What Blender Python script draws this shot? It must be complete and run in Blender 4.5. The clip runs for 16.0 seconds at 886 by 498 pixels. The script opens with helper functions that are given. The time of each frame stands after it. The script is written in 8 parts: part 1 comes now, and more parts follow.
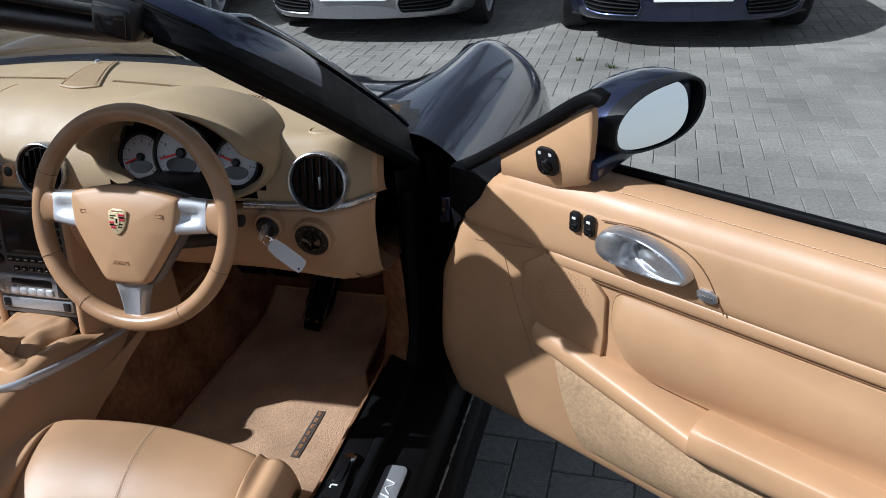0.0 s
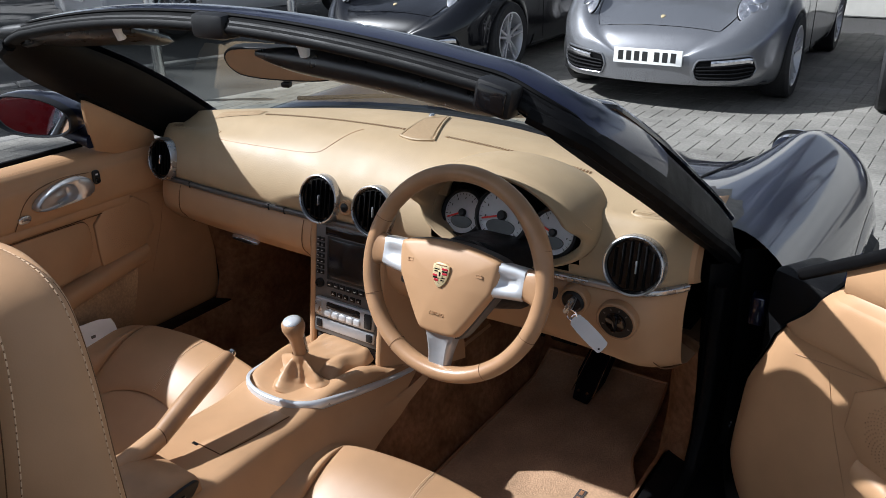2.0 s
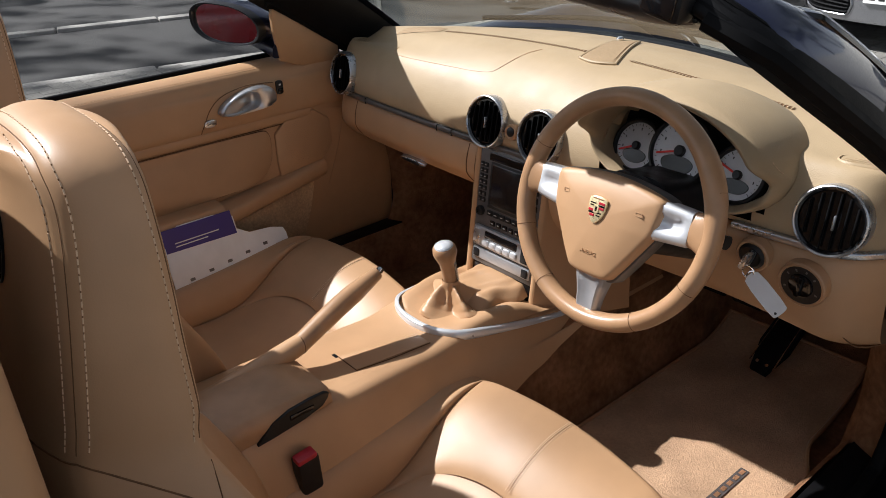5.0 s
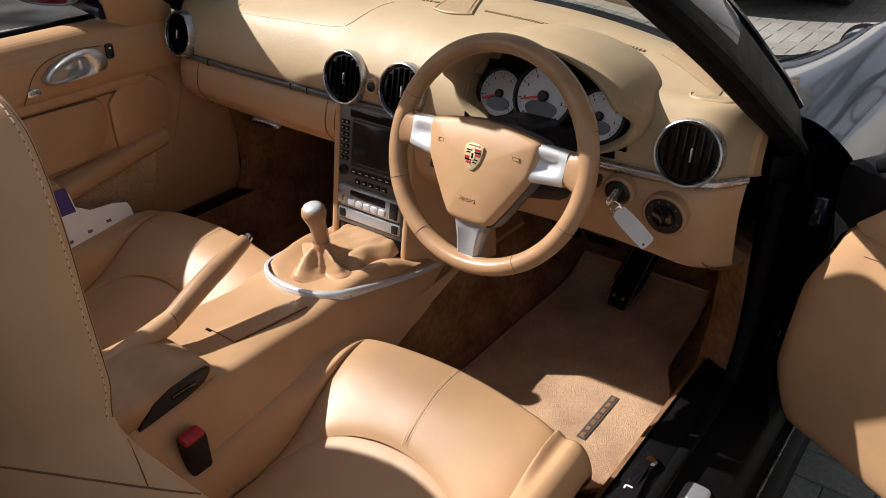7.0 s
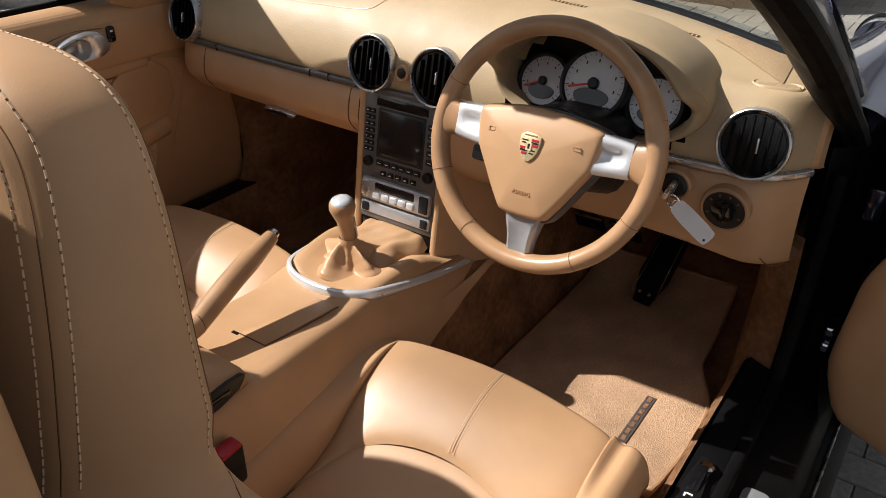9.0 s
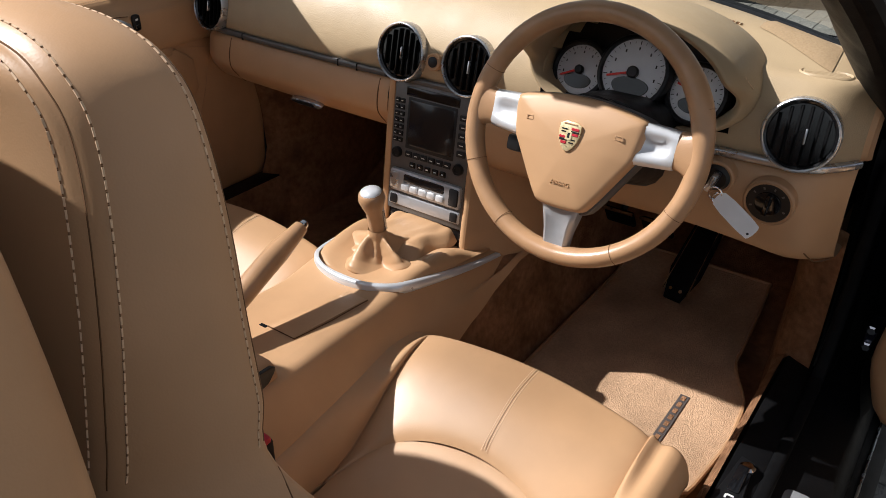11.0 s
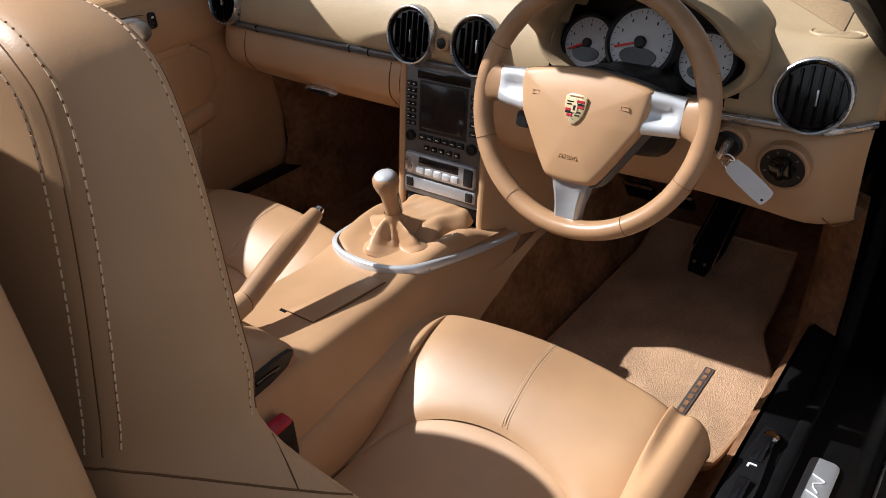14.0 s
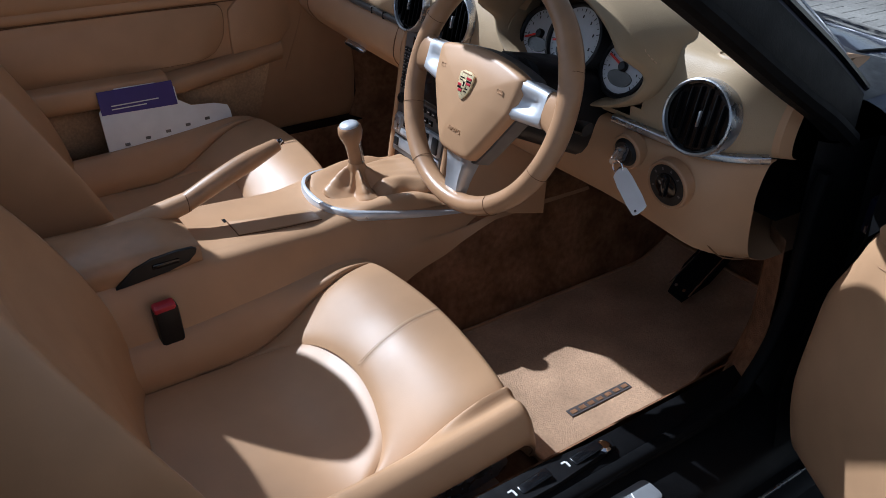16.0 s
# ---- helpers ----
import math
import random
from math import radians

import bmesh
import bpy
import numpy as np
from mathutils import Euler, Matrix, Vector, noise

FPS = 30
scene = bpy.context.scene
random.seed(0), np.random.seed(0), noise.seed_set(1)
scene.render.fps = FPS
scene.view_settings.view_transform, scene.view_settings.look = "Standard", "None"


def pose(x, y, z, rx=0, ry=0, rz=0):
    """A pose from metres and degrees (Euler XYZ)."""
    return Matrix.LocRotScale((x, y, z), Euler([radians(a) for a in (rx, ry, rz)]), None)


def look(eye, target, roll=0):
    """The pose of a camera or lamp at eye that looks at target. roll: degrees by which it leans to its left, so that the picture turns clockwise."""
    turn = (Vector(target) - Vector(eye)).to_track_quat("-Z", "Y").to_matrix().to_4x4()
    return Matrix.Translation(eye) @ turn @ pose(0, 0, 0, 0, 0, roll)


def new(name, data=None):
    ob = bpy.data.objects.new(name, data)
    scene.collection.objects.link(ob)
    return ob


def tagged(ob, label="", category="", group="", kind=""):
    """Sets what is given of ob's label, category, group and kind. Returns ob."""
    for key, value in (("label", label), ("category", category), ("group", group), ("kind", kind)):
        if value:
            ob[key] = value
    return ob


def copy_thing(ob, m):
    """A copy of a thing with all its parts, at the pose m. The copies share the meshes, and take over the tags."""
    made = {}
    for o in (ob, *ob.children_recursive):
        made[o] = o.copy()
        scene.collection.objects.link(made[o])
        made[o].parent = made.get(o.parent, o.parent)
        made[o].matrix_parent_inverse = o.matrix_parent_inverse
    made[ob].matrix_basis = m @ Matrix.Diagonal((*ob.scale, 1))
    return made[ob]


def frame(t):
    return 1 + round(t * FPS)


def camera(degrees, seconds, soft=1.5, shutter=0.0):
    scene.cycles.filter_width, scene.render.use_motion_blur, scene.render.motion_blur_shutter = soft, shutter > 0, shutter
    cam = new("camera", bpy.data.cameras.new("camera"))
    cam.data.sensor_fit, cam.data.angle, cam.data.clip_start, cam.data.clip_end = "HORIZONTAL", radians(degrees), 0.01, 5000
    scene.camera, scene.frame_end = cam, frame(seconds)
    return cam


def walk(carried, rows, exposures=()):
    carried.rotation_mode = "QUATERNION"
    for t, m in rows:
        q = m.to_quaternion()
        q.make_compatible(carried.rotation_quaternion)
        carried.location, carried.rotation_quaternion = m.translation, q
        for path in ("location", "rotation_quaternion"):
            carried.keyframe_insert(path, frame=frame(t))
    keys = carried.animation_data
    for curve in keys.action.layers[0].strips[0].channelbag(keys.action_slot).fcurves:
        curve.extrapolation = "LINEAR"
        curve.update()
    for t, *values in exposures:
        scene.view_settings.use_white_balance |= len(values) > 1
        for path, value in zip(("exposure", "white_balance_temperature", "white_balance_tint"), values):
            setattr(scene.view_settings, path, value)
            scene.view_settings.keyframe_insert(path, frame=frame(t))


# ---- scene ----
cam = camera(58.3, 16.0, soft=0.75)
PATH = [
    (0, (1.17, -1.185, 1.391), (0.69, 0.524, 0.47), -2.9),
    (0.5, (1.138, -1.184, 1.41), (0.486, 0.498, 0.546), -2.2),
    (1, (1.108, -1.19, 1.42), (0.318, 0.447, 0.585), -2.0),
    (1.5, (1.077, -1.194, 1.427), (0.179, 0.399, 0.618), -1.6),
    (2, (1.048, -1.2, 1.436), (0.007, 0.313, 0.644), -1.3),
    (2.5, (1.037, -1.168, 1.451), (-0.161, 0.24, 0.686), -0.9),
    (3, (1.041, -1.13, 1.461), (-0.325, 0.144, 0.747), -0.3),
    (3.5, (1.052, -1.109, 1.439), (-0.434, 0.033, 0.742), -0.6),
    (4, (1.051, -1.096, 1.413), (-0.507, -0.08, 0.677), -1.5),
    (4.5, (1.04, -1.092, 1.372), (-0.474, -0.087, 0.539), -2.2),
    (5, (1.055, -1.084, 1.367), (-0.324, 0.048, 0.462), -2.4),
    (7.5, (0.961, -1.146, 1.333), (-0.061, 0.259, 0.344), -0.0),
    (8, (0.914, -1.151, 1.324), (-0.083, 0.267, 0.328), 0.3),
    (10.5, (0.823, -1.149, 1.293), (-0.145, 0.285, 0.29), 0.8),
    (11, (0.816, -1.151, 1.287), (-0.182, 0.259, 0.281), 0.6),
    (11.5, (0.816, -1.15, 1.286), (-0.208, 0.239, 0.274), -0.1),
    (12, (0.819, -1.158, 1.269), (-0.214, 0.213, 0.242), -0.1),
    (12.5, (0.825, -1.156, 1.267), (-0.215, 0.185, 0.208), -0.9),
    (13, (0.834, -1.155, 1.272), (-0.216, 0.178, 0.214), -1.9),
    (13.5, (0.842, -1.154, 1.276), (-0.211, 0.188, 0.232), -2.6),
    (14, (0.853, -1.141, 1.276), (-0.212, 0.204, 0.249), -3.2),
    (14.5, (0.905, -1.051, 1.27), (-0.196, 0.271, 0.25), -3.3),
    (15, (0.971, -0.934, 1.24), (-0.191, 0.33, 0.215), -1.5),
    (15.5, (1.089, -0.906, 1.222), (-0.172, 0.244, 0.18), -0.0),
    (16, (1.257, -0.875, 1.266), (-0.14, 0.11, 0.229), 1.8),
]
walk(cam, [(t, look(eye, target, roll)) for t, eye, target, roll in PATH], [(0, 0.26, 5650, 8), (1.5, 0.46, 5750, 9), (3.5, 0.66, 6500, 11), (5, 0.62, 6250, 11), (8, 0.58, 6800, 12), (12, 0.58, 6300, 11), (14, 0.58, 6250, 11), (15, 0.48, 5700, 9), (16, 0.32, 5300, 9)])

# exposure, sun and sky
SUN_WAY = Vector((0.93, 0.48, -1.0)).normalized()
world = bpy.data.worlds.new("sky")
scene.world = world
world.use_nodes = True
_n = world.node_tree.nodes
_sky = _n.new("ShaderNodeTexSky")
_sky.sky_type, _sky.sun_disc = "NISHITA", False
_sky.sun_elevation = math.asin(-SUN_WAY.z)
_sky.sun_rotation = math.atan2(-SUN_WAY.x, -SUN_WAY.y)
_sky.air_density, _sky.dust_density = 1.0, 1.2
_haze = _n.new("ShaderNodeHueSaturation")
_haze.inputs["Saturation"].default_value = 0.38
world.node_tree.links.new(_sky.outputs[0], _haze.inputs["Color"])
world.node_tree.links.new(_haze.outputs[0], _n["Background"].inputs[0])
_n["Background"].inputs[1].default_value = 0.078
_sun = bpy.data.lights.new("sun", "SUN")
_sun.energy, _sun.angle, _sun.color = 5.0, radians(0.6), (1.0, 0.985, 0.955)
new("sun", _sun).matrix_world = look(-SUN_WAY * 30, (0, 0, 0))


# ---- materials ----
def material(name, colour, rough=0.5, metal=0.0, vary=0.12, scale=30.0, bump=0.0, bump_scale=400.0, stain=0.0, stain_scale=4.0, coat=0.0, spread=0.0,
             spec=0.5, stretch=None, bump_dist=0.002, sheen=0.0):
    m = bpy.data.materials.new(name)
    m.use_nodes = True
    nt = m.node_tree
    n, link = nt.nodes, nt.links.new
    b = n["Principled BSDF"]
    b.inputs["Roughness"].default_value = rough
    b.inputs["Metallic"].default_value = metal
    b.inputs["Specular IOR Level"].default_value = spec
    b.inputs["Coat Weight"].default_value = coat
    b.inputs["Coat Roughness"].default_value = 0.03
    if sheen:
        b.inputs["Sheen Weight"].default_value = sheen
        b.inputs["Sheen Roughness"].default_value = 0.5
    tc = n.new("ShaderNodeTexCoord")
    src = tc.outputs["Object"]
    if stretch:
        mp = n.new("ShaderNodeMapping")
        mp.inputs["Scale"].default_value = stretch
        link(src, mp.inputs[0])
        src = mp.outputs[0]

    def tex(s, detail=4.0):
        t = n.new("ShaderNodeTexNoise")
        t.inputs["Scale"].default_value, t.inputs["Detail"].default_value = s, detail
        link(src, t.inputs["Vector"])
        return t.outputs["Fac"]

    def mapped(fac, lo, hi):
        r = n.new("ShaderNodeMapRange")
        r.inputs["From Min"].default_value, r.inputs["From Max"].default_value = 0.3, 0.7
        r.inputs["To Min"].default_value, r.inputs["To Max"].default_value = lo, hi
        link(fac, r.inputs["Value"])
        return r.outputs[0]

    value = mapped(tex(scale), 1 - vary, 1 + vary)
    if stain:
        mul = n.new("ShaderNodeMath")
        mul.operation = "MULTIPLY"
        link(value, mul.inputs[0])
        link(mapped(tex(stain_scale, 6.0), 1 - stain, 1 + stain * 0.6), mul.inputs[1])
        value = mul.outputs[0]
    if spread:
        info = n.new("ShaderNodeObjectInfo")
        geo = n.new("ShaderNodeNewGeometry")
        add = n.new("ShaderNodeMath")
        add.operation = "ADD"
        link(info.outputs["Random"], add.inputs[0])
        link(geo.outputs["Random Per Island"], add.inputs[1])
        fr = n.new("ShaderNodeMath")
        fr.operation = "FRACT"
        link(add.outputs[0], fr.inputs[0])
        rr = n.new("ShaderNodeMapRange")
        rr.inputs["To Min"].default_value, rr.inputs["To Max"].default_value = 1 - spread, 1 + spread
        link(fr.outputs[0], rr.inputs["Value"])
        mul = n.new("ShaderNodeMath")
        mul.operation = "MULTIPLY"
        link(value, mul.inputs[0])
        link(rr.outputs[0], mul.inputs[1])
        value = mul.outputs[0]
    hsv = n.new("ShaderNodeHueSaturation")
    hsv.inputs["Color"].default_value = (*colour, 1)
    link(value, hsv.inputs["Value"])
    link(hsv.outputs[0], b.inputs["Base Color"])
    if rough > 0.08 and not metal > 0.9:
        link(mapped(tex(scale * 0.6), max(0.02, rough - 0.07), min(1, rough + 0.07)), b.inputs["Roughness"])
    if bump:
        v = n.new("ShaderNodeTexVoronoi")
        v.inputs["Scale"].default_value = bump_scale
        link(src, v.inputs["Vector"])
        bp = n.new("ShaderNodeBump")
        bp.inputs["Strength"].default_value, bp.inputs["Distance"].default_value = bump, bump_dist
        mix = n.new("ShaderNodeMath")
        mix.operation = "ADD"
        link(v.outputs["Distance"], mix.inputs[0])
        link(tex(bump_scale * 0.35, 3.0), mix.inputs[1])
        link(mix.outputs[0], bp.inputs["Height"])
        link(bp.outputs[0], b.inputs["Normal"])
    return m


def glass_material(name, tint=(0.9, 0.95, 0.92), see=0.88, bend=1.5):
    m = bpy.data.materials.new(name)
    m.use_nodes = True
    nt = m.node_tree
    n, link = nt.nodes, nt.links.new
    n.remove(n["Principled BSDF"])
    clear, gloss, mix, fres = n.new("ShaderNodeBsdfTransparent"), n.new("ShaderNodeBsdfGlossy"), n.new("ShaderNodeMixShader"), n.new("ShaderNodeFresnel")
    clear.inputs[0].default_value = (*[c * see for c in tint], 1)
    gloss.inputs["Roughness"].default_value = 0.01
    fres.inputs[0].default_value = bend
    link(fres.outputs[0], mix.inputs[0])
    link(clear.outputs[0], mix.inputs[1])
    link(gloss.outputs[0], mix.inputs[2])
    link(mix.outputs[0], n["Material Output"].inputs[0])
    return m


M = dict(
    leather=material("tan_leather", (0.46, 0.271, 0.143), 0.46, vary=0.05, scale=14, bump=0.08, bump_scale=650, bump_dist=0.0005, stain=0.11, stain_scale=3.0, spec=0.45),
    leather_worn=material("worn_tan_leather", (0.405, 0.232, 0.122), 0.36, vary=0.08, scale=18, bump=0.2, bump_scale=600, bump_dist=0.0005, stain=0.16, stain_scale=9, spec=0.5),
    dash=material("sand_dashboard_skin", (0.405, 0.298, 0.180), 0.5, vary=0.04, scale=20, bump=0.35, bump_scale=600, bump_dist=0.0006, stain=0.08, stain_scale=4, spec=0.4),
    carpet=material("tan_carpet", (0.35, 0.180, 0.096), 0.95, vary=0.22, scale=70, bump=0.9, bump_scale=900, bump_dist=0.003, stain=0.42, stain_scale=11, spec=0.05),
    mat=material("tan_velour_mat", (0.50, 0.318, 0.198), 0.95, vary=0.10, scale=160, bump=0.7, bump_scale=700, bump_dist=0.002, stain=0.26, stain_scale=9, spec=0.05),
    carpet_pale=material("pale_tan_carpet", (0.54, 0.36, 0.21), 0.95, vary=0.16, scale=160, bump=0.6, bump_scale=900, bump_dist=0.0022, stain=0.2, stain_scale=9, spec=0.1),
    thread=material("pale_thread", (0.60, 0.42, 0.27), 0.7, vary=0.1, scale=300),
    seam=material("dark_seam_and_crease", (0.15, 0.078, 0.038), 0.75, vary=0.1, scale=80, spec=0.2),
    trim=material("black_soft_trim", (0.0042, 0.0042, 0.0048), 0.52, vary=0.2, scale=40, bump=0.25, bump_scale=500, bump_dist=0.0006, stain=0.25, spec=0.16),
    rubber=material("black_rubber", (0.0035, 0.0035, 0.004), 0.65, vary=0.2, scale=60, stain=0.3, spec=0.10),
    plastic=material("black_plastic", (0.008, 0.008, 0.009), 0.42, vary=0.15, scale=80, bump=0.15, bump_scale=900, bump_dist=0.0004, spec=0.35),
    gloss=material("gloss_black", (0.006, 0.006, 0.007), 0.12, vary=0.1),
    grey=material("dark_grey_panel", (0.12, 0.115, 0.112), 0.38, metal=0.35, vary=0.1, scale=60, bump=0.1, bump_scale=1200, bump_dist=0.0003),
    satin=material("satin_aluminium", (0.52, 0.53, 0.55), 0.28, metal=0.85, vary=0.05, scale=60, stain=0.05),
    handle=material("satin_silver_handle", (0.52, 0.53, 0.55), 0.34, metal=0.85, vary=0.05, scale=60),
    silver=material("silver_paint_trim", (0.45, 0.46, 0.48), 0.38, metal=0.6, vary=0.05, scale=60),
    visor=material("satin_black_vinyl", (0.014, 0.014, 0.015), 0.32, vary=0.1, scale=60, bump=0.2, bump_scale=900, bump_dist=0.0004, spec=0.6),
    dash_mesh=material("brown_speaker_mesh", (0.33, 0.225, 0.125), 0.8, vary=0.1, scale=300, bump=0.6, bump_scale=1500, bump_dist=0.0006),
    spoke=material("satin_spoke_paint", (0.66, 0.67, 0.69), 0.34, metal=0.45, vary=0.03, scale=60),
    strip_dark=material("dark_woven_strip", (0.07, 0.055, 0.05), 0.9, vary=0.3, scale=200, bump=0.5, bump_scale=900),
    steel=material("brushed_steel", (0.6, 0.6, 0.6), 0.22, metal=1.0, vary=0.06, scale=30, stretch=(1, 1, 0.05)),
    chrome=material("chrome", (0.8, 0.8, 0.82), 0.06, metal=1.0, vary=0.02),
    paint_blue=material("midnight_blue_paint", (0.015, 0.020, 0.054), 0.36, metal=0.7, vary=0.06, scale=900, coat=1.0),
    paint_black=material("black_paint", (0.003, 0.0036, 0.006), 0.3, vary=0.05, scale=900, coat=1.0, spec=0.1),
    paint_silver=material("seal_grey_paint", (0.25, 0.255, 0.27), 0.30, metal=0.7, vary=0.06, scale=1200, coat=1.0),
    paint_van=material("van_silver_paint", (0.70, 0.70, 0.71), 0.34, metal=0.15, vary=0.05, scale=1200, coat=1.0),
    red=material("red_plastic", (0.42, 0.015, 0.03), 0.4, vary=0.1, scale=80),
    red_paint=material("red_paint", (0.24, 0.006, 0.010), 0.3, coat=1.0, vary=0.05),
    gold=material("pale_gold_enamel", (0.78, 0.64, 0.38), 0.3, metal=0.45, vary=0.1, scale=300),
    white=material("white_card", (0.82, 0.82, 0.82), 0.6, vary=0.04, scale=30),
    purple=material("purple_print", (0.045, 0.025, 0.19), 0.5, vary=0.05, scale=30),
    gauge=material("silver_white_gauge_face", (0.62, 0.63, 0.65), 0.5, vary=0.03, scale=80),
    needle=material("orange_red_needle", (0.75, 0.03, 0.015), 0.5, vary=0.02),
    screen=material("dark_screen", (0.012, 0.012, 0.014), 0.16, vary=0.05),
    lcd=material("dark_lcd", (0.02, 0.022, 0.014), 0.2, vary=0.05),
    print_white=material("white_print", (0.7, 0.7, 0.68), 0.6, vary=0.03),
    print_black=material("black_print", (0.012, 0.012, 0.012), 0.6, vary=0.03),
    plate=material("white_plate", (0.8, 0.8, 0.78), 0.35, vary=0.04, scale=20, stain=0.05),
    mirror=material("mirror_glass", (0.9, 0.9, 0.9), 0.015, metal=1.0, vary=0.0),
    lamp=material("lamp_reflector", (0.7, 0.7, 0.72), 0.12, metal=0.9, vary=0.25, scale=40),
    rim=material("silver_alloy", (0.62, 0.62, 0.64), 0.32, metal=0.5, vary=0.06, scale=30),
    tyre=material("tyre_rubber", (0.016, 0.016, 0.017), 0.75, vary=0.2, scale=50, stain=0.2),
    paver=material("grey_paver", (0.228, 0.218, 0.196), 0.85, vary=0.18, scale=60, bump=0.6, bump_scale=220, bump_dist=0.003, stain=0.26, stain_scale=1.6, spread=0.12, spec=0.25),
    joint=material("sandy_joint", (0.155, 0.152, 0.142), 0.95, vary=0.25, scale=60, bump=0.8, bump_scale=120, stain=0.3),
    asphalt=material("grey_asphalt", (0.068, 0.066, 0.064), 0.9, vary=0.25, scale=120, bump=0.8, bump_scale=160, bump_dist=0.006, stain=0.28, stain_scale=0.5, spec=0.25),
    kerb=material("concrete_kerb", (0.30, 0.285, 0.26), 0.9, vary=0.15, scale=40, bump=0.5, bump_scale=120, bump_dist=0.003, stain=0.25, stain_scale=3, spread=0.12),
    soil=material("leafy_soil", (0.028, 0.022, 0.014), 0.95, vary=0.4, scale=12, bump=1, bump_scale=30, bump_dist=0.03, stain=0.4, stain_scale=2),
    wall=material("white_render", (0.72, 0.70, 0.64), 0.85, vary=0.05, scale=8, bump=0.3, bump_scale=120, stain=0.12, stain_scale=1.5),
    bark=material("grey_bark", (0.09, 0.07, 0.05), 0.9, vary=0.3, scale=14, bump=1, bump_scale=40, bump_dist=0.02, stretch=(1, 1, 0.3)),
    leaf=material("green_leaf", (0.05, 0.07, 0.02), 0.6, vary=0.3, scale=6, spread=0.3),
    glass=glass_material("windscreen_glass", see=0.9, bend=1.45),
    dark_glass=material("dark_car_glass", (0.01, 0.012, 0.013), 0.04, vary=0.02, spec=0.6),
)


# ---- shapes ----
def thing(name, at, label, category, group="", kind=""):
    ob = new(name)
    ob.location = at
    ob.empty_display_size = 0.05
    return tagged(ob, label, category, group, kind)


def finish(bm, smooth=35):
    me = bpy.data.meshes.new("m")
    bmesh.ops.recalc_face_normals(bm, faces=bm.faces)
    bm.to_mesh(me)
    bm.free()
    if smooth:
        me.polygons.foreach_set("use_smooth", [True] * len(me.polygons))
        me.set_sharp_from_angle(angle=radians(smooth))
    return me


def part(name, bm, mat, parent=None, label="", smooth=35):
    me = finish(bm, smooth)
    me.name = name
    for m in (mat if isinstance(mat, (list, tuple)) else [mat]):
        me.materials.append(m if not isinstance(m, str) else M[m])
    ob = new(name, me)
    if parent:
        ob.parent = parent
        if parent.type == "EMPTY":
            ob.matrix_parent_inverse = Matrix.Translation(-Vector(parent.location))
    if label:
        ob["label"] = label
    return ob


def single(name, bm, mat, label, category, group="", kind="", smooth=35):
    """A thing that is one mesh, with its origin at the middle of its base."""
    ob = part(name, bm, mat, None, label, smooth)
    vs = [v.co for v in ob.data.vertices]
    at = Vector((sum(v.x for v in vs) / len(vs), sum(v.y for v in vs) / len(vs), min(v.z for v in vs)))
    ob.data.transform(Matrix.Translation(-at))
    ob.location = at
    return tagged(ob, label, category, group, kind)


def grid(bm, rows, close_u=False, close_v=False, cap=False, mi=0):
    vs = [[bm.verts.new(p) for p in row] for row in rows]
    nu, nv = len(vs), len(vs[0])
    for i in range(nu - (0 if close_u else 1)):
        for j in range(nv - (0 if close_v else 1)):
            q = (vs[i][j], vs[(i + 1) % nu][j], vs[(i + 1) % nu][(j + 1) % nv], vs[i][(j + 1) % nv])
            try:
                bm.faces.new(q).material_index = mi
            except ValueError:
                pass
    if cap:
        for row in (vs[0], vs[-1]):
            try:
                bm.faces.new(row).material_index = mi
            except ValueError:
                pass
    return vs


def frames_along(path):
    path = [Vector(p) for p in path]
    tan = [(path[min(i + 1, len(path) - 1)] - path[max(i - 1, 0)]).normalized() for i in range(len(path))]
    side = tan[0].orthogonal().normalized()
    out = []
    for p, t in zip(path, tan):
        side = (side - t * side.dot(t)).normalized()
        out.append((p, t, side, t.cross(side)))
    return out


def tube(bm, path, radius, n=10, closed=False, flat=1.0, mi=0):
    rows = []
    for i, (p, t, a, b) in enumerate(frames_along(path)):
        r = radius[i] if isinstance(radius, (list, tuple)) else radius
        rows.append([p + (a * math.cos(k * 2 * math.pi / n) + b * flat * math.sin(k * 2 * math.pi / n)) * r for k in range(n)])
    grid(bm, rows, close_u=closed, close_v=True, cap=not closed, mi=mi)


def sweep(bm, path, outline, across, up=None, cap=True, close=False, scale=None):
    """An outline of (a, b) swept along a path; a goes along the fixed vector 'across' made square to the path, b along the normal."""
    path = [Vector(p) for p in path]
    rows = []
    for i, p in enumerate(path):
        t = (path[min(i + 1, len(path) - 1)] - path[max(i - 1, 0)]).normalized()
        a = Vector(across(i) if callable(across) else across)
        a = (a - t * a.dot(t)).normalized()
        b = t.cross(a)
        s = scale(i / (len(path) - 1)) if scale else 1.0
        rows.append([p + a * (u * s) + b * (v * s) for u, v in outline])
    grid(bm, rows, close_u=close, close_v=True, cap=cap and not close)


def lathe(bm, profile, m=Matrix(), n=24, mi=0, cap=True):
    """profile of (radius, height) turned round the z axis of m."""
    rows = [[m @ Vector((r * math.cos(k * 2 * math.pi / n), r * math.sin(k * 2 * math.pi / n), h)) for k in range(n)] for r, h in profile]
    grid(bm, rows, close_v=True, cap=cap, mi=mi)


def rbox(bm, size, m=Matrix(), r=0.005, seg=2, mi=0):
    b2 = bmesh.new()
    bmesh.ops.create_cube(b2, size=1.0)
    bmesh.ops.scale(b2, vec=size, verts=b2.verts)
    if r > 0:
        bmesh.ops.bevel(b2, geom=list(b2.edges), offset=min(r, min(size) * 0.49), segments=seg, affect="EDGES", profile=0.5)
    add(bm, b2, m, mi)


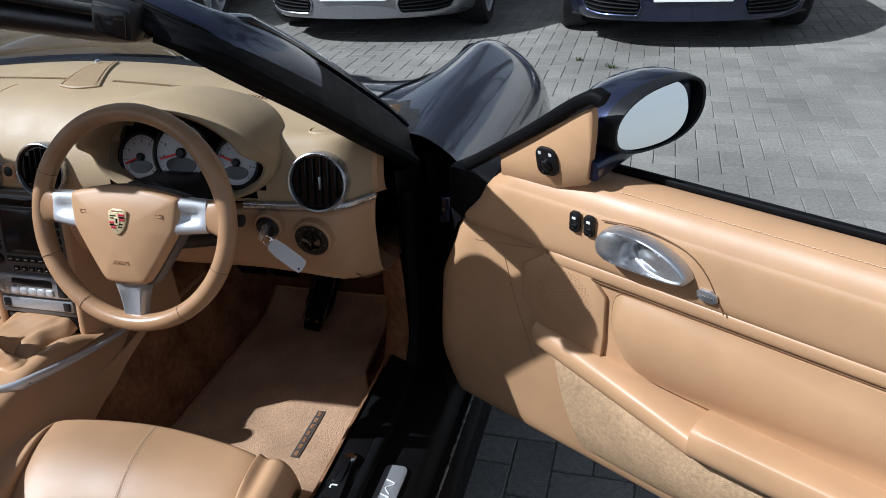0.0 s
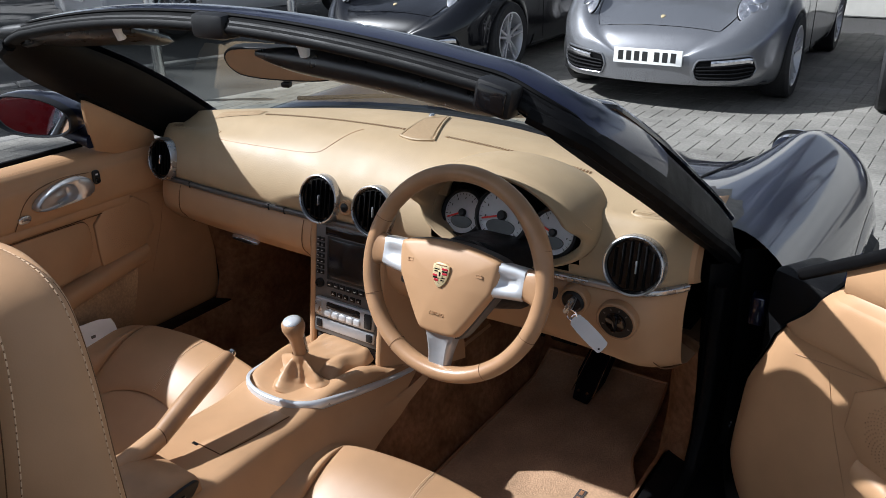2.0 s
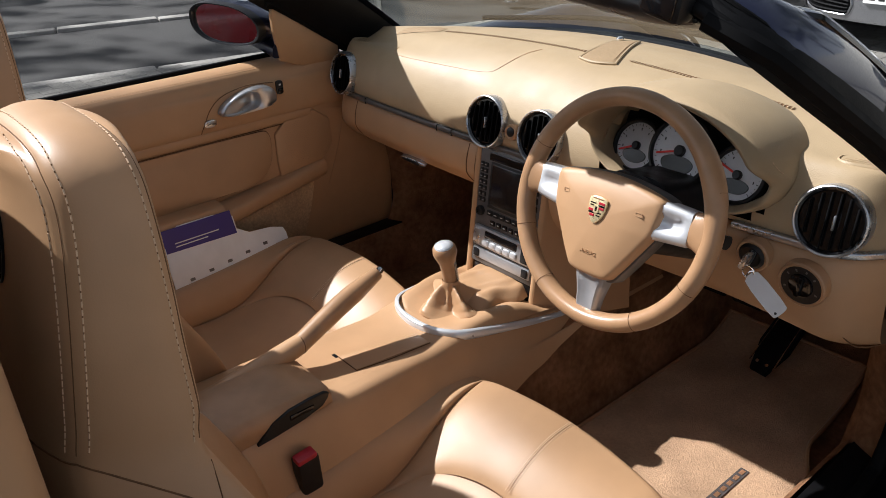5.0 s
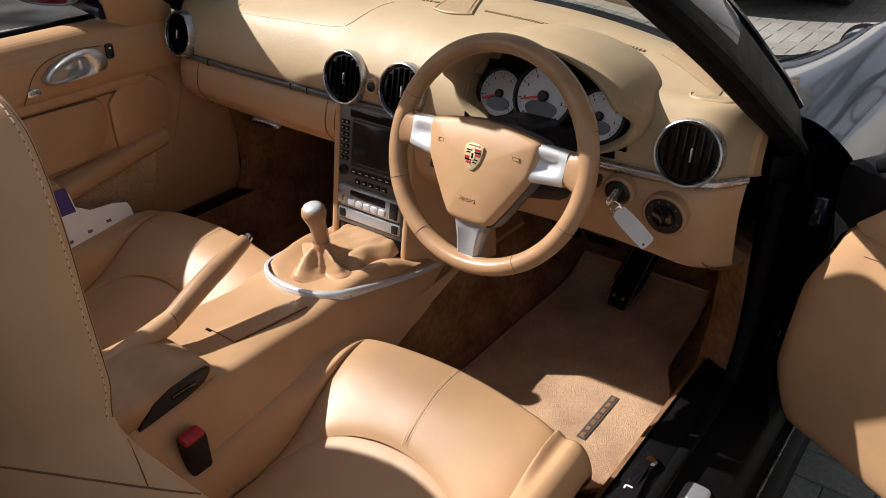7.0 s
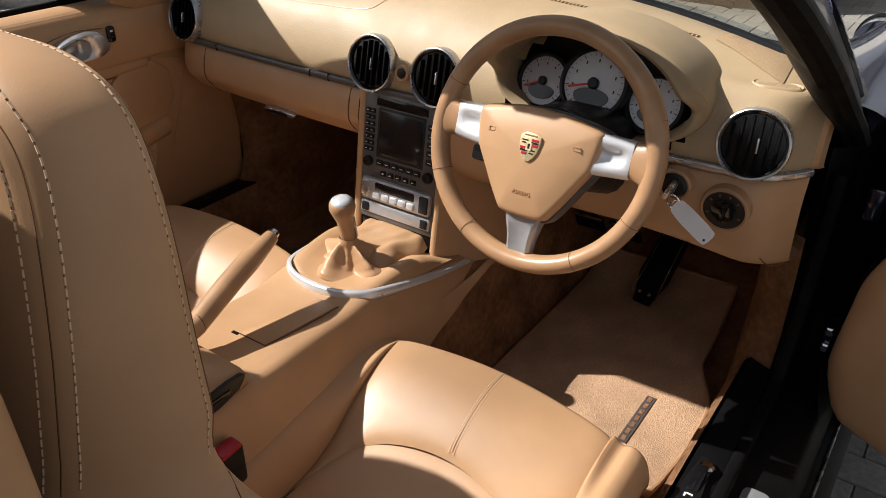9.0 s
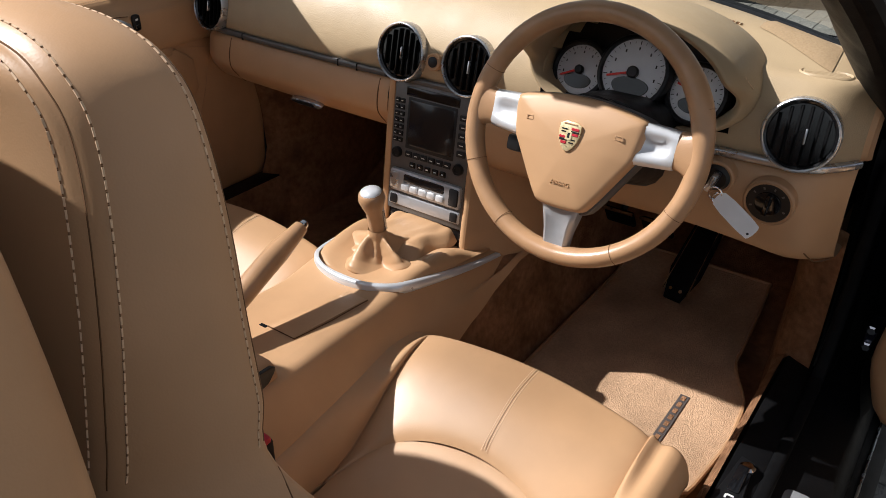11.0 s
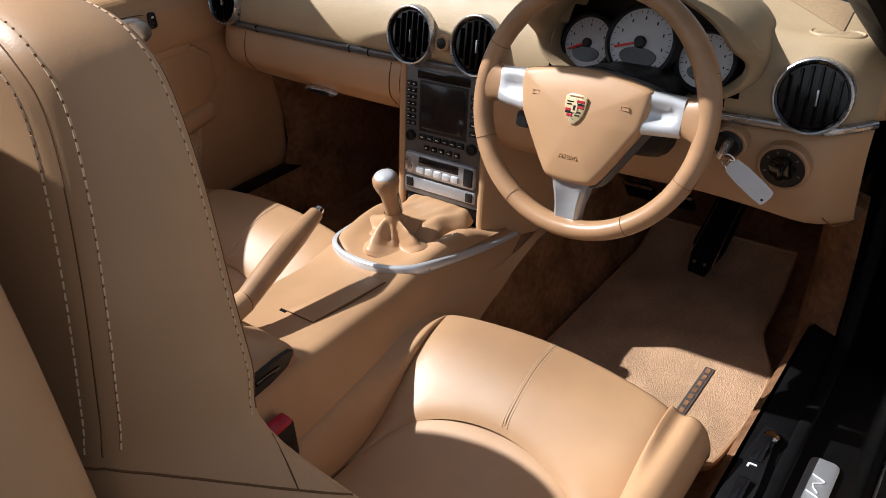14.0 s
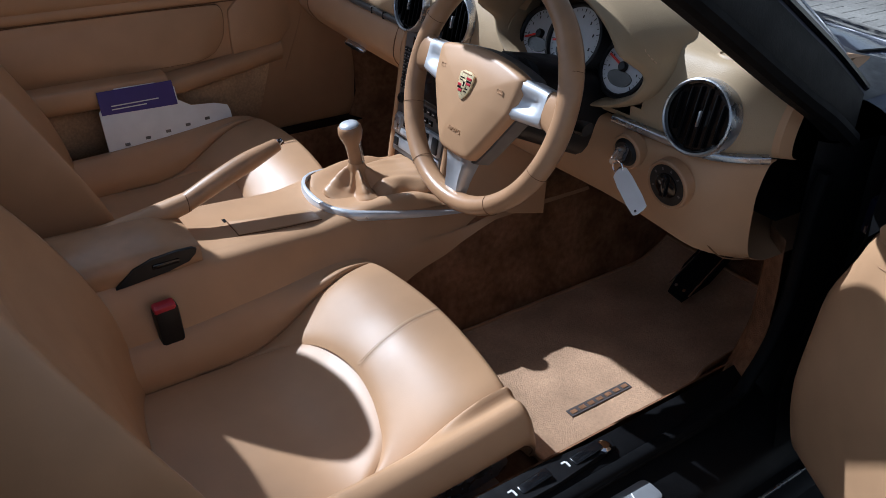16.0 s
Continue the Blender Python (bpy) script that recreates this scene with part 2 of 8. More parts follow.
def add(bm, b2, m=Matrix(), mi=0):
    vmap = {v: bm.verts.new(m @ v.co) for v in b2.verts}
    for f in b2.faces:
        bm.faces.new([vmap[v] for v in f.verts]).material_index = mi
    b2.free()


def plate(bm, outline, depth, m=Matrix(), r=0.0, seg=2, mi=0, dome=0.0):
    """A flat outline of (x, y) given a thickness along z, from 0 to depth, with its front edge rounded."""
    n = len(outline)
    cx, cy = sum(p[0] for p in outline) / n, sum(p[1] for p in outline) / n
    size = max(max(abs(p[0] - cx), abs(p[1] - cy)) for p in outline)

    def ring(inset, z):
        f = 1 - inset / size
        return [m @ Vector((cx + (x - cx) * f, cy + (y - cy) * f, z)) for x, y in outline]
    rows = [ring(0, 0), ring(0, depth - r)]
    if r:
        for k in range(1, seg + 1):
            a = k / seg * math.pi / 2
            rows.append(ring(r * (1 - math.cos(a)), depth - r + r * math.sin(a)))
    if dome:
        for f in (0.75, 0.5, 0.25, 0.05):
            rows.append(ring((1 - f) * size, depth + dome * (1 - f * f)))
    grid(bm, rows, close_v=True, cap=True, mi=mi)


def rounded(w, h, r, seg=4):
    out = []
    for cx, cy, a0 in ((w / 2 - r, h / 2 - r, 0), (-w / 2 + r, h / 2 - r, 90), (-w / 2 + r, -h / 2 + r, 180), (w / 2 - r, -h / 2 + r, 270)):
        for k in range(seg + 1):
            a = radians(a0 + 90 * k / seg)
            out.append((cx + r * math.cos(a), cy + r * math.sin(a)))
    return out


def soften(points, n=3, closed=True):
    """Rounds the corners of an outline by cutting them n times."""
    for _ in range(n):
        out = []
        for i, p in enumerate(points):
            if not closed and i == len(points) - 1:
                break
            q = points[(i + 1) % len(points)]
            out.append(tuple(a * 0.75 + b * 0.25 for a, b in zip(p, q)))
            out.append(tuple(a * 0.25 + b * 0.75 for a, b in zip(p, q)))
        if not closed:
            out = [points[0]] + out + [points[-1]]
        points = out
    return points


def curve(points, n=16):
    """A smooth line through points (Catmull-Rom)."""
    P = [Vector(p) for p in points]
    P = [P[0] * 2 - P[1]] + P + [P[-1] * 2 - P[-2]]
    out = []
    for i in range(1, len(P) - 2):
        for k in range(n):
            t = k / n
            a, b, c, d = P[i - 1], P[i], P[i + 1], P[i + 2]
            out.append(0.5 * ((2 * b) + (c - a) * t + (2 * a - 5 * b + 4 * c - d) * t * t + (3 * b - a - 3 * c + d) * t ** 3))
    return out + [P[-2]]


def lerp(table, x):
    """Straight-line look-up in rows of (x, value)."""
    for (x0, a), (x1, b) in zip(table, table[1:]):
        if x <= x1:
            f = max(0.0, (x - x0) / (x1 - x0))
            f = f * f * (3 - 2 * f) * 0.5 + f * 0.5
            return a + (b - a) * f
    return table[-1][1]


def stitches(bm, path, normal, step=0.0075, length=0.005, r=0.0007, off=0.0, lift=0.0008):
    """Short threads laid along a line, set off sideways by off."""
    path = [Vector(p) for p in path]
    run, acc = [], 0.0
    for a, b in zip(path, path[1:]):
        d = (b - a).length
        s = acc
        while s < d:
            run.append((a + (b - a) * (s / d), (b - a).normalized()))
            s += step
        acc = s - d
    for p, t in run:
        nn = Vector(normal(p) if callable(normal) else normal).normalized()
        sd = t.cross(nn).normalized()
        c = p + sd * off + nn * lift
        rbox(bm, (length, r * 2.2, r * 2), Matrix.Translation(c) @ Matrix((t, sd, nn)).transposed().to_4x4(), 0)


def basis(o, x, y, z):
    m = Matrix((Vector(x), Vector(y), Vector(z))).transposed().to_4x4()
    m.translation = Vector(o)
    return m


def text_part(name, words, size, m, mat, parent=None, depth=0.0006):
    cu = bpy.data.curves.new(name, "FONT")
    cu.body, cu.size, cu.extrude, cu.align_x, cu.align_y = words, size, depth, "CENTER", "CENTER"
    ob = bpy.data.objects.new(name, cu)
    scene.collection.objects.link(ob)
    dg = bpy.context.evaluated_depsgraph_get()
    me = bpy.data.meshes.new_from_object(ob.evaluated_get(dg))
    bpy.data.objects.remove(ob)
    me.transform(m)
    me.materials.clear()
    me.materials.append(M[mat])
    o2 = new(name, me)
    if parent:
        o2.parent = parent
        if parent.type == "EMPTY":
            o2.matrix_parent_inverse = Matrix.Translation(-Vector(parent.location))
    return o2


# ---- the open car: dashboard ----
def face_y(x):
    a = abs(x)
    return -0.022 + 0.022 * (a / 0.62) ** 2 + (11 * (a - 0.62) ** 2 if a > 0.62 else 0)


def top_z(x):
    return 0.995 - 0.09 * x * x


def base_y(x):
    return 0.37 - 0.42 * x * x - 8.0 * max(0.0, abs(x) - 0.6) ** 2


def dash_profile(x):
    f, t, b = face_y(x), top_z(x), base_y(x)
    return curve([(x, f + 0.016, 0.816), (x, f, 0.824), (x, f - 0.006, 0.842), (x, f - 0.003, 0.872), (x, f + 0.010, 0.905), (x, f + 0.034, 0.938),
                  (x, f + 0.074, t - 0.024), (x, f + 0.125, t - 0.005), (x, (f + b) / 2 + 0.04, t), (x, b - 0.05, t - 0.012), (x, b + 0.02, t - 0.03)], 4)


def on_dash(x, y):
    """Height of the dashboard's top at (x, y)."""
    pr = dash_profile(x)
    for p, q in zip(pr, pr[1:]):
        if p.y <= y <= q.y and p.z > 0.93:
            return p.z + (q.z - p.z) * (y - p.y) / (q.y - p.y)
    return top_z(x)


def build_dashboard():
    d = thing("dashboard", (0, 0.1, 0.62), "sand-tan leather dashboard with round vents above the centre console", "dashboard")
    xs = [-0.696 + 1.392 * i / 72 for i in range(73)]
    bm = bmesh.new()
    vs = grid(bm, [dash_profile(x) for x in xs])
    gone = []
    for f in bm.faces:
        c = f.calc_center_median()
        if ((c.x - 0.365) / 0.158) ** 2 + ((c.z - 0.885) / 0.095) ** 2 < 1 and c.y < 0.055 and c.z > 0.832:
            gone.append(f)
    bmesh.ops.delete(bm, geom=gone, context="FACES")
    upper = part("upper_dash", bm, "dash", d, "smooth sand-coloured top skin", 60)

    def lower(x0, x1, drop0, name, label):
        b2 = bmesh.new()
        rows = []
        for i in range(31):
            x = x0 + (x1 - x0) * i / 30
            f = face_y(x)
            drop = drop0 - (0.03 * max(0.0, (x - 0.45) / 0.26) ** 1.5 if x0 > 0 else 0)
            rows.append(curve([(x, f + 0.012, 0.815), (x, f - 0.004, 0.808), (x, f - 0.014, 0.78), (x, f - 0.016, 0.75), (x, f - 0.004, drop + 0.03),
                               (x, f + 0.025, drop + 0.004), (x, f + 0.09, drop - 0.008), (x, 0.42, drop - 0.01)], 4))
        grid(b2, rows)
        return part(name, b2, "leather", d, label, 60)
    left = lower(-0.696, -0.105, 0.700, "lower_dash", "tan leather lower dash with the glovebox")
    right = lower(0.105, 0.696, 0.672, "knee_panel", "tan leather knee panel with key and light switch")
    # glovebox lid seams
    for x in (-0.565, -0.13):
        bm = bmesh.new()
        f = face_y(x)
        tube(bm, curve([(x, f - 0.0045, 0.808), (x, f - 0.0145, 0.78), (x, f - 0.0165, 0.75), (x, f - 0.0045, 0.73), (x, f + 0.02, 0.705)], 5), 0.0013, 5)
        part("lid_seam", bm, "seam", left)
    bm = bmesh.new()
    hx, hz = -0.345, 0.712
    plate(bm, soften([(-0.045, -0.006), (0.03, -0.010), (0.048, 0.0), (0.03, 0.008), (-0.045, 0.007)], 2), 0.010, basis((hx, face_y(hx) + 0.008, hz), (1, 0, 0), (0, -0.45, 0.9), (0, -0.9, -0.45)), 0.004)
    h = part("glovebox_handle", bm, "satin", left, "slim satin metal pull")
    bm = bmesh.new()
    plate(bm, soften([(-0.04, -0.0035), (0.024, -0.006), (0.024, 0.005), (-0.04, 0.0045)], 2), 0.0112, basis((hx, face_y(hx) + 0.008, hz), (1, 0, 0), (0, -0.45, 0.9), (0, -0.9, -0.45)), 0.001)
    part("handle_recess", bm, "plastic", h)
    # metal strips
    for x0, x1, nm, mt in ((-0.68, -0.115, "passenger_strip", "grey"), (-0.105, 0.105, "centre_strip", "grey"), (0.475, 0.694, "driver_strip", "satin")):
        bm = bmesh.new()
        pth = [(x0 + (x1 - x0) * i / 40, face_y(x0 + (x1 - x0) * i / 40) - 0.004, 0.8195) for i in range(41)]
        sweep(bm, pth, rounded(0.012, 0.012 if x1 < 0.4 else 0.016, 0.004, 3), (0, 0, 1))
        part(nm, bm, mt, d, "thin metal-look decorative strip")
    for x in (-0.52, -0.235, -0.185):
        bm = bmesh.new()
        rbox(bm, (0.0012, 0.0135, 0.0135), Matrix.Translation((x, face_y(x) - 0.0045, 0.8195)), 0)
        part("strip_joint", bm, "trim", d)
    # air vents
    def vent(x, z, name):
        f = face_y(x)
        slope = (face_y(x + 0.01) - face_y(x - 0.01)) / 0.02
        n = Vector((slope * 0.8, -1, 0.22)).normalized()
        u = Vector((0, 0, 1)).cross(n).normalized()
        u = u if u.x > 0 else -u
        m = basis((x, f - 0.008, z), u, n.cross(u), n)
        b2 = bmesh.new()
        lathe(b2, [(0.0535, -0.02), (0.0535, 0.004), (0.0522, 0.0085), (0.0505, 0.0098), (0.0487, 0.0080), (0.0480, 0.0), (0.0480, -0.020)], m, 40)
        ring = part("air_vent", b2, "satin", d, "round vent with a satin metal ring")
        b2 = bmesh.new()
        lathe(b2, [(0.0482, -0.018), (0.0482, 0.0060), (0.0455, 0.0045), (0.0440, 0.0012), (0.0, 0.0012)], m, 32)
        part("barrel", b2, "gloss", ring)
        for k in range(6):
            fx = -0.033 + 0.066 * k / 5
            hgt = 2 * math.sqrt(0.0425 ** 2 - fx * fx)
            b2 = bmesh.new()
            rbox(b2, (0.0020, hgt * 0.98, 0.009), m @ Matrix.Translation((fx, 0, 0.004)) @ Matrix.Rotation(radians(22), 4, "Y"), 0.001)
            part("slat", b2, "rubber", ring)
        b2 = bmesh.new()
        rbox(b2, (0.003, 0.022, 0.006), m @ Matrix.Translation((0.007, 0.0, 0.0115)), 0.0012)
        part("vent_tab", b2, "satin", ring)
    for x in (-0.62, -0.073, 0.073, 0.62):
        vent(x, 0.869, "air_vent")
    bm = bmesh.new()
    m = basis((0, face_y(0) - 0.010, 0.864), (1, 0, 0), (0, 0.2, 0.98), (0, -0.98, 0.2))
    lathe(bm, [(0.0155, -0.01), (0.0155, 0.003), (0.0135, 0.005), (0.0115, 0.0035)], m, 24)
    s = part("sensor_surround", bm, "leather", d)
    bm = bmesh.new()
    lathe(bm, [(0.0095, 0.0), (0.0095, 0.005), (0.007, 0.0065), (0.0, 0.0065)], m, 20)
    part("sensor", bm, "plastic", s)
    # defrost slots, speaker cover, sensor and side vents on the top
    for x0, x1 in ((-0.385, 0.030), (0.138, 0.475)):
        bm = bmesh.new()
        rows = []
        for i in range(41):
            x = x0 + (x1 - x0) * i / 40
            y = 0.146 - 0.075 * x * x
            rows.append([(x, y + v, on_dash(x, y + v) + 0.0012) for v in (-0.0045, 0.003)])
        grid(bm, rows)
        slot = part("defrost_slot", bm, "seam", d)
        bm = bmesh.new()
        for i in range(46):
            x = x0 + (x1 - x0) * (i + 0.5) / 46
            y = 0.146 - 0.075 * x * x
            rbox(bm, (0.003, 0.008, 0.003), Matrix.Translation((x, y - 0.001, on_dash(x, y) + 0.0005)), 0.0005, 1)
        tagged(part("slot_bars", bm, "dash", slot), kind="stuff")
    bm = bmesh.new()
    rows = []
    for j in range(15):
        v = j / 14
        lx, ly, rx, ry = 0.046 - 0.026 * v, 0.106 + 0.134 * v, 0.129 - 0.088 * v, 0.112 + 0.190 * v
        row = []
        for i in range(15):
            u = i / 14
            x, y = lx + (rx - lx) * u, ly + (ry - ly) * u - 0.010 * math.sin(math.pi * u) * (1 - v)
            row.append((x, y, on_dash(x, y) + (0.0045 if 0 < i < 14 and 0 < j < 14 else 0.0)))
        rows.append(row)
    grid(bm, rows)
    cover = part("speaker_cover", bm, "dash_mesh", d, "raised speaker cover")
    bm = bmesh.new()
    edge_line = rows[0] + [r[-1] for r in rows[1:]] + list(reversed(rows[-1][:-1])) + [r[0] for r in reversed(rows[1:-1])]
    tube(bm, [Vector(p) + Vector((0, 0, 0.002)) for p in edge_line + edge_line[:1]], 0.0028, 6)
    part("cover_frame", bm, "dash", cover)
    bm = bmesh.new()
    lathe(bm, [(0.008, 0), (0.008, 0.005), (0.005, 0.008), (0, 0.008)], Matrix.Translation((0.020, 0.262, on_dash(0.02, 0.262) + 0.003)), 16)
    part("light_sensor", bm, "chrome", cover)
    for sx in (-1, 1):
        pr = dash_profile(sx * 0.622)
        k = min(range(1, len(pr) - 1), key=lambda q: abs(pr[q].y - 0.062))
        t = (pr[k + 1] - pr[k - 1]).normalized()
        t = t if t.y > 0 else -t
        m = basis(pr[k], (1, 0, 0), t, Vector((1, 0, 0)).cross(t)) @ Matrix.Rotation(radians(12 * sx), 4, "Z")
        bm = bmesh.new()
        ov = [(0.036 * math.copysign(abs(math.cos(a)) ** 0.7, math.cos(a)), 0.022 * math.copysign(abs(math.sin(a)) ** 0.8, math.sin(a))) for a in [q * math.pi / 14 for q in range(28)]]
        rows = [[m @ Vector((x * s, y * s, z)) for x, y in ov] for s, z in ((1.08, -0.003), (1.04, 0.003), (0.97, 0.0045), (0.92, 0.002), (0.90, -0.006))]
        grid(bm, rows, close_v=True)
        gr = part("side_grille", bm, "dash", d, "small oval slotted demister outlet", 60)
        bm = bmesh.new()
        plate(bm, [(x * 0.92, y * 0.92) for x, y in ov], 0.001, m, 0)
        part("grille_backing", bm, "rubber", gr)
        for q in range(4):
            y = -0.0125 + 0.0083 * q
            w = 0.062 * math.sqrt(1 - (y / 0.023) ** 2)
            bm = bmesh.new()
            rbox(bm, (w, 0.0028, 0.005), m @ Matrix.Translation((0, y, 0.0012)) @ Matrix.Rotation(radians(25), 4, "X"), 0.001, 1)
            part("slat", bm, "dash", gr)
    for sx in (-1, 1):
        bm = bmesh.new()
        rows = []
        for j in range(5):
            row = []
            for i in range(9):
                x, y = (0.50 + 0.125 * i / 8, 0.160 - 0.055 * i / 8 + 0.055 * (j / 4 - 0.5)) if sx > 0 else (-0.400 - 0.135 * i / 8, 0.141 - 0.026 * i / 8 + 0.030 * (j / 4 - 0.5))
                row.append((x, y, on_dash(x, y) + (0.005 if 0 < j < 4 and 0 < i < 8 else 0.0012)))
            rows.append(row)
        grid(bm, rows)
        part("corner_speaker_mesh", bm, "dash_mesh", d, "flat perforated corner panel")
    # airbag seam
    bm = bmesh.new()
    line = soften([(-0.455, 0.050), (-0.452, 0.026), (-0.410, 0.021), (-0.265, 0.021), (-0.125, 0.022), (-0.098, 0.040), (-0.057, 0.111)], 2, False)
    tube(bm, [(x, y, on_dash(x, y) + 0.0002) for x, y in line], 0.0009, 5)
    part("airbag_seam", bm, "leather_worn", d)
    # ignition and light switch
    def dial(x, z, r, name, label):
        f = face_y(x) - 0.0225
        m = basis((x, f, z), (1, 0, 0), (0, -0.12, 0.99), (0, -0.99, -0.12))
        b2 = bmesh.new()
        lathe(b2, [(r + 0.007, -0.015), (r + 0.0065, 0.0005), (r + 0.004, 0.003), (r + 0.001, 0.0025), (r, -0.006)], m, 36)
        o = part(name, b2, "leather_worn", right, label)
        return o, m
    o, m = dial(0.602, 0.763, 0.031, "light_switch", "round black light switch in a tan bezel")
    bm = bmesh.new()
    lathe(bm, [(0.0325, -0.01), (0.0325, 0.001), (0.0310, 0.0022), (0.0, 0.0022)], m, 32)
    part("switch_disc", bm, "plastic", o)
    bm = bmesh.new()
    lathe(bm, [(0.0195, 0.001), (0.019, 0.0042), (0.017, 0.0050), (0, 0.0050)], m, 28)
    rbox(bm, (0.009, 0.036, 0.009), m @ Matrix.Translation((0, 0, 0.007)) @ Matrix.Rotation(radians(-8), 4, "Z"), 0.003)
    part("switch_knob", bm, "gloss", o)
    bm = bmesh.new()
    for a in (40, 75, 110, 145, 200, 340):
        rbox(bm, (0.004, 0.0025, 0.0006), m @ Matrix.Rotation(radians(a), 4, "Z") @ Matrix.Translation((0.0255, 0, 0.0024)), 0)
    tagged(part("switch_mark", bm, "grey", o), kind="stuff")
    o, m = dial(0.522, 0.785, 0.021, "ignition_switch", "ignition lock in a recessed round tan bezel")
    bm = bmesh.new()
    lathe(bm, [(0.0215, -0.01), (0.0215, 0.003), (0.017, 0.006), (0.012, 0.004), (0.0, 0.004)], m, 28)
    part("lock_barrel", bm, "plastic", o)
    # end caps towards the doors and the fuse cover seam
    for sx in (-1, 1):
        bm = bmesh.new()
        rows = []
        for x in (0.690, 0.702, 0.706):
            pr = dash_profile(sx * min(x, 0.696))
            rows.append([(sx * x, p.y + (0.03 if x > 0.705 else 0.004), p.z - (0.006 if x > 0.705 else 0)) for p in pr])
        grid(bm, rows)
        part("end_cap", bm, "leather", d)
    bm = bmesh.new()
    tube(bm, curve([(0.655, face_y(0.655) - 0.002, 0.685), (0.672, face_y(0.672) + 0.0, 0.662), (0.685, face_y(0.685) + 0.003, 0.656), (0.695, face_y(0.695) + 0.01, 0.655)], 6), 0.0012, 5)
    part("cover_seam", bm, "seam", right)
    return d


WHEEL_C, WHEEL_TILT = Vector((0.365, -0.1815, 0.860)), radians(18)


def wheel_frame(c=WHEEL_C, tilt=WHEEL_TILT, turn=0.0):
    v, n = Vector((0, math.sin(tilt), math.cos(tilt))), Vector((0, -math.cos(tilt), math.sin(tilt)))
    return basis(c, (1, 0, 0), v, n) @ Matrix.Rotation(turn, 4, "Z")


def build_instruments():
    b = thing("instrument_cluster", (0.365, 0.06, 0.84), "three round silver-faced gauges under a tan leather cowl", "instruments")
    cx, cz = 0.367, 0.902
    bm = bmesh.new()
    rows = []

    def brow(sa):
        k = min(1.0, max(0.0, (sa + 0.02) / 0.42))
        return k * k * (3 - 2 * k)
    for i in range(96):
        a = radians(360 * i / 96)
        ca, sa = math.cos(a), math.sin(a)
        lip, tall = -0.030 - 0.050 * brow(sa), 0.122 if sa > 0 else 0.084
        puff = 0.25 + 0.75 * brow(sa)

        def at(f, y, dz=0.0):
            return Vector((cx + 0.185 * f * ca, y, cz + tall * f * sa + dz))
        pr = [at(1.02, 0.17, -0.06 * puff), at(1.02, 0.10, -0.026 * puff), at(1.01, 0.04, -0.008 * puff), at(0.995, lip + 0.034), at(0.975, lip + 0.010), at(0.93, lip - 0.003), at(0.89, lip + 0.001), at(0.855, lip + 0.016), at(0.845, 0.02), at(0.86, 0.055)]
        rows.append(curve(pr, 4))
    grid(bm, rows, close_u=True)
    cowl = part("cowl", bm, "dash", b, "padded sand-tan cowl with a rounded lip", 70)
    bm = bmesh.new()
    rows = []
    for i in range(40):
        a = radians(14 + 152 * i / 39)
        lip = -0.030 - 0.050 * brow(math.sin(a))
        rows.append(Vector((cx + 0.185 * 0.999 * math.cos(a), lip + 0.036, cz + 0.1223 * 0.999 * math.sin(a) - 0.004)))
    stitches(bm, rows, lambda p: (p.x - cx, 0, p.z - cz + 0.01), 0.008, 0.005)
    tagged(part("cowl_stitching", bm, "thread", cowl), kind="stuff")
    bm = bmesh.new()
    plate(bm, [(0.185 * 0.885 * math.cos(q), (0.122 if math.sin(q) > 0 else 0.084) * 0.885 * math.sin(q)) for q in [2 * math.pi * k / 48 for k in range(48)]], 0.008, basis((cx, 0.058, cz), (1, 0, 0), (0, 0, 1), (0, -1, 0)), 0.002)
    part("gauge_backing", bm, "plastic", b)
    bm = bmesh.new()
    rows = []
    for i in range(13):
        x = cx - 0.118 + 0.236 * i / 12
        k = abs(i - 6) / 6
        rows.append(curve([(x, 0.06, 0.868), (x, 0.03, 0.850), (x, 0.0 + 0.01 * k, 0.838), (x, -0.018 + 0.02 * k, 0.832), (x, -0.012 + 0.02 * k, 0.824)], 4))
    grid(bm, rows)
    part("cluster_lower_panel", bm, "plastic", b, "black panel under the gauges", 60)

    def gauge(x, y, z, r, sweep_to):
        m = basis((x, y, z), (1, 0, 0), (0, 0.40, 0.9165), (0, -0.9165, 0.40))
        b2 = bmesh.new()
        lathe(b2, [(r + 0.010, -0.05), (r + 0.010, 0.001), (r + 0.008, 0.005), (r + 0.004, 0.006), (r + 0.002, 0.004), (r + 0.001, -0.006)], m, 40)
        g = part("gauge", b2, "plastic", b, "round gauge with a black bezel")
        b2 = bmesh.new()
        b2.faces.new([b2.verts.new(m @ Vector((r * 1.03 * math.cos(k * math.pi / 24), r * 1.03 * math.sin(k * math.pi / 24), 0.0))) for k in range(48)])
        part("gauge_face", b2, "gauge", g)
        b2 = bmesh.new()
        for k in range(25):
            a = radians(225 - 270 * k / 24)
            big = k % 3 == 0
            rbox(b2, (r * (0.12 if big else 0.07), 0.0011 if big else 0.0006, 0.0006), m @ Matrix.Rotation(a, 4, "Z") @ Matrix.Translation((r * 0.93, 0, 0.0006)), 0)
            if big:
                rbox(b2, (r * 0.045, r * 0.10, 0.0005), m @ Matrix.Translation((r * 0.74 * math.cos(a), r * 0.74 * math.sin(a), 0.0006)), 0)
        tagged(part("gauge_marks", b2, "print_black", g), kind="stuff")
        b2 = bmesh.new()
        el = [(r * 0.62 * math.cos(t), -r * 0.42 + r * (0.27 if math.sin(t) > 0 else 0.36) * math.sin(t)) for t in [k * math.pi / 14 for k in range(28)]]
        plate(b2, el, 0.0016, m, 0.0006, 1)
        part("gauge_display", b2, "lcd", g)
        b2 = bmesh.new()
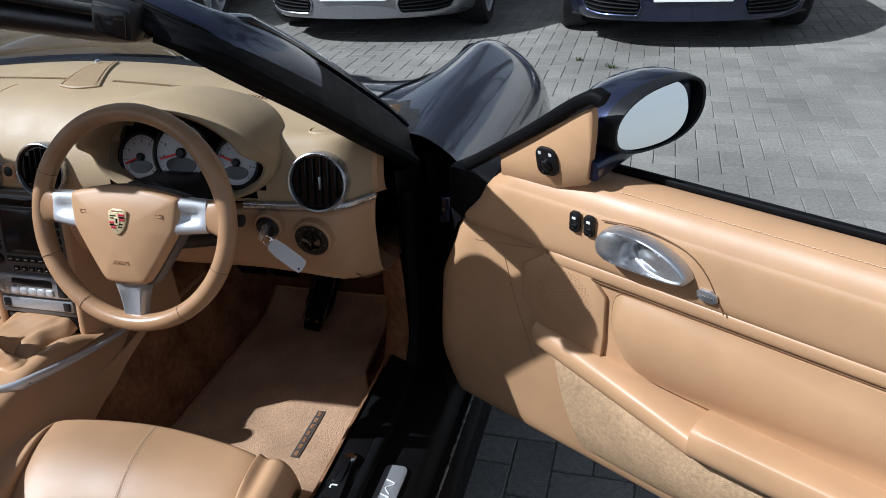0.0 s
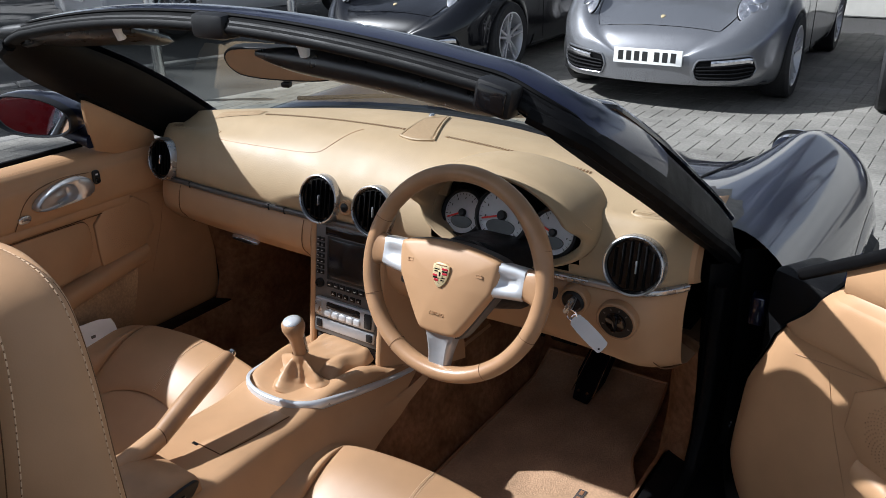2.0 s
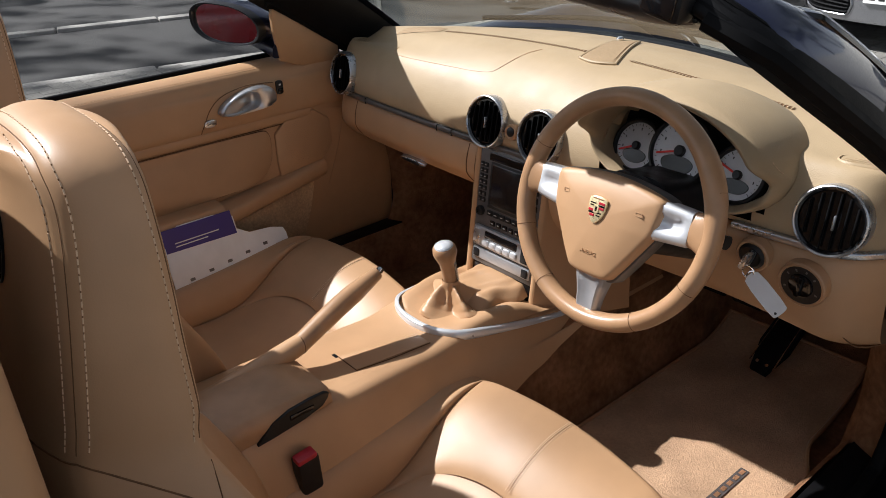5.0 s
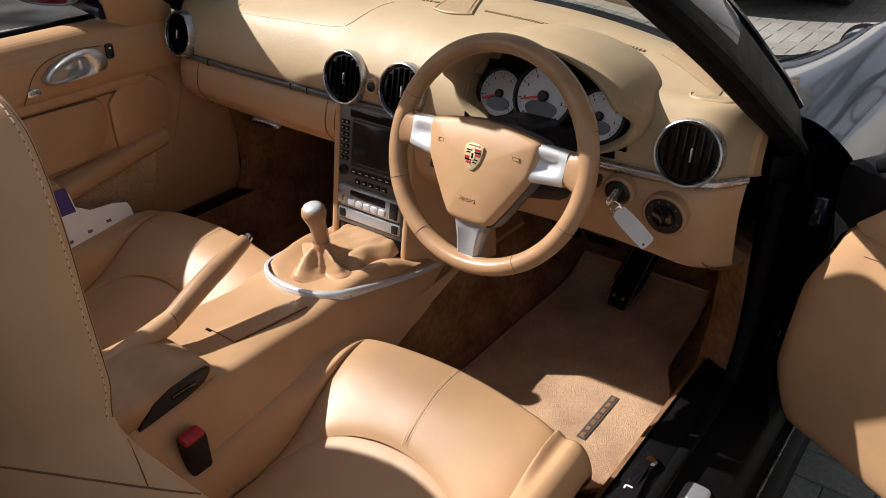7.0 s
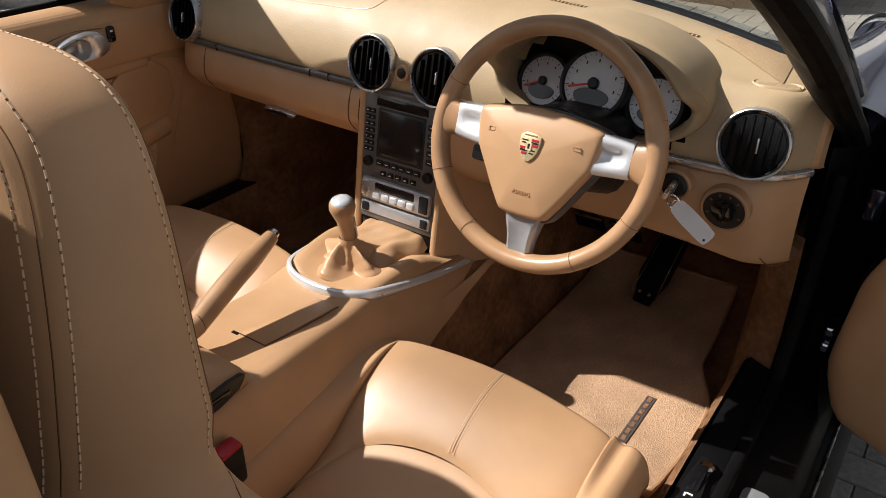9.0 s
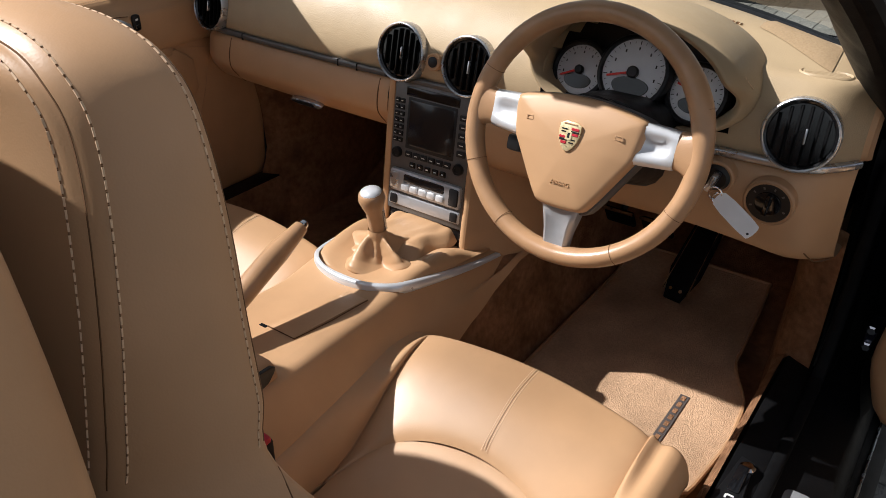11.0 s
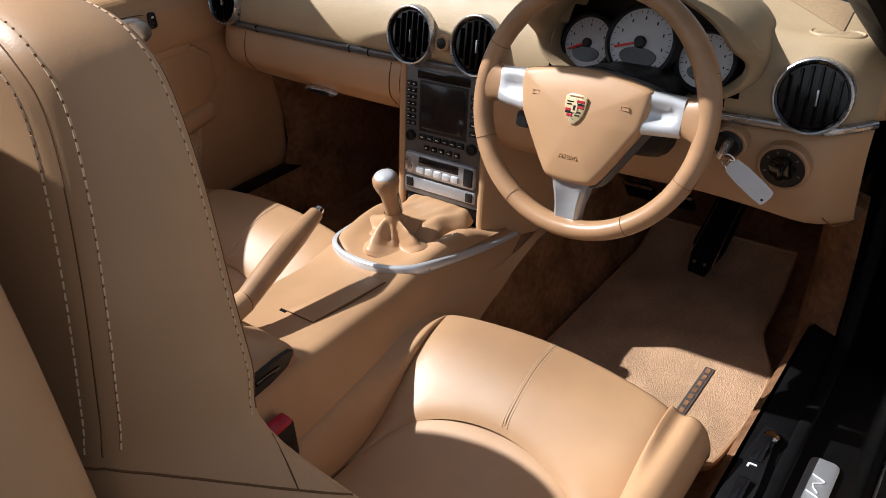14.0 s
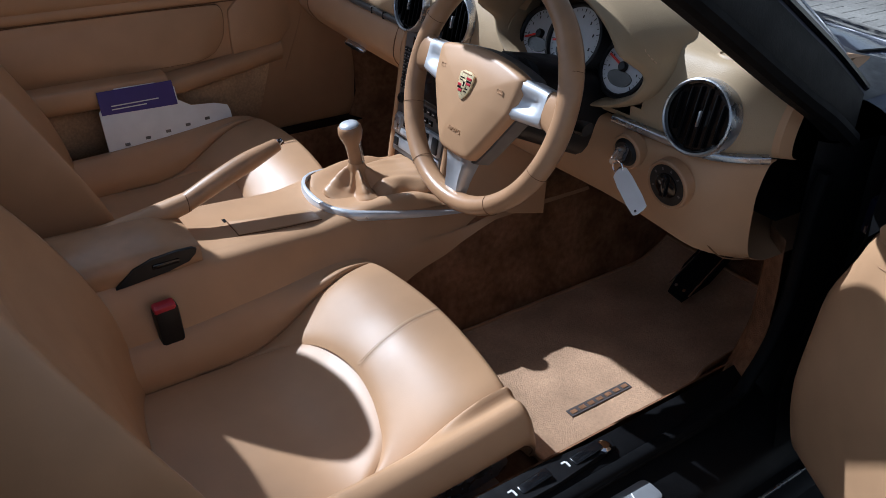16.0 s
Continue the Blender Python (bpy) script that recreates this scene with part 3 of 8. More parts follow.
        lathe(b2, [(r * 0.19, 0.0), (r * 0.19, 0.006), (r * 0.15, 0.008), (0, 0.008)], m, 24)
        part("needle_hub", b2, "plastic", g)
        b2 = bmesh.new()
        rbox(b2, (r * 0.85, 0.0032, 0.0018), m @ Matrix.Rotation(radians(sweep_to), 4, "Z") @ Matrix.Translation((r * 0.42, 0, 0.005)), 0)
        part("needle", b2, "needle", g)
    gauge(0.262, 0.014, 0.889, 0.039, 205)
    gauge(0.361, -0.004, 0.908, 0.049, 197)
    gauge(0.460, 0.008, 0.890, 0.039, 160)
    return b


def build_steering_wheel():
    w = thing("steering_wheel", WHEEL_C, "three-spoke steering wheel wrapped in tan leather with satin spokes", "steering wheel")
    m = wheel_frame()
    R, r = 0.1727, 0.0158
    bm = bmesh.new()
    rows = []
    for i in range(96):
        a = i * 2 * math.pi / 96
        thick = 1.0 + 0.10 * max(0, math.cos(2 * (a - radians(30)))) ** 6 * (1 if math.sin(a) > 0 else 0)
        rows.append([m @ Vector(((R + r * thick * 0.93 * math.cos(b)) * math.cos(a), (R + r * thick * 0.93 * math.cos(b)) * math.sin(a), r * thick * 1.1 * math.sin(b))) for b in [k * 2 * math.pi / 16 for k in range(16)]])
    grid(bm, rows, close_u=True, close_v=True)
    rim = part("rim", bm, "leather_worn", w, "worn tan leather rim", 80)
    for a in (24, 156, 204, 336, 238, 302):
        bm = bmesh.new()
        a = radians(a)
        tube(bm, [m @ Vector(((R + 0.0158 * math.cos(b)) * math.cos(a), (R + 0.0158 * math.cos(b)) * math.sin(a), 0.0177 * math.sin(b))) for b in [k * 2 * math.pi / 20 for k in range(21)]], 0.0004, 5)
        part("rim_seam", bm, "seam", rim)
    bm = bmesh.new()
    tri = soften([(-0.101, 0.036), (-0.095, 0.045), (-0.03, 0.056), (0.03, 0.056), (0.095, 0.045), (0.101, 0.036), (0.094, -0.012), (0.088, -0.022), (0.044, -0.094), (0.032, -0.104), (-0.032, -0.104), (-0.044, -0.094), (-0.088, -0.022), (-0.094, -0.012)], 2)
    plate(bm, tri, 0.034, m @ Matrix.Translation((0, 0, -0.008)), 0.012, 4, dome=0.010)
    pad = part("airbag_pad", bm, "leather", w, "smooth tan airbag pad", 60)
    bm = bmesh.new()
    plate(bm, [(x * 1.035, y * 1.035 - 0.001) for x, y in tri], 0.026, m @ Matrix.Translation((0, 0, -0.020)), 0.004, 2)
    part("pad_surround", bm, "grey", w)
    bm = bmesh.new()
    lathe(bm, [(0.055, -0.10), (0.06, -0.03), (0.05, -0.015)], m, 24)
    part("hub", bm, "plastic", w)
    for sx in (-1, 1):
        bm = bmesh.new()
        rows = []
        for i in range(11):
            f = i / 10
            x = sx * (0.089 + 0.052 * f)
            h0, h1 = 0.042 - 0.002 * f, -0.016 + 0.004 * f
            d = 0.022 - 0.010 * f
            dip = 0.009 * math.sin(math.pi * min(1.0, f * 1.15)) ** 0.7
            rows.append([m @ Vector((x, y, z)) for y, z in ((h1, -0.012), (h1 - 0.001, d - 0.006), (h1 + 0.005, d), (h1 + 0.014, d), (h1 + 0.021, d - dip), (h0 - 0.021, d - dip), (h0 - 0.014, d), (h0 - 0.005, d), (h0, d - 0.006), (h0, -0.012))])
        grid(bm, rows, close_v=True, cap=True)
        part("spoke", bm, "spoke", w, "satin silver spoke", 70)
        bm = bmesh.new()
        rows = []
        for i in range(8):
            f = i / 7
            x = sx * (0.140 + 0.032 * f)
            g = 0.016 * f ** 2
            h0, h1, d = 0.040 + g, -0.012 - g, 0.012 + 0.003 * f
            rows.append([m @ Vector((x, y, z)) for y, z in soften([(h1, -0.012), (h1, d), (h0, d), (h0, -0.012)], 2)])
        grid(bm, rows, close_v=True, cap=True)
        part("rim_thumb_rest", bm, "leather_worn", rim, "", 60)
    bm = bmesh.new()
    rows = []
    for i in range(9):
        f = i / 8
        y = -0.092 - 0.075 * f
        hw = 0.031 - 0.017 * f + (0.012 * (f - 0.6) if f > 0.6 else 0)
        d = 0.018 - 0.013 * f
        rows.append([m @ Vector((x, y, z)) for x, z in ((-hw, -0.012), (-hw, d - 0.005), (-hw * 0.75, d), (-hw * 0.3, d - 0.004 * math.sin(f * 3.1)), (hw * 0.3, d - 0.004 * math.sin(f * 3.1)), (hw * 0.75, d), (hw, d - 0.005), (hw, -0.012))])
    grid(bm, rows, close_v=True, cap=True)
    part("spoke", bm, "silver", w, "", 50)
    # plain shield badge
    sh = soften([(-0.0125, 0.016), (0.0125, 0.016), (0.0135, 0.004), (0.010, -0.010), (0, -0.020), (-0.010, -0.010), (-0.0135, 0.004)], 1)
    mb = m @ Matrix.Translation((0, 0.002, 0.0352)) @ Matrix.Scale(1.22, 4)
    bm = bmesh.new()
    plate(bm, sh, 0.003, mb, 0.001, 2)
    badge = part("badge", bm, "gold", pad, "small gold shield badge with red and black fields")
    fields = [((0.0066, 0.0080, 0.0095, 0.0030), "red"), ((0.0066, 0.0048, 0.0095, 0.0022), "gloss"), ((0.0066, 0.0018, 0.0095, 0.0028), "red"), ((-0.0062, -0.0020, 0.0100, 0.0030), "red"), ((-0.0060, -0.0050, 0.0094, 0.0022), "gloss"), ((-0.0050, -0.0082, 0.0072, 0.0030), "red")]
    fields += [((0.0, 0.0, 0.0078, 0.0100), "gold"), ((0.0, 0.0004, 0.0034, 0.0062), "gloss"), ((0.0050, -0.0040, 0.0070, 0.0014), "gloss"), ((0.0044, -0.0075, 0.0060, 0.0014), "gloss"), ((-0.0062, 0.0070, 0.0080, 0.0014), "gloss"), ((-0.0062, 0.0040, 0.0080, 0.0014), "gloss"), ((0.0, 0.0132, 0.017, 0.0016), "leather_worn")]
    for (x, y, wd, hg), mt in fields:
        bm = bmesh.new()
        rbox(bm, (wd, hg, 0.0012 + 0.0004 * (mt == "gold") + 0.0002 * (mt == "gloss") + (0.0006 if wd < 0.004 else 0)), mb @ Matrix.Translation((x, y, 0.0032)), 0.0004, 1)
        part("badge_field", bm, mt, badge)
    text_part("airbag_lettering", "AIRBAG", 0.0085, m @ Matrix.Translation((0.0, -0.066, 0.0331)) @ Matrix.Rotation(radians(4), 4, "X"), "leather", pad)
    bm = bmesh.new()
    for sx in (-1, 1):
        bm = bmesh.new()
        mm = m @ Matrix.Translation((sx * 0.068, 0.014, 0.0320))
        for x, y, wd, hg in ((0, 0.0025, 0.012, 0.0009), (0, -0.0025, 0.012, 0.0009), (0.0055, 0, 0.0009, 0.006), (-0.0045, 0, 0.0009, 0.004)):
            rbox(bm, (wd, hg, 0.0007), mm @ Matrix.Translation((x, y, 0)), 0)
        part("horn_mark", bm, "leather", pad)
    return w


def build_column():
    c = thing("steering_column", (0.365, 0.0, 0.72), "black steering column shroud with indicator stalks behind the wheel", "steering column")
    m = wheel_frame()
    bm = bmesh.new()
    rows = []
    for f in range(7):
        z = -0.05 - 0.03 * f
        rows.append([m @ Vector((x * (0.062 + 0.004 * f), y * (0.058 + 0.003 * f), z)) for x, y in rounded(2, 2, 0.6, 4)])
    grid(bm, rows, close_v=True, cap=True)
    part("shroud", bm, "plastic", c)
    for sx in (-1, 1):
        bm = bmesh.new()
        rows = [m @ Vector((sx * x, y, z)) for x, y, z in ((0.05, -0.005, -0.075), (0.11, -0.004, -0.07), (0.15, 0.0, -0.06), (0.168, 0.002, -0.056))]
        tube(bm, curve(rows, 4), [0.009] * 8 + [0.011] * 5, 10, flat=0.7)
        part("stalk", bm, "plastic", c, "short black control stalk")
        bm = bmesh.new()
        for k in range(3):
            rbox(bm, (0.004, 0.0015, 0.001), m @ Matrix.Translation((sx * (0.135 + 0.009 * k), 0.001, -0.053)), 0)
        part("stalk_mark", bm, "print_white", c)
    # lower cruise stalk
    bm = bmesh.new()
    rbox(bm, (0.065, 0.026, 0.018), m @ Matrix.Translation((-0.115, -0.040, -0.07)), 0.006)
    part("lower_stalk", bm, "plastic", c)
    return c


def console_top(y):
    return lerp([(-1.0, 0.555), (-0.60, 0.552), (-0.50, 0.543), (-0.34, 0.537), (-0.27, 0.545), (-0.16, 0.540), (-0.02, 0.524)], y)


def console_half(y):
    return lerp([(-1.0, 0.112), (-0.55, 0.108), (-0.36, 0.100), (-0.28, 0.102), (-0.12, 0.124), (0.0, 0.138)], y)


def build_console():
    c = thing("centre_console", (0, -0.45, 0.28), "tan leather centre console between the seats with a silver trim line", "console")
    bm = bmesh.new()
    rows = []
    for i in range(76):
        y = -1.0 + 1.275 * i / 75
        t, hw = console_top(y), console_half(y)
        low = lerp([(-1.0, 0.30), (-0.6, 0.31), (-0.30, 0.37), (-0.12, 0.435), (0.02, 0.49)], y)
        side = max(0.165, hw + 0.034)
        half = [(side + 0.012 * max(0.0, 0.45 - low) / 0.15, low), (side - 0.012, (low * 0.6 + t * 0.4)), (hw + 0.020, t - 0.055), (hw + 0.006, t - 0.018), (hw - 0.006, t - 0.003), (hw - 0.03, t)]
        half = soften(half, 2, False)
        rows.append([(x, y, z) for x, z in half] + [(-x, y, z) for x, z in reversed(half)])
    grid(bm, rows)
    body = part("console_body", bm, "leather", c, "", 60)
    bm = bmesh.new()
    rows = []
    for i in range(30):
        y = -0.75 + 1.35 * i / 29
        low = lerp([(-1.0, 0.30), (-0.6, 0.31), (-0.30, 0.37), (-0.12, 0.435), (0.02, 0.49), (0.2, 0.52), (0.6, 0.52)], y) + 0.004
        half = soften([(0.215, 0.245), (0.190, 0.30), (0.168, low - 0.03), (0.160, low + 0.012), (0.10, low + 0.02)], 2, False)
        rows.append([(x, y, z) for x, z in half] + [(-x, y, z) for x, z in reversed(half)])
    grid(bm, rows)
    part("tunnel_carpet", bm, "carpet", c, "brushed tan carpet on the tunnel sides", 60)
    # silver line round the gear lever
    line = soften([(0.142, -0.015), (0.126, -0.14), (0.110, -0.225), (0.096, -0.268), (0.062, -0.294), (0.020, -0.303), (-0.020, -0.303), (-0.062, -0.294), (-0.096, -0.268), (-0.110, -0.225), (-0.126, -0.14), (-0.142, -0.015)], 4, False)
    bm = bmesh.new()
    rows = []
    for x, y in soften(line, 1, False):
        k = min(1.0, max(0.0, (-0.015 - y) / 0.275))
        k = 0.35 * k + 0.65 * k * k * (3 - 2 * k)
        z, tall, out = 0.510 + 0.034 * k, 0.0035 + 0.0065 * k, 0.0045
        d = Vector((x, 0.35 * (y + 0.2), 0)).normalized()
        rows.append([(x + d.x * a, y + d.y * a, z + c2) for a, c2 in ((-0.006, tall), (0, tall), (out * 0.8, tall * 0.7), (out, 0), (out * 1.25, -tall * 0.8), (out * 0.6, -tall), (-0.006, -tall))])
    grid(bm, rows, close_v=True, cap=True)
    part("silver_trim", bm, "spoke", c, "curved satin silver trim line", 75)
    bm = bmesh.new()
    rows = []
    for i in range(15):
        y = -0.278 + 0.25 * i / 14
        hw = min(console_half(y) - 0.002, 0.10 * math.sqrt(max(0.0, 1 - ((y + 0.255) / 0.028) ** 2)) if y < -0.255 else 1)
        hw = max(hw, 0.012)
        t = console_top(y)
        rise = 0.017 * min(1.0, (i / 5.0)) ** 0.7 * min(1.0, max(0.0, (-0.06 - y) / 0.06))
        prof = [(1.0, -0.3), (0.96, 0.5), (0.88, 1.0), (0.78, 1.1), (0.66, 0.8), (0.5, 0.3), (0.25, 0.1)]
        rows.append([(hw * a, y, t + rise * b) for a, b in prof] + [(-hw * a, y, t + rise * b) for a, b in reversed(prof)])
    grid(bm, rows)
    part("gear_surround", bm, "leather", c, "raised leather surround", 60)
    # tray lid beside the handbrake and the armrest lid
    bm = bmesh.new()
    edge = [(-0.004, -0.470), (0.052, -0.470), (0.071, -0.318), (0.028, -0.318)]
    plate(bm, edge, 0.0022, Matrix.Translation((0, 0, 0.5330)) @ Matrix.Rotation(radians(-1.0), 4, "X"), 0.0008)
    lid = part("tray_lid", bm, "leather", c)
    bm = bmesh.new()
    tube(bm, [(x, y, console_top(y) + 0.0012) for x, y in [(-0.004, -0.472), (0.054, -0.472), (0.064, -0.40), (0.073, -0.318)]], 0.0011, 5)
    part("lid_seam", bm, "seam", lid)
    bm = bmesh.new()
    rbox(bm, (0.016, 0.008, 0.004), Matrix.Translation((-0.012, -0.474, 0.5405)), 0.001)
    part("tray_gap", bm, "rubber", lid)
    bm = bmesh.new()
    rows = []
    for i in range(25):
        y = -0.985 + 0.43 * i / 24
        f = 1.0 if i < 21 else 1 - 0.07 * ((i - 20) / 4) ** 2
        drop = 0.0 if i < 22 else 0.006 * (i - 21)
        prof = [(0.108 * f, 0.545), (0.111 * f, 0.565 - drop), (0.108 * f, 0.583 - drop), (0.098 * f, 0.589 - drop), (0.05 * f, 0.591 - drop)]
        left = 0.30 - 0.16 * min(1.0, i / 20)
        rows.append([(x, y, z) for x, z in prof] + [(-x * left, y, z) for x, z in reversed(prof)])
    grid(bm, rows, cap=True)
    arm = part("armrest_lid", bm, "leather_worn", c, "darker worn leather armrest lid", 50)
    bm = bmesh.new()
    plate(bm, soften([(-0.575, 0.583), (-0.562, 0.574), (-0.585, 0.552), (-0.70, 0.540), (-0.70, 0.5445), (-0.66, 0.578)], 1), 0.006, basis((0.108, 0, 0), (0, 1, 0), (0, 0, 1), (1, 0, 0)), 0.0015)
    part("lid_catch", bm, "plastic", arm, "black release catch")
    bm = bmesh.new()
    rbox(bm, (0.004, 0.045, 0.009), Matrix.Translation((0.1145, -0.618, 0.565)), 0.002)
    part("catch_slot", bm, "gloss", arm)
    return c


def build_stack():
    s = thing("centre_stack", (0, -0.04, 0.54), "dark grey radio and climate panel framed in tan leather", "radio")
    o, u, v = Vector((0, -0.062, 0.565)), Vector((1, 0, 0)), Vector((0, 0.036, 0.245)).normalized()
    n = u.cross(v)
    n = n if n.y < 0 else -n
    mm = basis(o, u, v, n)

    def box(name, x0, x1, z0, z1, d0, d1, mat, parent, r=0.002, label=""):
        b2 = bmesh.new()
        rbox(b2, (x1 - x0, z1 - z0, d1 - d0), mm @ Matrix.Translation(((x0 + x1) / 2, (z0 + z1) / 2, (d0 + d1) / 2)), r)
        return part(name, b2, mat, parent, label)
    for sx in (-1, 1):
        bm = bmesh.new()
        rows = []
        for k in range(17):
            f = k / 16
            z = -0.055 + 0.31 * f
            wide = 0.086 - 0.050 * f
            line = [(0.0875, -0.030), (0.0880, 0.002), (0.0905, 0.0065), (0.0955, 0.0080), (0.1005, 0.0062), (0.1045, 0.0), (0.1045 + wide * 0.35, -0.050), (0.1045 + wide * 0.75, -0.125), (0.1045 + wide, -0.200)]
            rows.append([mm @ Vector((sx * q.x, z, q.y)) for q in curve([(a, b, 0) for a, b in line], 3)])
        grid(bm, rows)
        part("leather_fairing", bm, "leather", s, "tan leather side fairing", 60)
    face = box("panel", -0.0885, 0.0885, 0.0, 0.252, -0.05, 0.006, "grey", s, 0.004, "dark grey satin panel")
    box("top_slot", -0.06, 0.06, 0.228, 0.246, 0.0, 0.0075, "gloss", s, 0.002)
    box("screen", -0.050, 0.052, 0.135, 0.222, 0.0, 0.0072, "screen", face, 0.002, "dark unlit screen")
    box("screen_frame", -0.055, 0.057, 0.128, 0.227, 0.0, 0.0066, "plastic", face, 0.002)
    for c2 in range(2):
        for k in range(7):
            if c2 == 0:
                for j in range(2):
                    box("button", -0.083 + 0.0115 * j, -0.073 + 0.0115 * j, 0.137 + 0.0125 * k, 0.146 + 0.0125 * k, 0.0, 0.0095, "plastic", face, 0.0015)
            elif k < 5:
                box("button", 0.063, 0.082, 0.140 + 0.0165 * k, 0.152 + 0.0165 * k, 0.0, 0.0095, "plastic", face, 0.002)
    for k in range(6):
        box("button", -0.052 + 0.0178 * k, -0.0365 + 0.0178 * k, 0.112, 0.124, 0.0, 0.009, "plastic", face, 0.0015)
    for k in range(5):
        box("button", -0.040 + 0.0178 * k, -0.027 + 0.0178 * k, 0.093, 0.104, 0.0, 0.009, "gloss", face, 0.0015)
    for x in (-0.071, 0.071):
        b2 = bmesh.new()
        lathe(b2, [(0.0105, 0.004), (0.0105, 0.012), (0.009, 0.0145), (0.0055, 0.0145), (0.0055, 0.0125)], mm @ Matrix.Translation((x, 0.117, 0)), 20)
        part("knob", b2, "plastic", face, "small black rotary knob")
    cl = box("climate_unit", -0.082, 0.084, 0.040, 0.086, 0.0, 0.014, "silver", s, 0.008, "silver climate control unit")
    box("climate_display", -0.048, 0.05, 0.062, 0.081, 0.0, 0.0150, "screen", cl, 0.004)
    for k in range(5):
        box("climate_button", -0.050 + 0.0205 * k, -0.0325 + 0.0205 * k, 0.047, 0.060, 0.0, 0.018, "spoke", cl, 0.003)
    for x in (-0.069, 0.070):
        box("climate_rocker", x - 0.010, x + 0.010, 0.046, 0.080, 0.0, 0.0165, "plastic" if x > 0 else "satin", cl, 0.003)
    low = box("lower_fascia", -0.082, 0.084, 0.012, 0.036, 0.0, 0.010, "silver", s, 0.003)
    for x in (-0.07, 0.072):
        box("fascia_button", x - 0.008, x + 0.008, 0.015, 0.033, 0.0, 0.0125, "plastic", low, 0.002)
    marks = bmesh.new()
    for k in range(7):
        for j in range(2):
            rbox(marks, (0.004, 0.0014, 0.0004), mm @ Matrix.Translation((-0.078 + 0.0115 * j, 0.1415 + 0.0125 * k, 0.0098)), 0)
    for k in range(5):
        rbox(marks, (0.008, 0.0016, 0.0004), mm @ Matrix.Translation((0.0725, 0.146 + 0.0165 * k, 0.0098)), 0)
        rbox(marks, (0.005, 0.0022, 0.0004), mm @ Matrix.Translation((-0.0335 + 0.0178 * k, 0.0985, 0.0093)), 0)
    for k in range(6):
        rbox(marks, (0.007, 0.0016, 0.0004), mm @ Matrix.Translation((-0.0443 + 0.0178 * k, 0.118, 0.0093)), 0)
    tagged(part("button_marks", marks, "print_white", face), kind="stuff")
    box("storage_slot", -0.086, 0.086, -0.050, 0.008, -0.05, 0.001, "gloss", s, 0.002, "dark open storage slot")
    return s


def build_gear_lever():
    g = thing("gear_lever", (0.0, -0.20, 0.575), "tan leather gear lever with a silver-topped knob and a gathered gaiter", "gear lever")
    bm = bmesh.new()
    rows = []
    for i in range(31):
        f = i / 30
        # a slack bag, drawn in under a turned-out cuff
        rad = lerp([(0, 0.082), (0.15, 0.068), (0.32, 0.050), (0.50, 0.036), (0.68, 0.026), (0.84, 0.0195), (0.92, 0.0185), (1.0, 0.0165)], f)
        z = lerp([(0, 0.546), (0.15, 0.549), (0.32, 0.554), (0.50, 0.563), (0.68, 0.576), (0.84, 0.590), (0.92, 0.598), (1.0, 0.606)], f)
        slack = math.sin(math.pi * min(1.0, f / 0.92)) ** 0.8 if f < 0.92 else 0.0
        row = []
        for k in range(96):
            a = k * 2 * math.pi / 96
            fold = 0.5 + 0.5 * math.cos(4 * a + 0.9 + 1.3 * f + 0.7 * math.sin(a))
            crease = 0.5 + 0.5 * math.cos(9 * a - 2.0 * f + 1.5 * math.sin(2 * a))
            rr = rad * (1 + slack * (0.62 * fold ** 2.2 + 0.14 * crease - 0.24))
            row.append((rr * math.cos(a), -0.203 + 0.94 * rr * math.sin(a) + 0.010 * (1 - f), z - 0.004 + slack * (0.018 * fold ** 2.2 + 0.004 * crease - 0.004)))
        rows.append(row)
    grid(bm, rows, close_v=True)
    part("gaiter", bm, "leather", g, "loose folded leather gaiter", 60)
    # the slack leather that lies forward of the lever, up to the radio panel
    bm = bmesh.new()
    rows = []
    for i in range(25):
        v = i / 24
        y = -0.186 + 0.132 * v
        row = []
        for j in range(33):
            u = 2 * j / 32 - 1
            w = 0.072 + 0.012 * v
            side = 1 - abs(u) ** 5
            wave = 0.0045 * math.sin(7 * u + 9 * v) * abs(u) ** 2 + 0.002 * math.sin(17 * u - 6 * v) * abs(u)
            row.append((w * u + 0.004 * math.sin(11 * v) * abs(u), y, 0.541 + (0.030 - 0.006 * v) * side * min(1.0, v * 5 + 0.15) ** 0.6 + wave * side))
        rows.append(row)
    grid(bm, rows)
    part("gaiter_fold", bm, "leather", g, "slack leather laid forward", 70)
    ax = basis((0.0, -0.203, 0.605), (1, 0, 0), (0, 0.985, 0.17), (0, -0.17, 0.985))
    bm = bmesh.new()
    lathe(bm, [(0.0140, -0.022), (0.0145, 0.018), (0.0155, 0.036), (0.0205, 0.050), (0.0240, 0.062), (0.0225, 0.073), (0.0165, 0.0785), (0.0, 0.0795)], ax, 28)
    knob = part("knob", bm, "leather_worn", g, "rounded tan leather knob", 70)
    bm = bmesh.new()
    lathe(bm, [(0.0195, 0.0750), (0.0180, 0.0790), (0.010, 0.0822), (0.0, 0.0830)], ax, 24)
    part("knob_cap", bm, "spoke", knob, "satin silver cap", 70)
    bm = bmesh.new()
    rbox(bm, (0.008, 0.006, 0.050), ax @ Matrix.Translation((0.0115, 0.0085, 0.020)), 0.002)
    part("knob_insert", bm, "satin", knob)
    return g


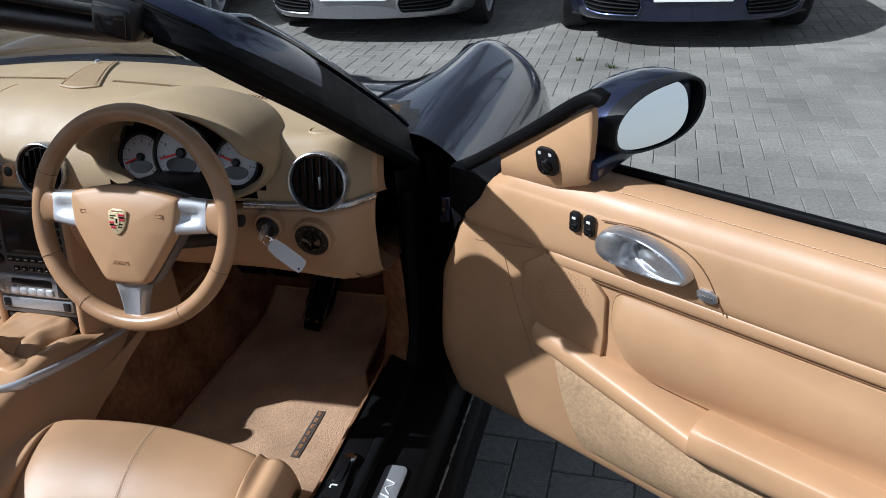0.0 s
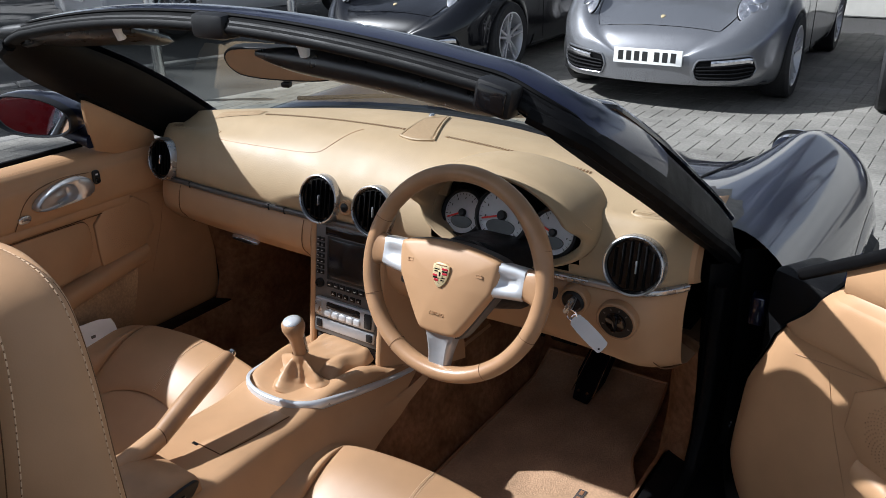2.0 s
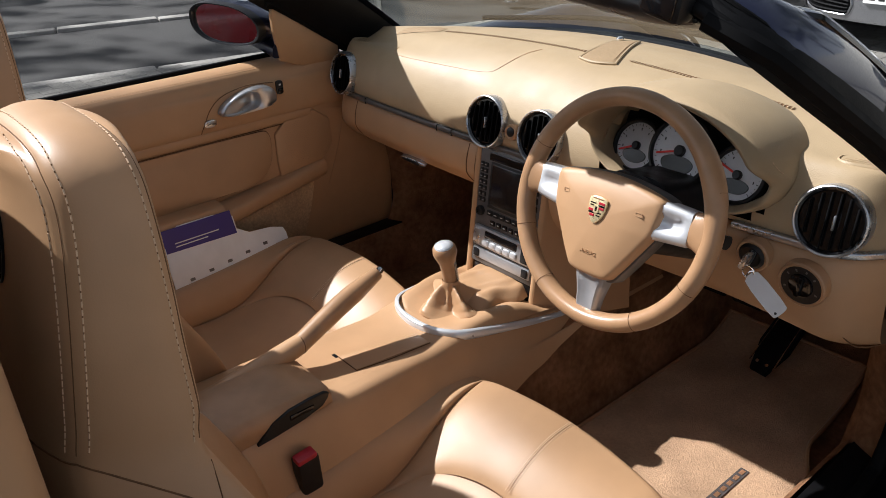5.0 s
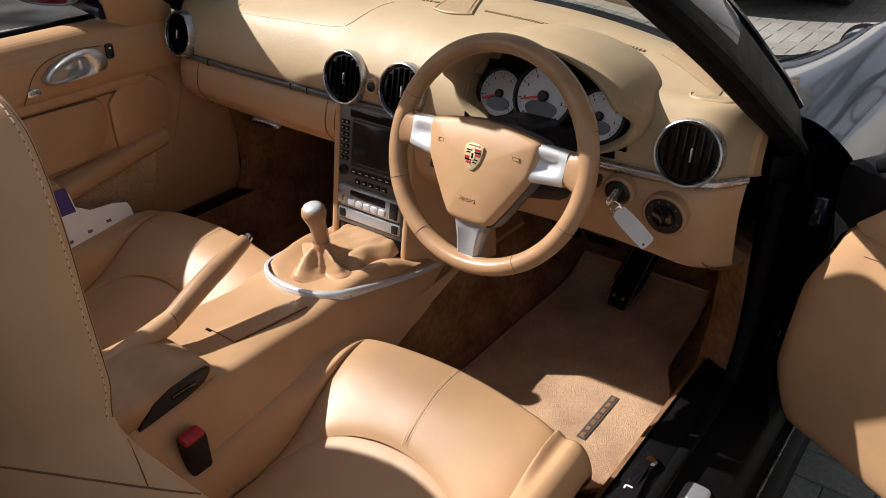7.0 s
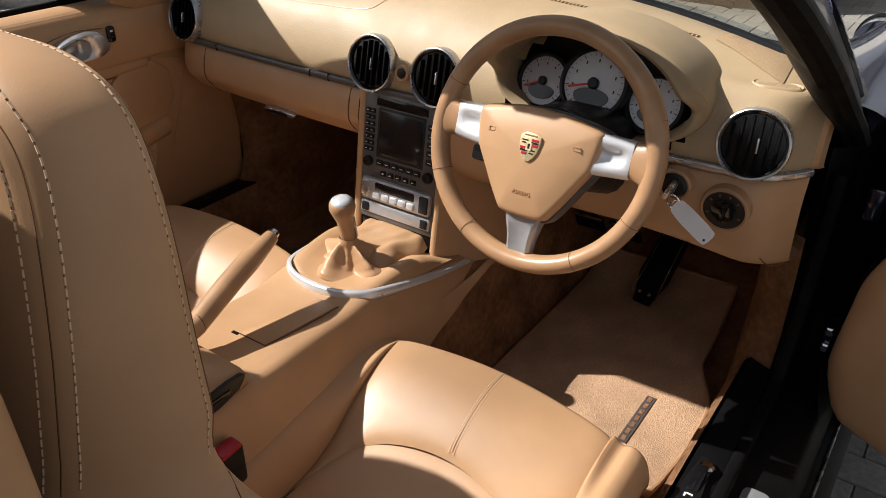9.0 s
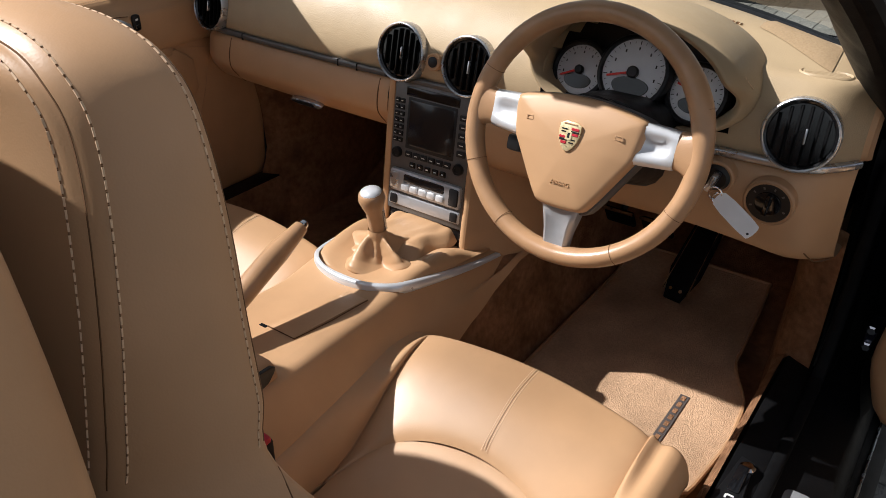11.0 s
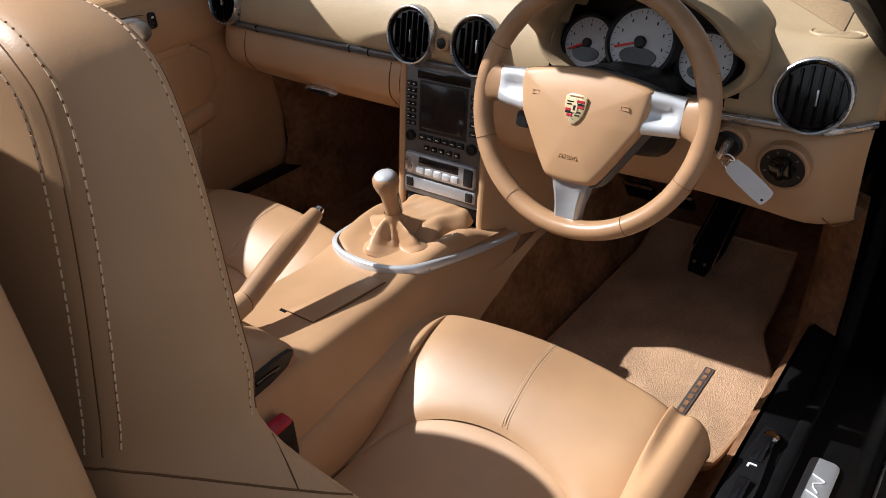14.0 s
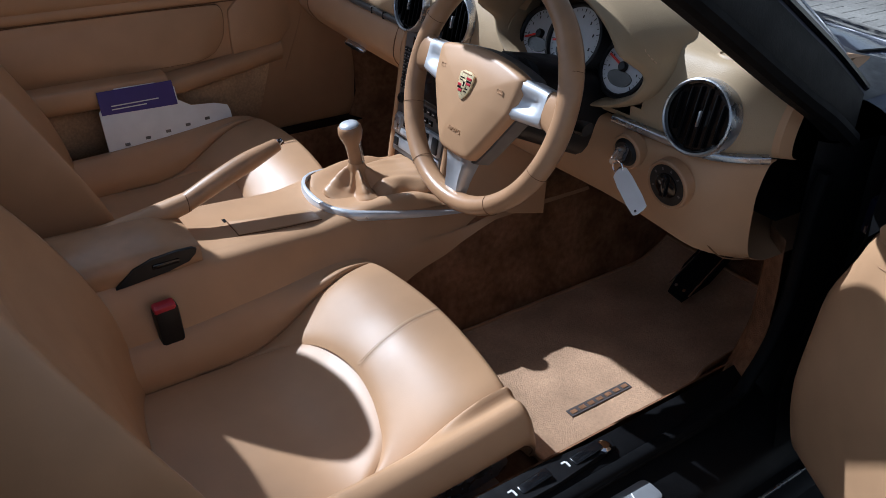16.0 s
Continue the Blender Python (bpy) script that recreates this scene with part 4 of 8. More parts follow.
def build_handbrake():
    h = thing("handbrake", (-0.01, -0.70, 0.56), "tan leather handbrake lever with a chrome button", "handbrake")
    tip, mid, foot = Vector((-0.044, -0.345, 0.653)), Vector((-0.022, -0.535, 0.592)), Vector((-0.032, -0.76, 0.540))
    bm = bmesh.new()
    pts = curve([tip, tip.lerp(mid, 0.5) + Vector((0, 0, 0.004)), mid], 8)
    tube(bm, pts, [0.0125 + 0.005 * min(1, k / 5) + 0.0015 * math.sin(k / 16 * 3.14) for k in range(len(pts))], 16)
    grip = part("grip", bm, "leather_worn", h, "stitched tan leather grip", 60)
    bm = bmesh.new()
    d = (tip - mid).normalized()
    tube(bm, [tip - d * 0.002, tip + d * 0.003, tip + d * 0.011, tip + d * 0.013], [0.0085, 0.009, 0.008, 0.004], 16)
    part("release_button", bm, "chrome", grip)
    bm = bmesh.new()
    pts = curve([mid + d * 0.002, mid.lerp(foot, 0.5) + Vector((0, 0, 0.0)), foot], 8)
    tube(bm, pts, [0.0185 + 0.008 * k / 16 for k in range(len(pts))], 16)
    part("gaiter", bm, "leather", h, "leather gaiter", 60)
    bm = bmesh.new()
    side = Vector((1, 0, 0))
    tube(bm, [mid + Vector((0.0175 * math.cos(a), 0, 0.0175 * math.sin(a))) for a in [k * math.pi / 8 for k in range(17)]], 0.0012, 5)
    part("grip_seam", bm, "seam", grip)
    return h


# ---- seats ----
SEAT_X = 0.363


def pan_z(y):
    t = min(1.0, max(0.0, (y + 0.56) / 0.30))
    return 0.372 + 0.112 * t * t * t * (t * (6 * t - 15) + 10)


def u_seam(x):
    """Front line of the recessed seat pan, x measured from the seat's middle."""
    k = min(1.0, abs(x) / 0.195)
    return -0.412 - 0.055 * k ** 2 - 0.09 * k ** 8


def build_seat():
    s = thing("seat", (SEAT_X, -0.60, 0.22), "tan leather sports seat with a high tapering backrest", "seat", "front seats")
    X = SEAT_X

    def edge_l(y):
        return -0.200 + 0.012 * ((y + 0.28) / 0.5)

    def patch(name, f, nu, nv, depth, parent, mat="leather", label=""):
        """f(u, v) gives a point; its edges are drawn in like upholstery."""
        rows = []
        for i in range(nu + 1):
            row = []
            for j in range(nv + 1):
                u, v = i / nu, j / nv
                e = min(u, 1 - u, v, 1 - v) * 14
                p = Vector(f(u, v))
                p.z -= depth * math.exp(-e * 1.8)
                row.append(p)
            rows.append(row)
        b2 = bmesh.new()
        grid(b2, rows)
        return part(name, b2, mat, parent, label, 80)

    def thigh(u, v):
        x = edge_l(-0.3) + (0.203 - edge_l(-0.3)) * u
        y0 = u_seam(x)
        y = y0 + (-0.268 + 0.014 * math.sin(u * math.pi) - y0) * min(1, v / 0.80)
        z = pan_z(y) + 0.012 * math.sin(u * math.pi) - 0.012 * u
        if v > 0.80:
            t = (v - 0.80) / 0.20
            y += 0.030 * math.sin(t * math.pi / 2)
            z -= 0.125 * t ** 1.6
        return (X + x, y, z)

    def pan(u, v):
        x = -0.188 + 0.378 * u
        y1 = u_seam(x) + 0.005
        y = -0.80 + (y1 + 0.80) * v
        k = abs(2 * u - 1)
        return (X + x, y, pan_z(y) - 0.001 + 0.004 * k - 0.008 * u)
    pad = patch("cushion", thigh, 60, 40, 0.008, s, label="smooth tan leather thigh cushion")
    patch("seat_pan", pan, 50, 44, 0.006, s, label="recessed leather seat pan")
    # double seam down the middle of the cushion
    bm = bmesh.new()
    st = bmesh.new()
    line = [Vector(thigh(0.505, v / 30)) + Vector((0, 0, 0.0006)) for v in range(1, 25)]
    tube(bm, line, 0.0007, 5)
    stitches(st, line, (0, 0, 1), 0.0050, 0.0038, 0.0004, 0.0042, -0.0004)
    stitches(st, line, (0, 0, 1), 0.0050, 0.0038, 0.0004, -0.0042, -0.0004)
    part("middle_seam", bm, "thread", pad)
    tagged(part("cushion_stitching", st, "thread", pad), kind="stuff")
    # side bolsters of the cushion
    for sx in (-1, 1):
        rows = []
        for i in range(49):
            f = (i / 48) ** 1.4
            y = -0.250 - 0.57 * f
            zi = pan_z(y)
            xi = 0.199 - 0.010 * f
            e = math.sqrt(max(0.0, 1 - (1 - min(1.0, f / 0.16)) ** 2))
            e0 = e
            e = 0.82 + 0.18 * e if sx > 0 else e
            wide = 0.014 + (0.062 + (0.012 if sx < 0 else -0.006)) * e
            lowz = 0.365 if sx > 0 else 0.30
            crest = 0.486 - 0.085 * f + 0.045 * f * f - 0.030 * (1 - e) - (0.010 if sx > 0 else 0.0)
            zi = zi - 0.030 * (1 - e)
            if sx > 0:
                # the front end rolls over with the cushion
                t = max(0.0, 1 - i / 14)
                f = (max(0, i - 14) / 34) ** 1.2
                y = -0.268 + 0.030 * math.sin(t * math.pi / 2) - 0.55 * f
                fall = 0.118 * t ** 1.8
                xi = 0.201 - 0.010 * f
                wide = 0.066 * (0.45 + 0.55 * math.sqrt(max(0.0, 1 - (0.94 * t) ** 2)))
                zi = pan_z(min(y, -0.268)) - 0.014 - fall
                crest = 0.467 - 0.085 * f + 0.045 * f * f - fall
                lowz = 0.350 - 0.010 * t
            rise = crest - zi
            foot = 0.35 if sx > 0 else 0.98
            pr = [(xi, zi - 0.012), (xi + 0.003, zi + 0.004 + rise * 0.35), (xi + wide * 0.28, crest - 0.004), (xi + wide * 0.56, crest), (xi + wide * 0.86, crest - 0.016 * min(1, (crest - lowz) / 0.1)), (xi + wide, crest - 0.055 * min(1, (crest - lowz) / 0.1)), (xi + wide * (0.5 + foot / 2), lowz + 0.03 * min(1, (crest - lowz) / 0.1)), (xi + wide * foot, lowz)]
            rows.append([(X + sx * q.x, y, q.z) for q in curve([(a, 0, b) for a, b in pr], 4)])
        b2 = bmesh.new()
        grid(b2, rows, cap=True)
        bol = part("bolster", b2, "leather", s, "rounded leather side bolster", 70)
        b2 = bmesh.new()
        tube(b2, [Vector(r[0]) + Vector((0, 0, 0.010)) for r in rows[:36]], 0.0007, 5)
        part("bolster_seam", b2, "leather_worn", bol)
        b2 = bmesh.new()
        tube(b2, [Vector(r[22]) + Vector((sx * 0.001, 0, 0)) for r in rows[1:]], 0.0010, 5)
        part("side_seam", b2, "seam", bol)
    # base, rails and the silver lever beside the sill
    bm = bmesh.new()
    rbox(bm, (0.42, 0.46, 0.09), Matrix.Translation((X, -0.56, 0.315)), 0.02)
    part("seat_base", bm, "trim", s)
    for sx in (-1, 1):
        bm = bmesh.new()
        rbox(bm, (0.035, 0.56, 0.045), Matrix.Translation((X + sx * 0.215, -0.55, 0.262)), 0.006)
        part("seat_rail", bm, "silver", s, "dull silver seat rail")
    bm = bmesh.new()
    plate(bm, soften([(-0.36, 0.365), (-0.285, 0.372), (-0.272, 0.345), (-0.30, 0.325), (-0.60, 0.305), (-0.60, 0.34)], 1), 0.012, basis((X + 0.225, 0, 0), (0, 1, 0), (0, 0, 1), (1, 0, 0)), 0.003)
    part("seat_side_bracket", bm, "satin", s, "silver side bracket")
    # backrest: a band between two arched seams, with a front and a rear panel
    rear = curve([(0.0, -0.960, 1.1785), (0.030, -0.960, 1.1775), (0.050, -0.960, 1.175), (0.066, -0.960, 1.170), (0.080, -0.961, 1.161), (0.091, -0.961, 1.147), (0.098, -0.963, 1.127), (0.104, -0.968, 1.098),
                  (0.109, -0.975, 1.063), (0.113, -0.983, 1.025), (0.115, -0.995, 0.965), (0.118, -1.003, 0.925), (0.150, -1.010, 0.840), (0.190, -1.010, 0.700), (0.205, -0.985, 0.520), (0.200, -0.94, 0.370)], 6)
    front = curve([(0.0, -0.896, 1.1735), (0.030, -0.896, 1.173), (0.055, -0.896, 1.171), (0.080, -0.896, 1.165), (0.098, -0.897, 1.156), (0.110, -0.898, 1.144), (0.119, -0.899, 1.123), (0.126, -0.900, 1.095),
                   (0.131, -0.901, 1.060), (0.136, -0.903, 1.015), (0.142, -0.904, 0.960), (0.151, -0.907, 0.905), (0.205, -0.855, 0.800), (0.245, -0.775, 0.650), (0.240, -0.720, 0.520), (0.225, -0.690, 0.370)], 6)
    NS = len(rear)
    across = (0.0, 0.02, 0.05, 0.10, 0.2, 0.35, 0.5, 0.65, 0.8, 0.90, 0.95, 0.98, 1.0)

    def mid_out(i):
        a, b = rear[max(0, i - 1)].lerp(front[max(0, i - 1)], 0.5), rear[min(NS - 1, i + 1)].lerp(front[min(NS - 1, i + 1)], 0.5)
        t = (b - a).normalized()
        return Vector((-t.z, 0, t.x)).normalized() if i else Vector((0, 0, 1))

    def band(i, v):
        o = mid_out(i)
        w = (front[i] - rear[i]).length
        amp = 0.008 + 0.001 * max(0.0, o.z) ** 2
        edge = min(v, 1 - v) * w
        return rear[i].lerp(front[i], v) + o * (amp * (1 - abs(2 * v - 1) ** 2.4) + 0.0026 * (1 - math.exp(-edge / 0.004)))

    def at_x(p, side):
        return Vector((X + side * p.x, p.y, p.z))
    order = [(i, -1) for i in range(NS - 1, 0, -1)] + [(i, 1) for i in range(NS)]
    bm = bmesh.new()
    grid(bm, [[at_x(band(i, v), sd) for v in across] for i, sd in order])

    def panel(line, way, crown, i, u):
        """Point on a panel, u from -1 to 1 across it."""
        p = line[i]
        k = min(1.0, i / 14.0)
        c = crown(p.z) * k * (1 - abs(u) ** 2.2) + 0.0026 * (1 - math.exp(-(1 - abs(u)) * p.x / 0.004))
        return Vector((X + p.x * u, p.y + way * c, p.z))
    rear_crown = lambda z: lerp([(0.80, 0.030), (1.0, 0.018), (1.2, 0.017)], z)
    front_crown = lambda z: lerp([(0.37, -0.045), (0.70, -0.050), (0.86, 0.0), (0.95, 0.010), (1.2, 0.010)], z)
    us = [-1, -0.97, -0.93, -0.86] + [-0.75 + 0.15 * q for q in range(11)] + [0.86, 0.93, 0.97, 1]
    grid(bm, [[panel(rear, -1, rear_crown, i, u) for u in us] for i in range(NS)])
    grid(bm, [[panel(front, 1, front_crown, i, u) for u in us] for i in range(NS)])
    bmesh.ops.remove_doubles(bm, verts=bm.verts, dist=0.0004)
    back = part("backrest", bm, "leather", s, "tall leather backrest with built-in headrest", 75)
    sm, st, holes = bmesh.new(), bmesh.new(), bmesh.new()
    lo = int(NS * 0.72)
    arch = [(i, -1) for i in range(lo, 0, -1)] + [(i, 1) for i in range(lo)]
    for line, v_in, way, crown in ((rear, 1, -1, rear_crown), (front, -1, 1, front_crown)):
        tube(sm, [at_x(line[i], sd) + Vector((0, -way * 0.0010, 0)) for i, sd in arch], 0.0011, 6)
        off = 0.0085 if way < 0 else 0.0065
        on_band, on_panel = [], []
        for i, sd in arch:
            w = (front[i] - rear[i]).length
            on_band.append(at_x(band(i, off / w if way < 0 else 1 - off / w), sd))
            u = max(0.0, 1 - off / max(0.012, line[i].x))
            on_panel.append(panel(line, way, crown, i, u * sd) if line[i].x > 0.02 else panel(line, way, crown, i, sd * 0.3) + Vector((0, 0, -off)))
        nb = lambda p: (p.x - X, 0.0, (p.z - 1.06) if p.z > 1.1 else 0.0)
        stitches(holes, on_band, nb, 0.0066, 0.0064, 0.00038, 0, -0.0003)
        stitches(st, on_band, nb, 0.0066, 0.0047, 0.00052, 0, -0.0001)
        if way < 0:
            np2 = lambda p: (p.x - X, -0.05, 0.0)
            stitches(holes, on_panel, np2, 0.0066, 0.0064, 0.00038, 0, -0.0003)
            stitches(st, on_panel, np2, 0.0066, 0.0047, 0.00052, 0, -0.0001)
    # welted seam falling forward across each side, where the headrest meets the shoulders
    at_z = lambda z: min(range(NS), key=lambda q: abs(front[q].z - z))
    ir = min(range(NS), key=lambda q: abs(rear[q].z - 0.934))
    i_f = at_z(0.845)
    for sd in (1, -1):
        ln = []
        for q in range(25):
            v = q / 24
            fi = ir + (i_f - ir) * v
            lo_i, w = int(fi), fi - int(fi)
            ln.append(at_x(band(lo_i, v).lerp(band(min(NS - 1, lo_i + 1), v), w), sd))
        tube(sm, [p - Vector((sd * 0.0004, 0, 0)) for p in ln], 0.0010, 6)
        under = [p + Vector((sd * 0.0012, 0, -0.008)) for p in ln[2:]]
        stitches(st, under, (sd, 0, 0), 0.0066, 0.0047, 0.00052, 0, 0)
        i_n = at_z(0.905)
        tube(sm, [at_x(front[i_n], sd).lerp(ln[19], q / 6) + Vector((sd * 0.0015 * math.sin(q / 6 * math.pi), 0, 0)) for q in range(7)], 0.0006, 5)
    tube(sm, [panel(rear, -1, rear_crown, ir, u) for u in us], 0.0010, 6)
    part("backrest_seam", sm, "seam", back)
    tagged(part("backrest_stitching", st, "thread", back), kind="stuff")
    tagged(part("punched_stitch_line", holes, "seam", back), kind="stuff")
    # oval release recess in the back of the headrest
    up, fwd = Vector((0, 0.20, 1)).normalized(), Vector((0, 1, -0.20)).normalized()
    m = basis((X, -0.9880, 1.092), (1, 0, 0), up, -fwd)
    bm = bmesh.new()
    ov = [(0.015 * math.cos(t), 0.038 * math.sin(t)) for t in [k * math.pi / 16 for k in range(32)]]
    plate(bm, ov, 0.002, m, 0.0006)
    o = part("release_oval", bm, "gloss", back, "oval black release handle recess")
    bm = bmesh.new()
    tube(bm, [m @ Vector((x, y, 0.0020)) for x, y in ov], 0.0014, 6, closed=True)
    part("oval_rim", bm, "plastic", o)
    bm = bmesh.new()
    plate(bm, [(x * 0.5, y * 0.5 - 0.012) for x, y in ov], 0.0032, m, 0.001)
    part("release_lever", bm, "plastic", o)
    # recliner cover and belt buckle side
    bm = bmesh.new()
    rbox(bm, (0.020, 0.13, 0.09), Matrix.Translation((X - 0.235, -0.735, 0.385)) @ Matrix.Rotation(radians(15), 4, "X"), 0.009)
    part("recliner_cover", bm, "plastic", s)
    return s


def build_buckle(x, y, z, name="seat_belt_buckle"):
    b = thing(name, (x, y, z - 0.16), "black seat belt buckle with a red button beside the console", "buckle", "seat belt buckles")
    m = Matrix.Translation((x, y, z)) @ Matrix.Rotation(radians(4), 4, "X") @ Matrix.Rotation(radians(5), 4, "Y")
    bm = bmesh.new()
    rbox(bm, (0.028, 0.040, 0.10), m @ Matrix.Translation((0, 0, -0.048)), 0.006)
    body = part("buckle_body", bm, "plastic", b)
    bm = bmesh.new()
    rbox(bm, (0.022, 0.036, 0.014), m @ Matrix.Translation((0.002, -0.001, 0.0)), 0.004)
    part("red_button", bm, "red", body, "red release button")
    bm = bmesh.new()
    tube(bm, [m @ Vector((0, 0, -0.09)), m @ Vector((0, -0.005, -0.13)), m @ Vector((0.0, -0.01, -0.18))], 0.010, 8, flat=0.4)
    part("buckle_stalk", bm, "rubber", b)
    return b


def build_hoop(x):
    h = thing("rollover_hoop", (x, -1.10, 0.60), "rollover hoop with tan padded front and silver shell behind the seat", "rollover hoop", "rollover hoops")
    legs = [(x - 0.175, -1.075, 0.62), (x - 0.172, -1.078, 0.95), (x - 0.160, -1.079, 1.10), (x - 0.125, -1.080, 1.195), (x - 0.06, -1.080, 1.228), (x, -1.080, 1.233)]
    pts = curve(legs + [(2 * x - p[0], p[1], p[2]) for p in reversed(legs[:-1])], 6)
    bm = bmesh.new()
    sweep(bm, pts, [(a, b) for a, b in soften([(-0.030, -0.034), (0.045, -0.030), (0.045, 0.030), (-0.030, 0.034)], 2)], (0, 1, 0))
    part("padded_front", bm, "leather", h, "smooth tan padded front", 60)
    bm = bmesh.new()
    sweep(bm, [Vector(p) + Vector((0, -0.052, -0.004)) for p in pts], rounded(0.055, 0.058, 0.022, 4), (0, 1, 0))
    part("rear_shell", bm, "silver", h, "silver-grey rear shell", 60)
    bm = bmesh.new()
    ins = [(p[0] * 0.86 + x * 0.14, p[1] - 0.03, 0.62 + (p[2] - 0.62) * 0.90) for p in [tuple(q) for q in pts]]
    rows = [[(q[0], q[1], q[2]) for q in ins], [(q[0], q[1], 0.60) for q in ins]]
    grid(bm, rows)
    part("mesh_insert", bm, "trim", h, "dark insert inside the hoop")
    return h


# ---- windscreen frame ----
def header_at(x):
    return Vector((x, -0.325 + 0.03 * abs(x) ** 2, 1.279 - 0.17 * x * x))


def build_windscreen():
    w = thing("windscreen_frame", (0, 0.1, 0.93), "dark blue windscreen frame with black inner trim and clear glass", "windscreen")
    bm = bmesh.new()
    NX, NV = 24, 10
    rows = []
    for i in range(NX + 1):
        x = -1 + 2 * i / NX
        lo = Vector((0.70 * x, base_y(0.70 * x) + 0.06, top_z(0.70 * x) - 0.045))
        hi = header_at(0.625 * x) + Vector((0, 0.012, 0.012))
        rows.append([lo.lerp(hi, j / NV) + Vector((0, 0, 0.030 * math.sin(math.pi * j / NV))) for j in range(NV + 1)])
    grid(bm, rows)
    g = part("windscreen_glass", bm, "glass", w, "clear curved windscreen", 80)
    if g.data.polygons[0].normal.z > 0:
        g.data.flip_normals()
    g.visible_shadow = False
    end = [(0.600, -0.316, 1.208), (0.640, -0.300, 1.183), (0.664, -0.262, 1.150), (0.680, -0.200, 1.108), (0.690, -0.140, 1.066)]
    rail = curve([Vector((-a, b, c)) for a, b, c in reversed(end)] + [header_at(-0.55 + 1.10 * i / 20) for i in range(21)] + [Vector(p) for p in end], 3)
    bm = bmesh.new()
    sweep(bm, [p + Vector((0, 0.016, 0.008)) for p in rail], soften([(-0.036, -0.010), (-0.030, 0.006), (0.012, 0.013), (0.045, 0.002), (0.045, -0.012), (0.0, -0.014)], 2), (0, 1, 0.0))
    part("header_rail", bm, "paint_blue", w, "glossy dark blue top rail", 60)
    bm = bmesh.new()
    sweep(bm, [p + Vector((0, -0.006, -0.002)) for p in rail], soften([(-0.022, -0.016), (-0.028, -0.004), (-0.010, 0.014), (0.016, 0.010), (0.016, -0.018)], 2), (0, 1, 0.0))
    part("header_trim", bm, "trim", w, "black soft header trim", 60)
    for q in range(3):
        bm = bmesh.new()
        tube(bm, [p + Vector((0, -0.014 - 0.0060 * q, 0.012 - 0.0062 * q)) for p in rail], 0.0030, 6)
        part("header_seal", bm, "rubber", w, "ribbed black rubber seal")
    for sx in (-1, 1):
        low = curve([(sx * 0.722, 0.15, 0.838), (sx * 0.716, 0.09, 0.880), (sx * 0.708, 0.0, 0.934), (sx * 0.690, -0.16, 1.036), (sx * 0.664, -0.285, 1.118), (sx * 0.630, -0.338, 1.165), (sx * 0.585, -0.346, 1.196)], 6)
        n = len(low) - 1

        def glass_at(s, v):
            a = Vector((0.70 * s, base_y(0.70 * s) + 0.06, top_z(0.70 * s) - 0.045))
            b = header_at(0.625 * s) + Vector((0, 0.012, 0.012))
            return a.lerp(b, v) + Vector((0, 0, 0.030 * math.sin(math.pi * v)))
        inner, outer, rim, cover, ridge = [], [], [], [], []
        for i, p in enumerate(low):
            v = min(1.0, i / n)
            s = 0.925
            g = glass_at(sx * s, v) + Vector((0, -0.004, -0.006))
            inward = Vector((-sx * 0.75, -0.55, 0.10)) * (0.020 + 0.014 * math.sin(math.pi * min(1, v)))
            outward = Vector((sx * 0.026, 0.030, 0.030)) * (0.12 + 0.88 * min(1.0, max(0.0, (0.97 - v) / 0.22)))
            lump = 1 + 0.05 * math.sin(9.0 * v + 1.0) + 0.03 * math.sin(21 * v)
            arc = []
            for k in range(11):
                a = k / 10
                arc.append(g.lerp(p, a) + inward * (lump * math.sin(math.pi * min(1.0, a * 1.02)) ** 0.75))
            inner.append(arc + [p + Vector((sx * 0.012, 0.012, 0.0))])
            outer.append([g.lerp(p, 0.62) + outward * 1.0, g.lerp(p, 0.45) + outward * 1.05, g.lerp(p, 0.3) + outward * 0.95, g.lerp(p, 0.12) + outward * 0.6, g + Vector((0, 0.010, 0.010))])
            cover.append([p + Vector((sx * 0.012, 0.012, 0.0)), p + outward * 0.75, g.lerp(p, 0.62) + outward * 1.0])
            rim.append(p + Vector((sx * 0.020, 0.018, 0.006)) * (1.0 if v < 0.8 else 1.0 - 3.5 * (v - 0.8)))
            ridge.append(g.lerp(p, 0.55) + outward * 1.06)
        bm = bmesh.new()
        grid(bm, inner)
        part("pillar_trim", bm, "trim", w, "broad black padded pillar", 60)
        bm = bmesh.new()
        grid(bm, outer)
        part("pillar_outer", bm, "paint_blue", w, "glossy dark blue pillar", 60)
        bm = bmesh.new()
        tube(bm, ridge, 0.006, 6)
        part("pillar_moulding", bm, "gloss", w, "gloss black pillar moulding")
        bm = bmesh.new()
        grid(bm, cover)
        part("pillar_cover", bm, "trim", w, "black outer pillar cover", 60)
        bm = bmesh.new()
        tube(bm, rim, 0.013, 8)
        part("pillar_seal", bm, "rubber", w, "black rubber seal along the pillar")
        # latch socket at the rail's end
        bm = bmesh.new()
        m = Matrix.Translation(header_at(sx * 0.552) + Vector((0, -0.036 if sx > 0 else 0.006, -0.010))) @ Matrix.Rotation(radians(sx * 12), 4, "Y")
        rbox(bm, (0.056, 0.034, 0.044), m, 0.009)
        o = part("latch_socket", bm, "plastic", w, "black roof latch socket")
        bm = bmesh.new()
        rbox(bm, (0.042, 0.006, 0.032), m @ Matrix.Translation((0, -0.0165, 0)), 0.004)
        part("socket_mouth", bm, "gloss", o)
    bm = bmesh.new()
    rbox(bm, (0.075, 0.050, 0.040), Matrix.Translation(header_at(0.035) + Vector((0, -0.012, -0.006))), 0.010)
    part("centre_latch", bm, "plastic", w, "black centre latch housing")
    # lower scuttle and wiper
    bm = bmesh.new()
    rows = []
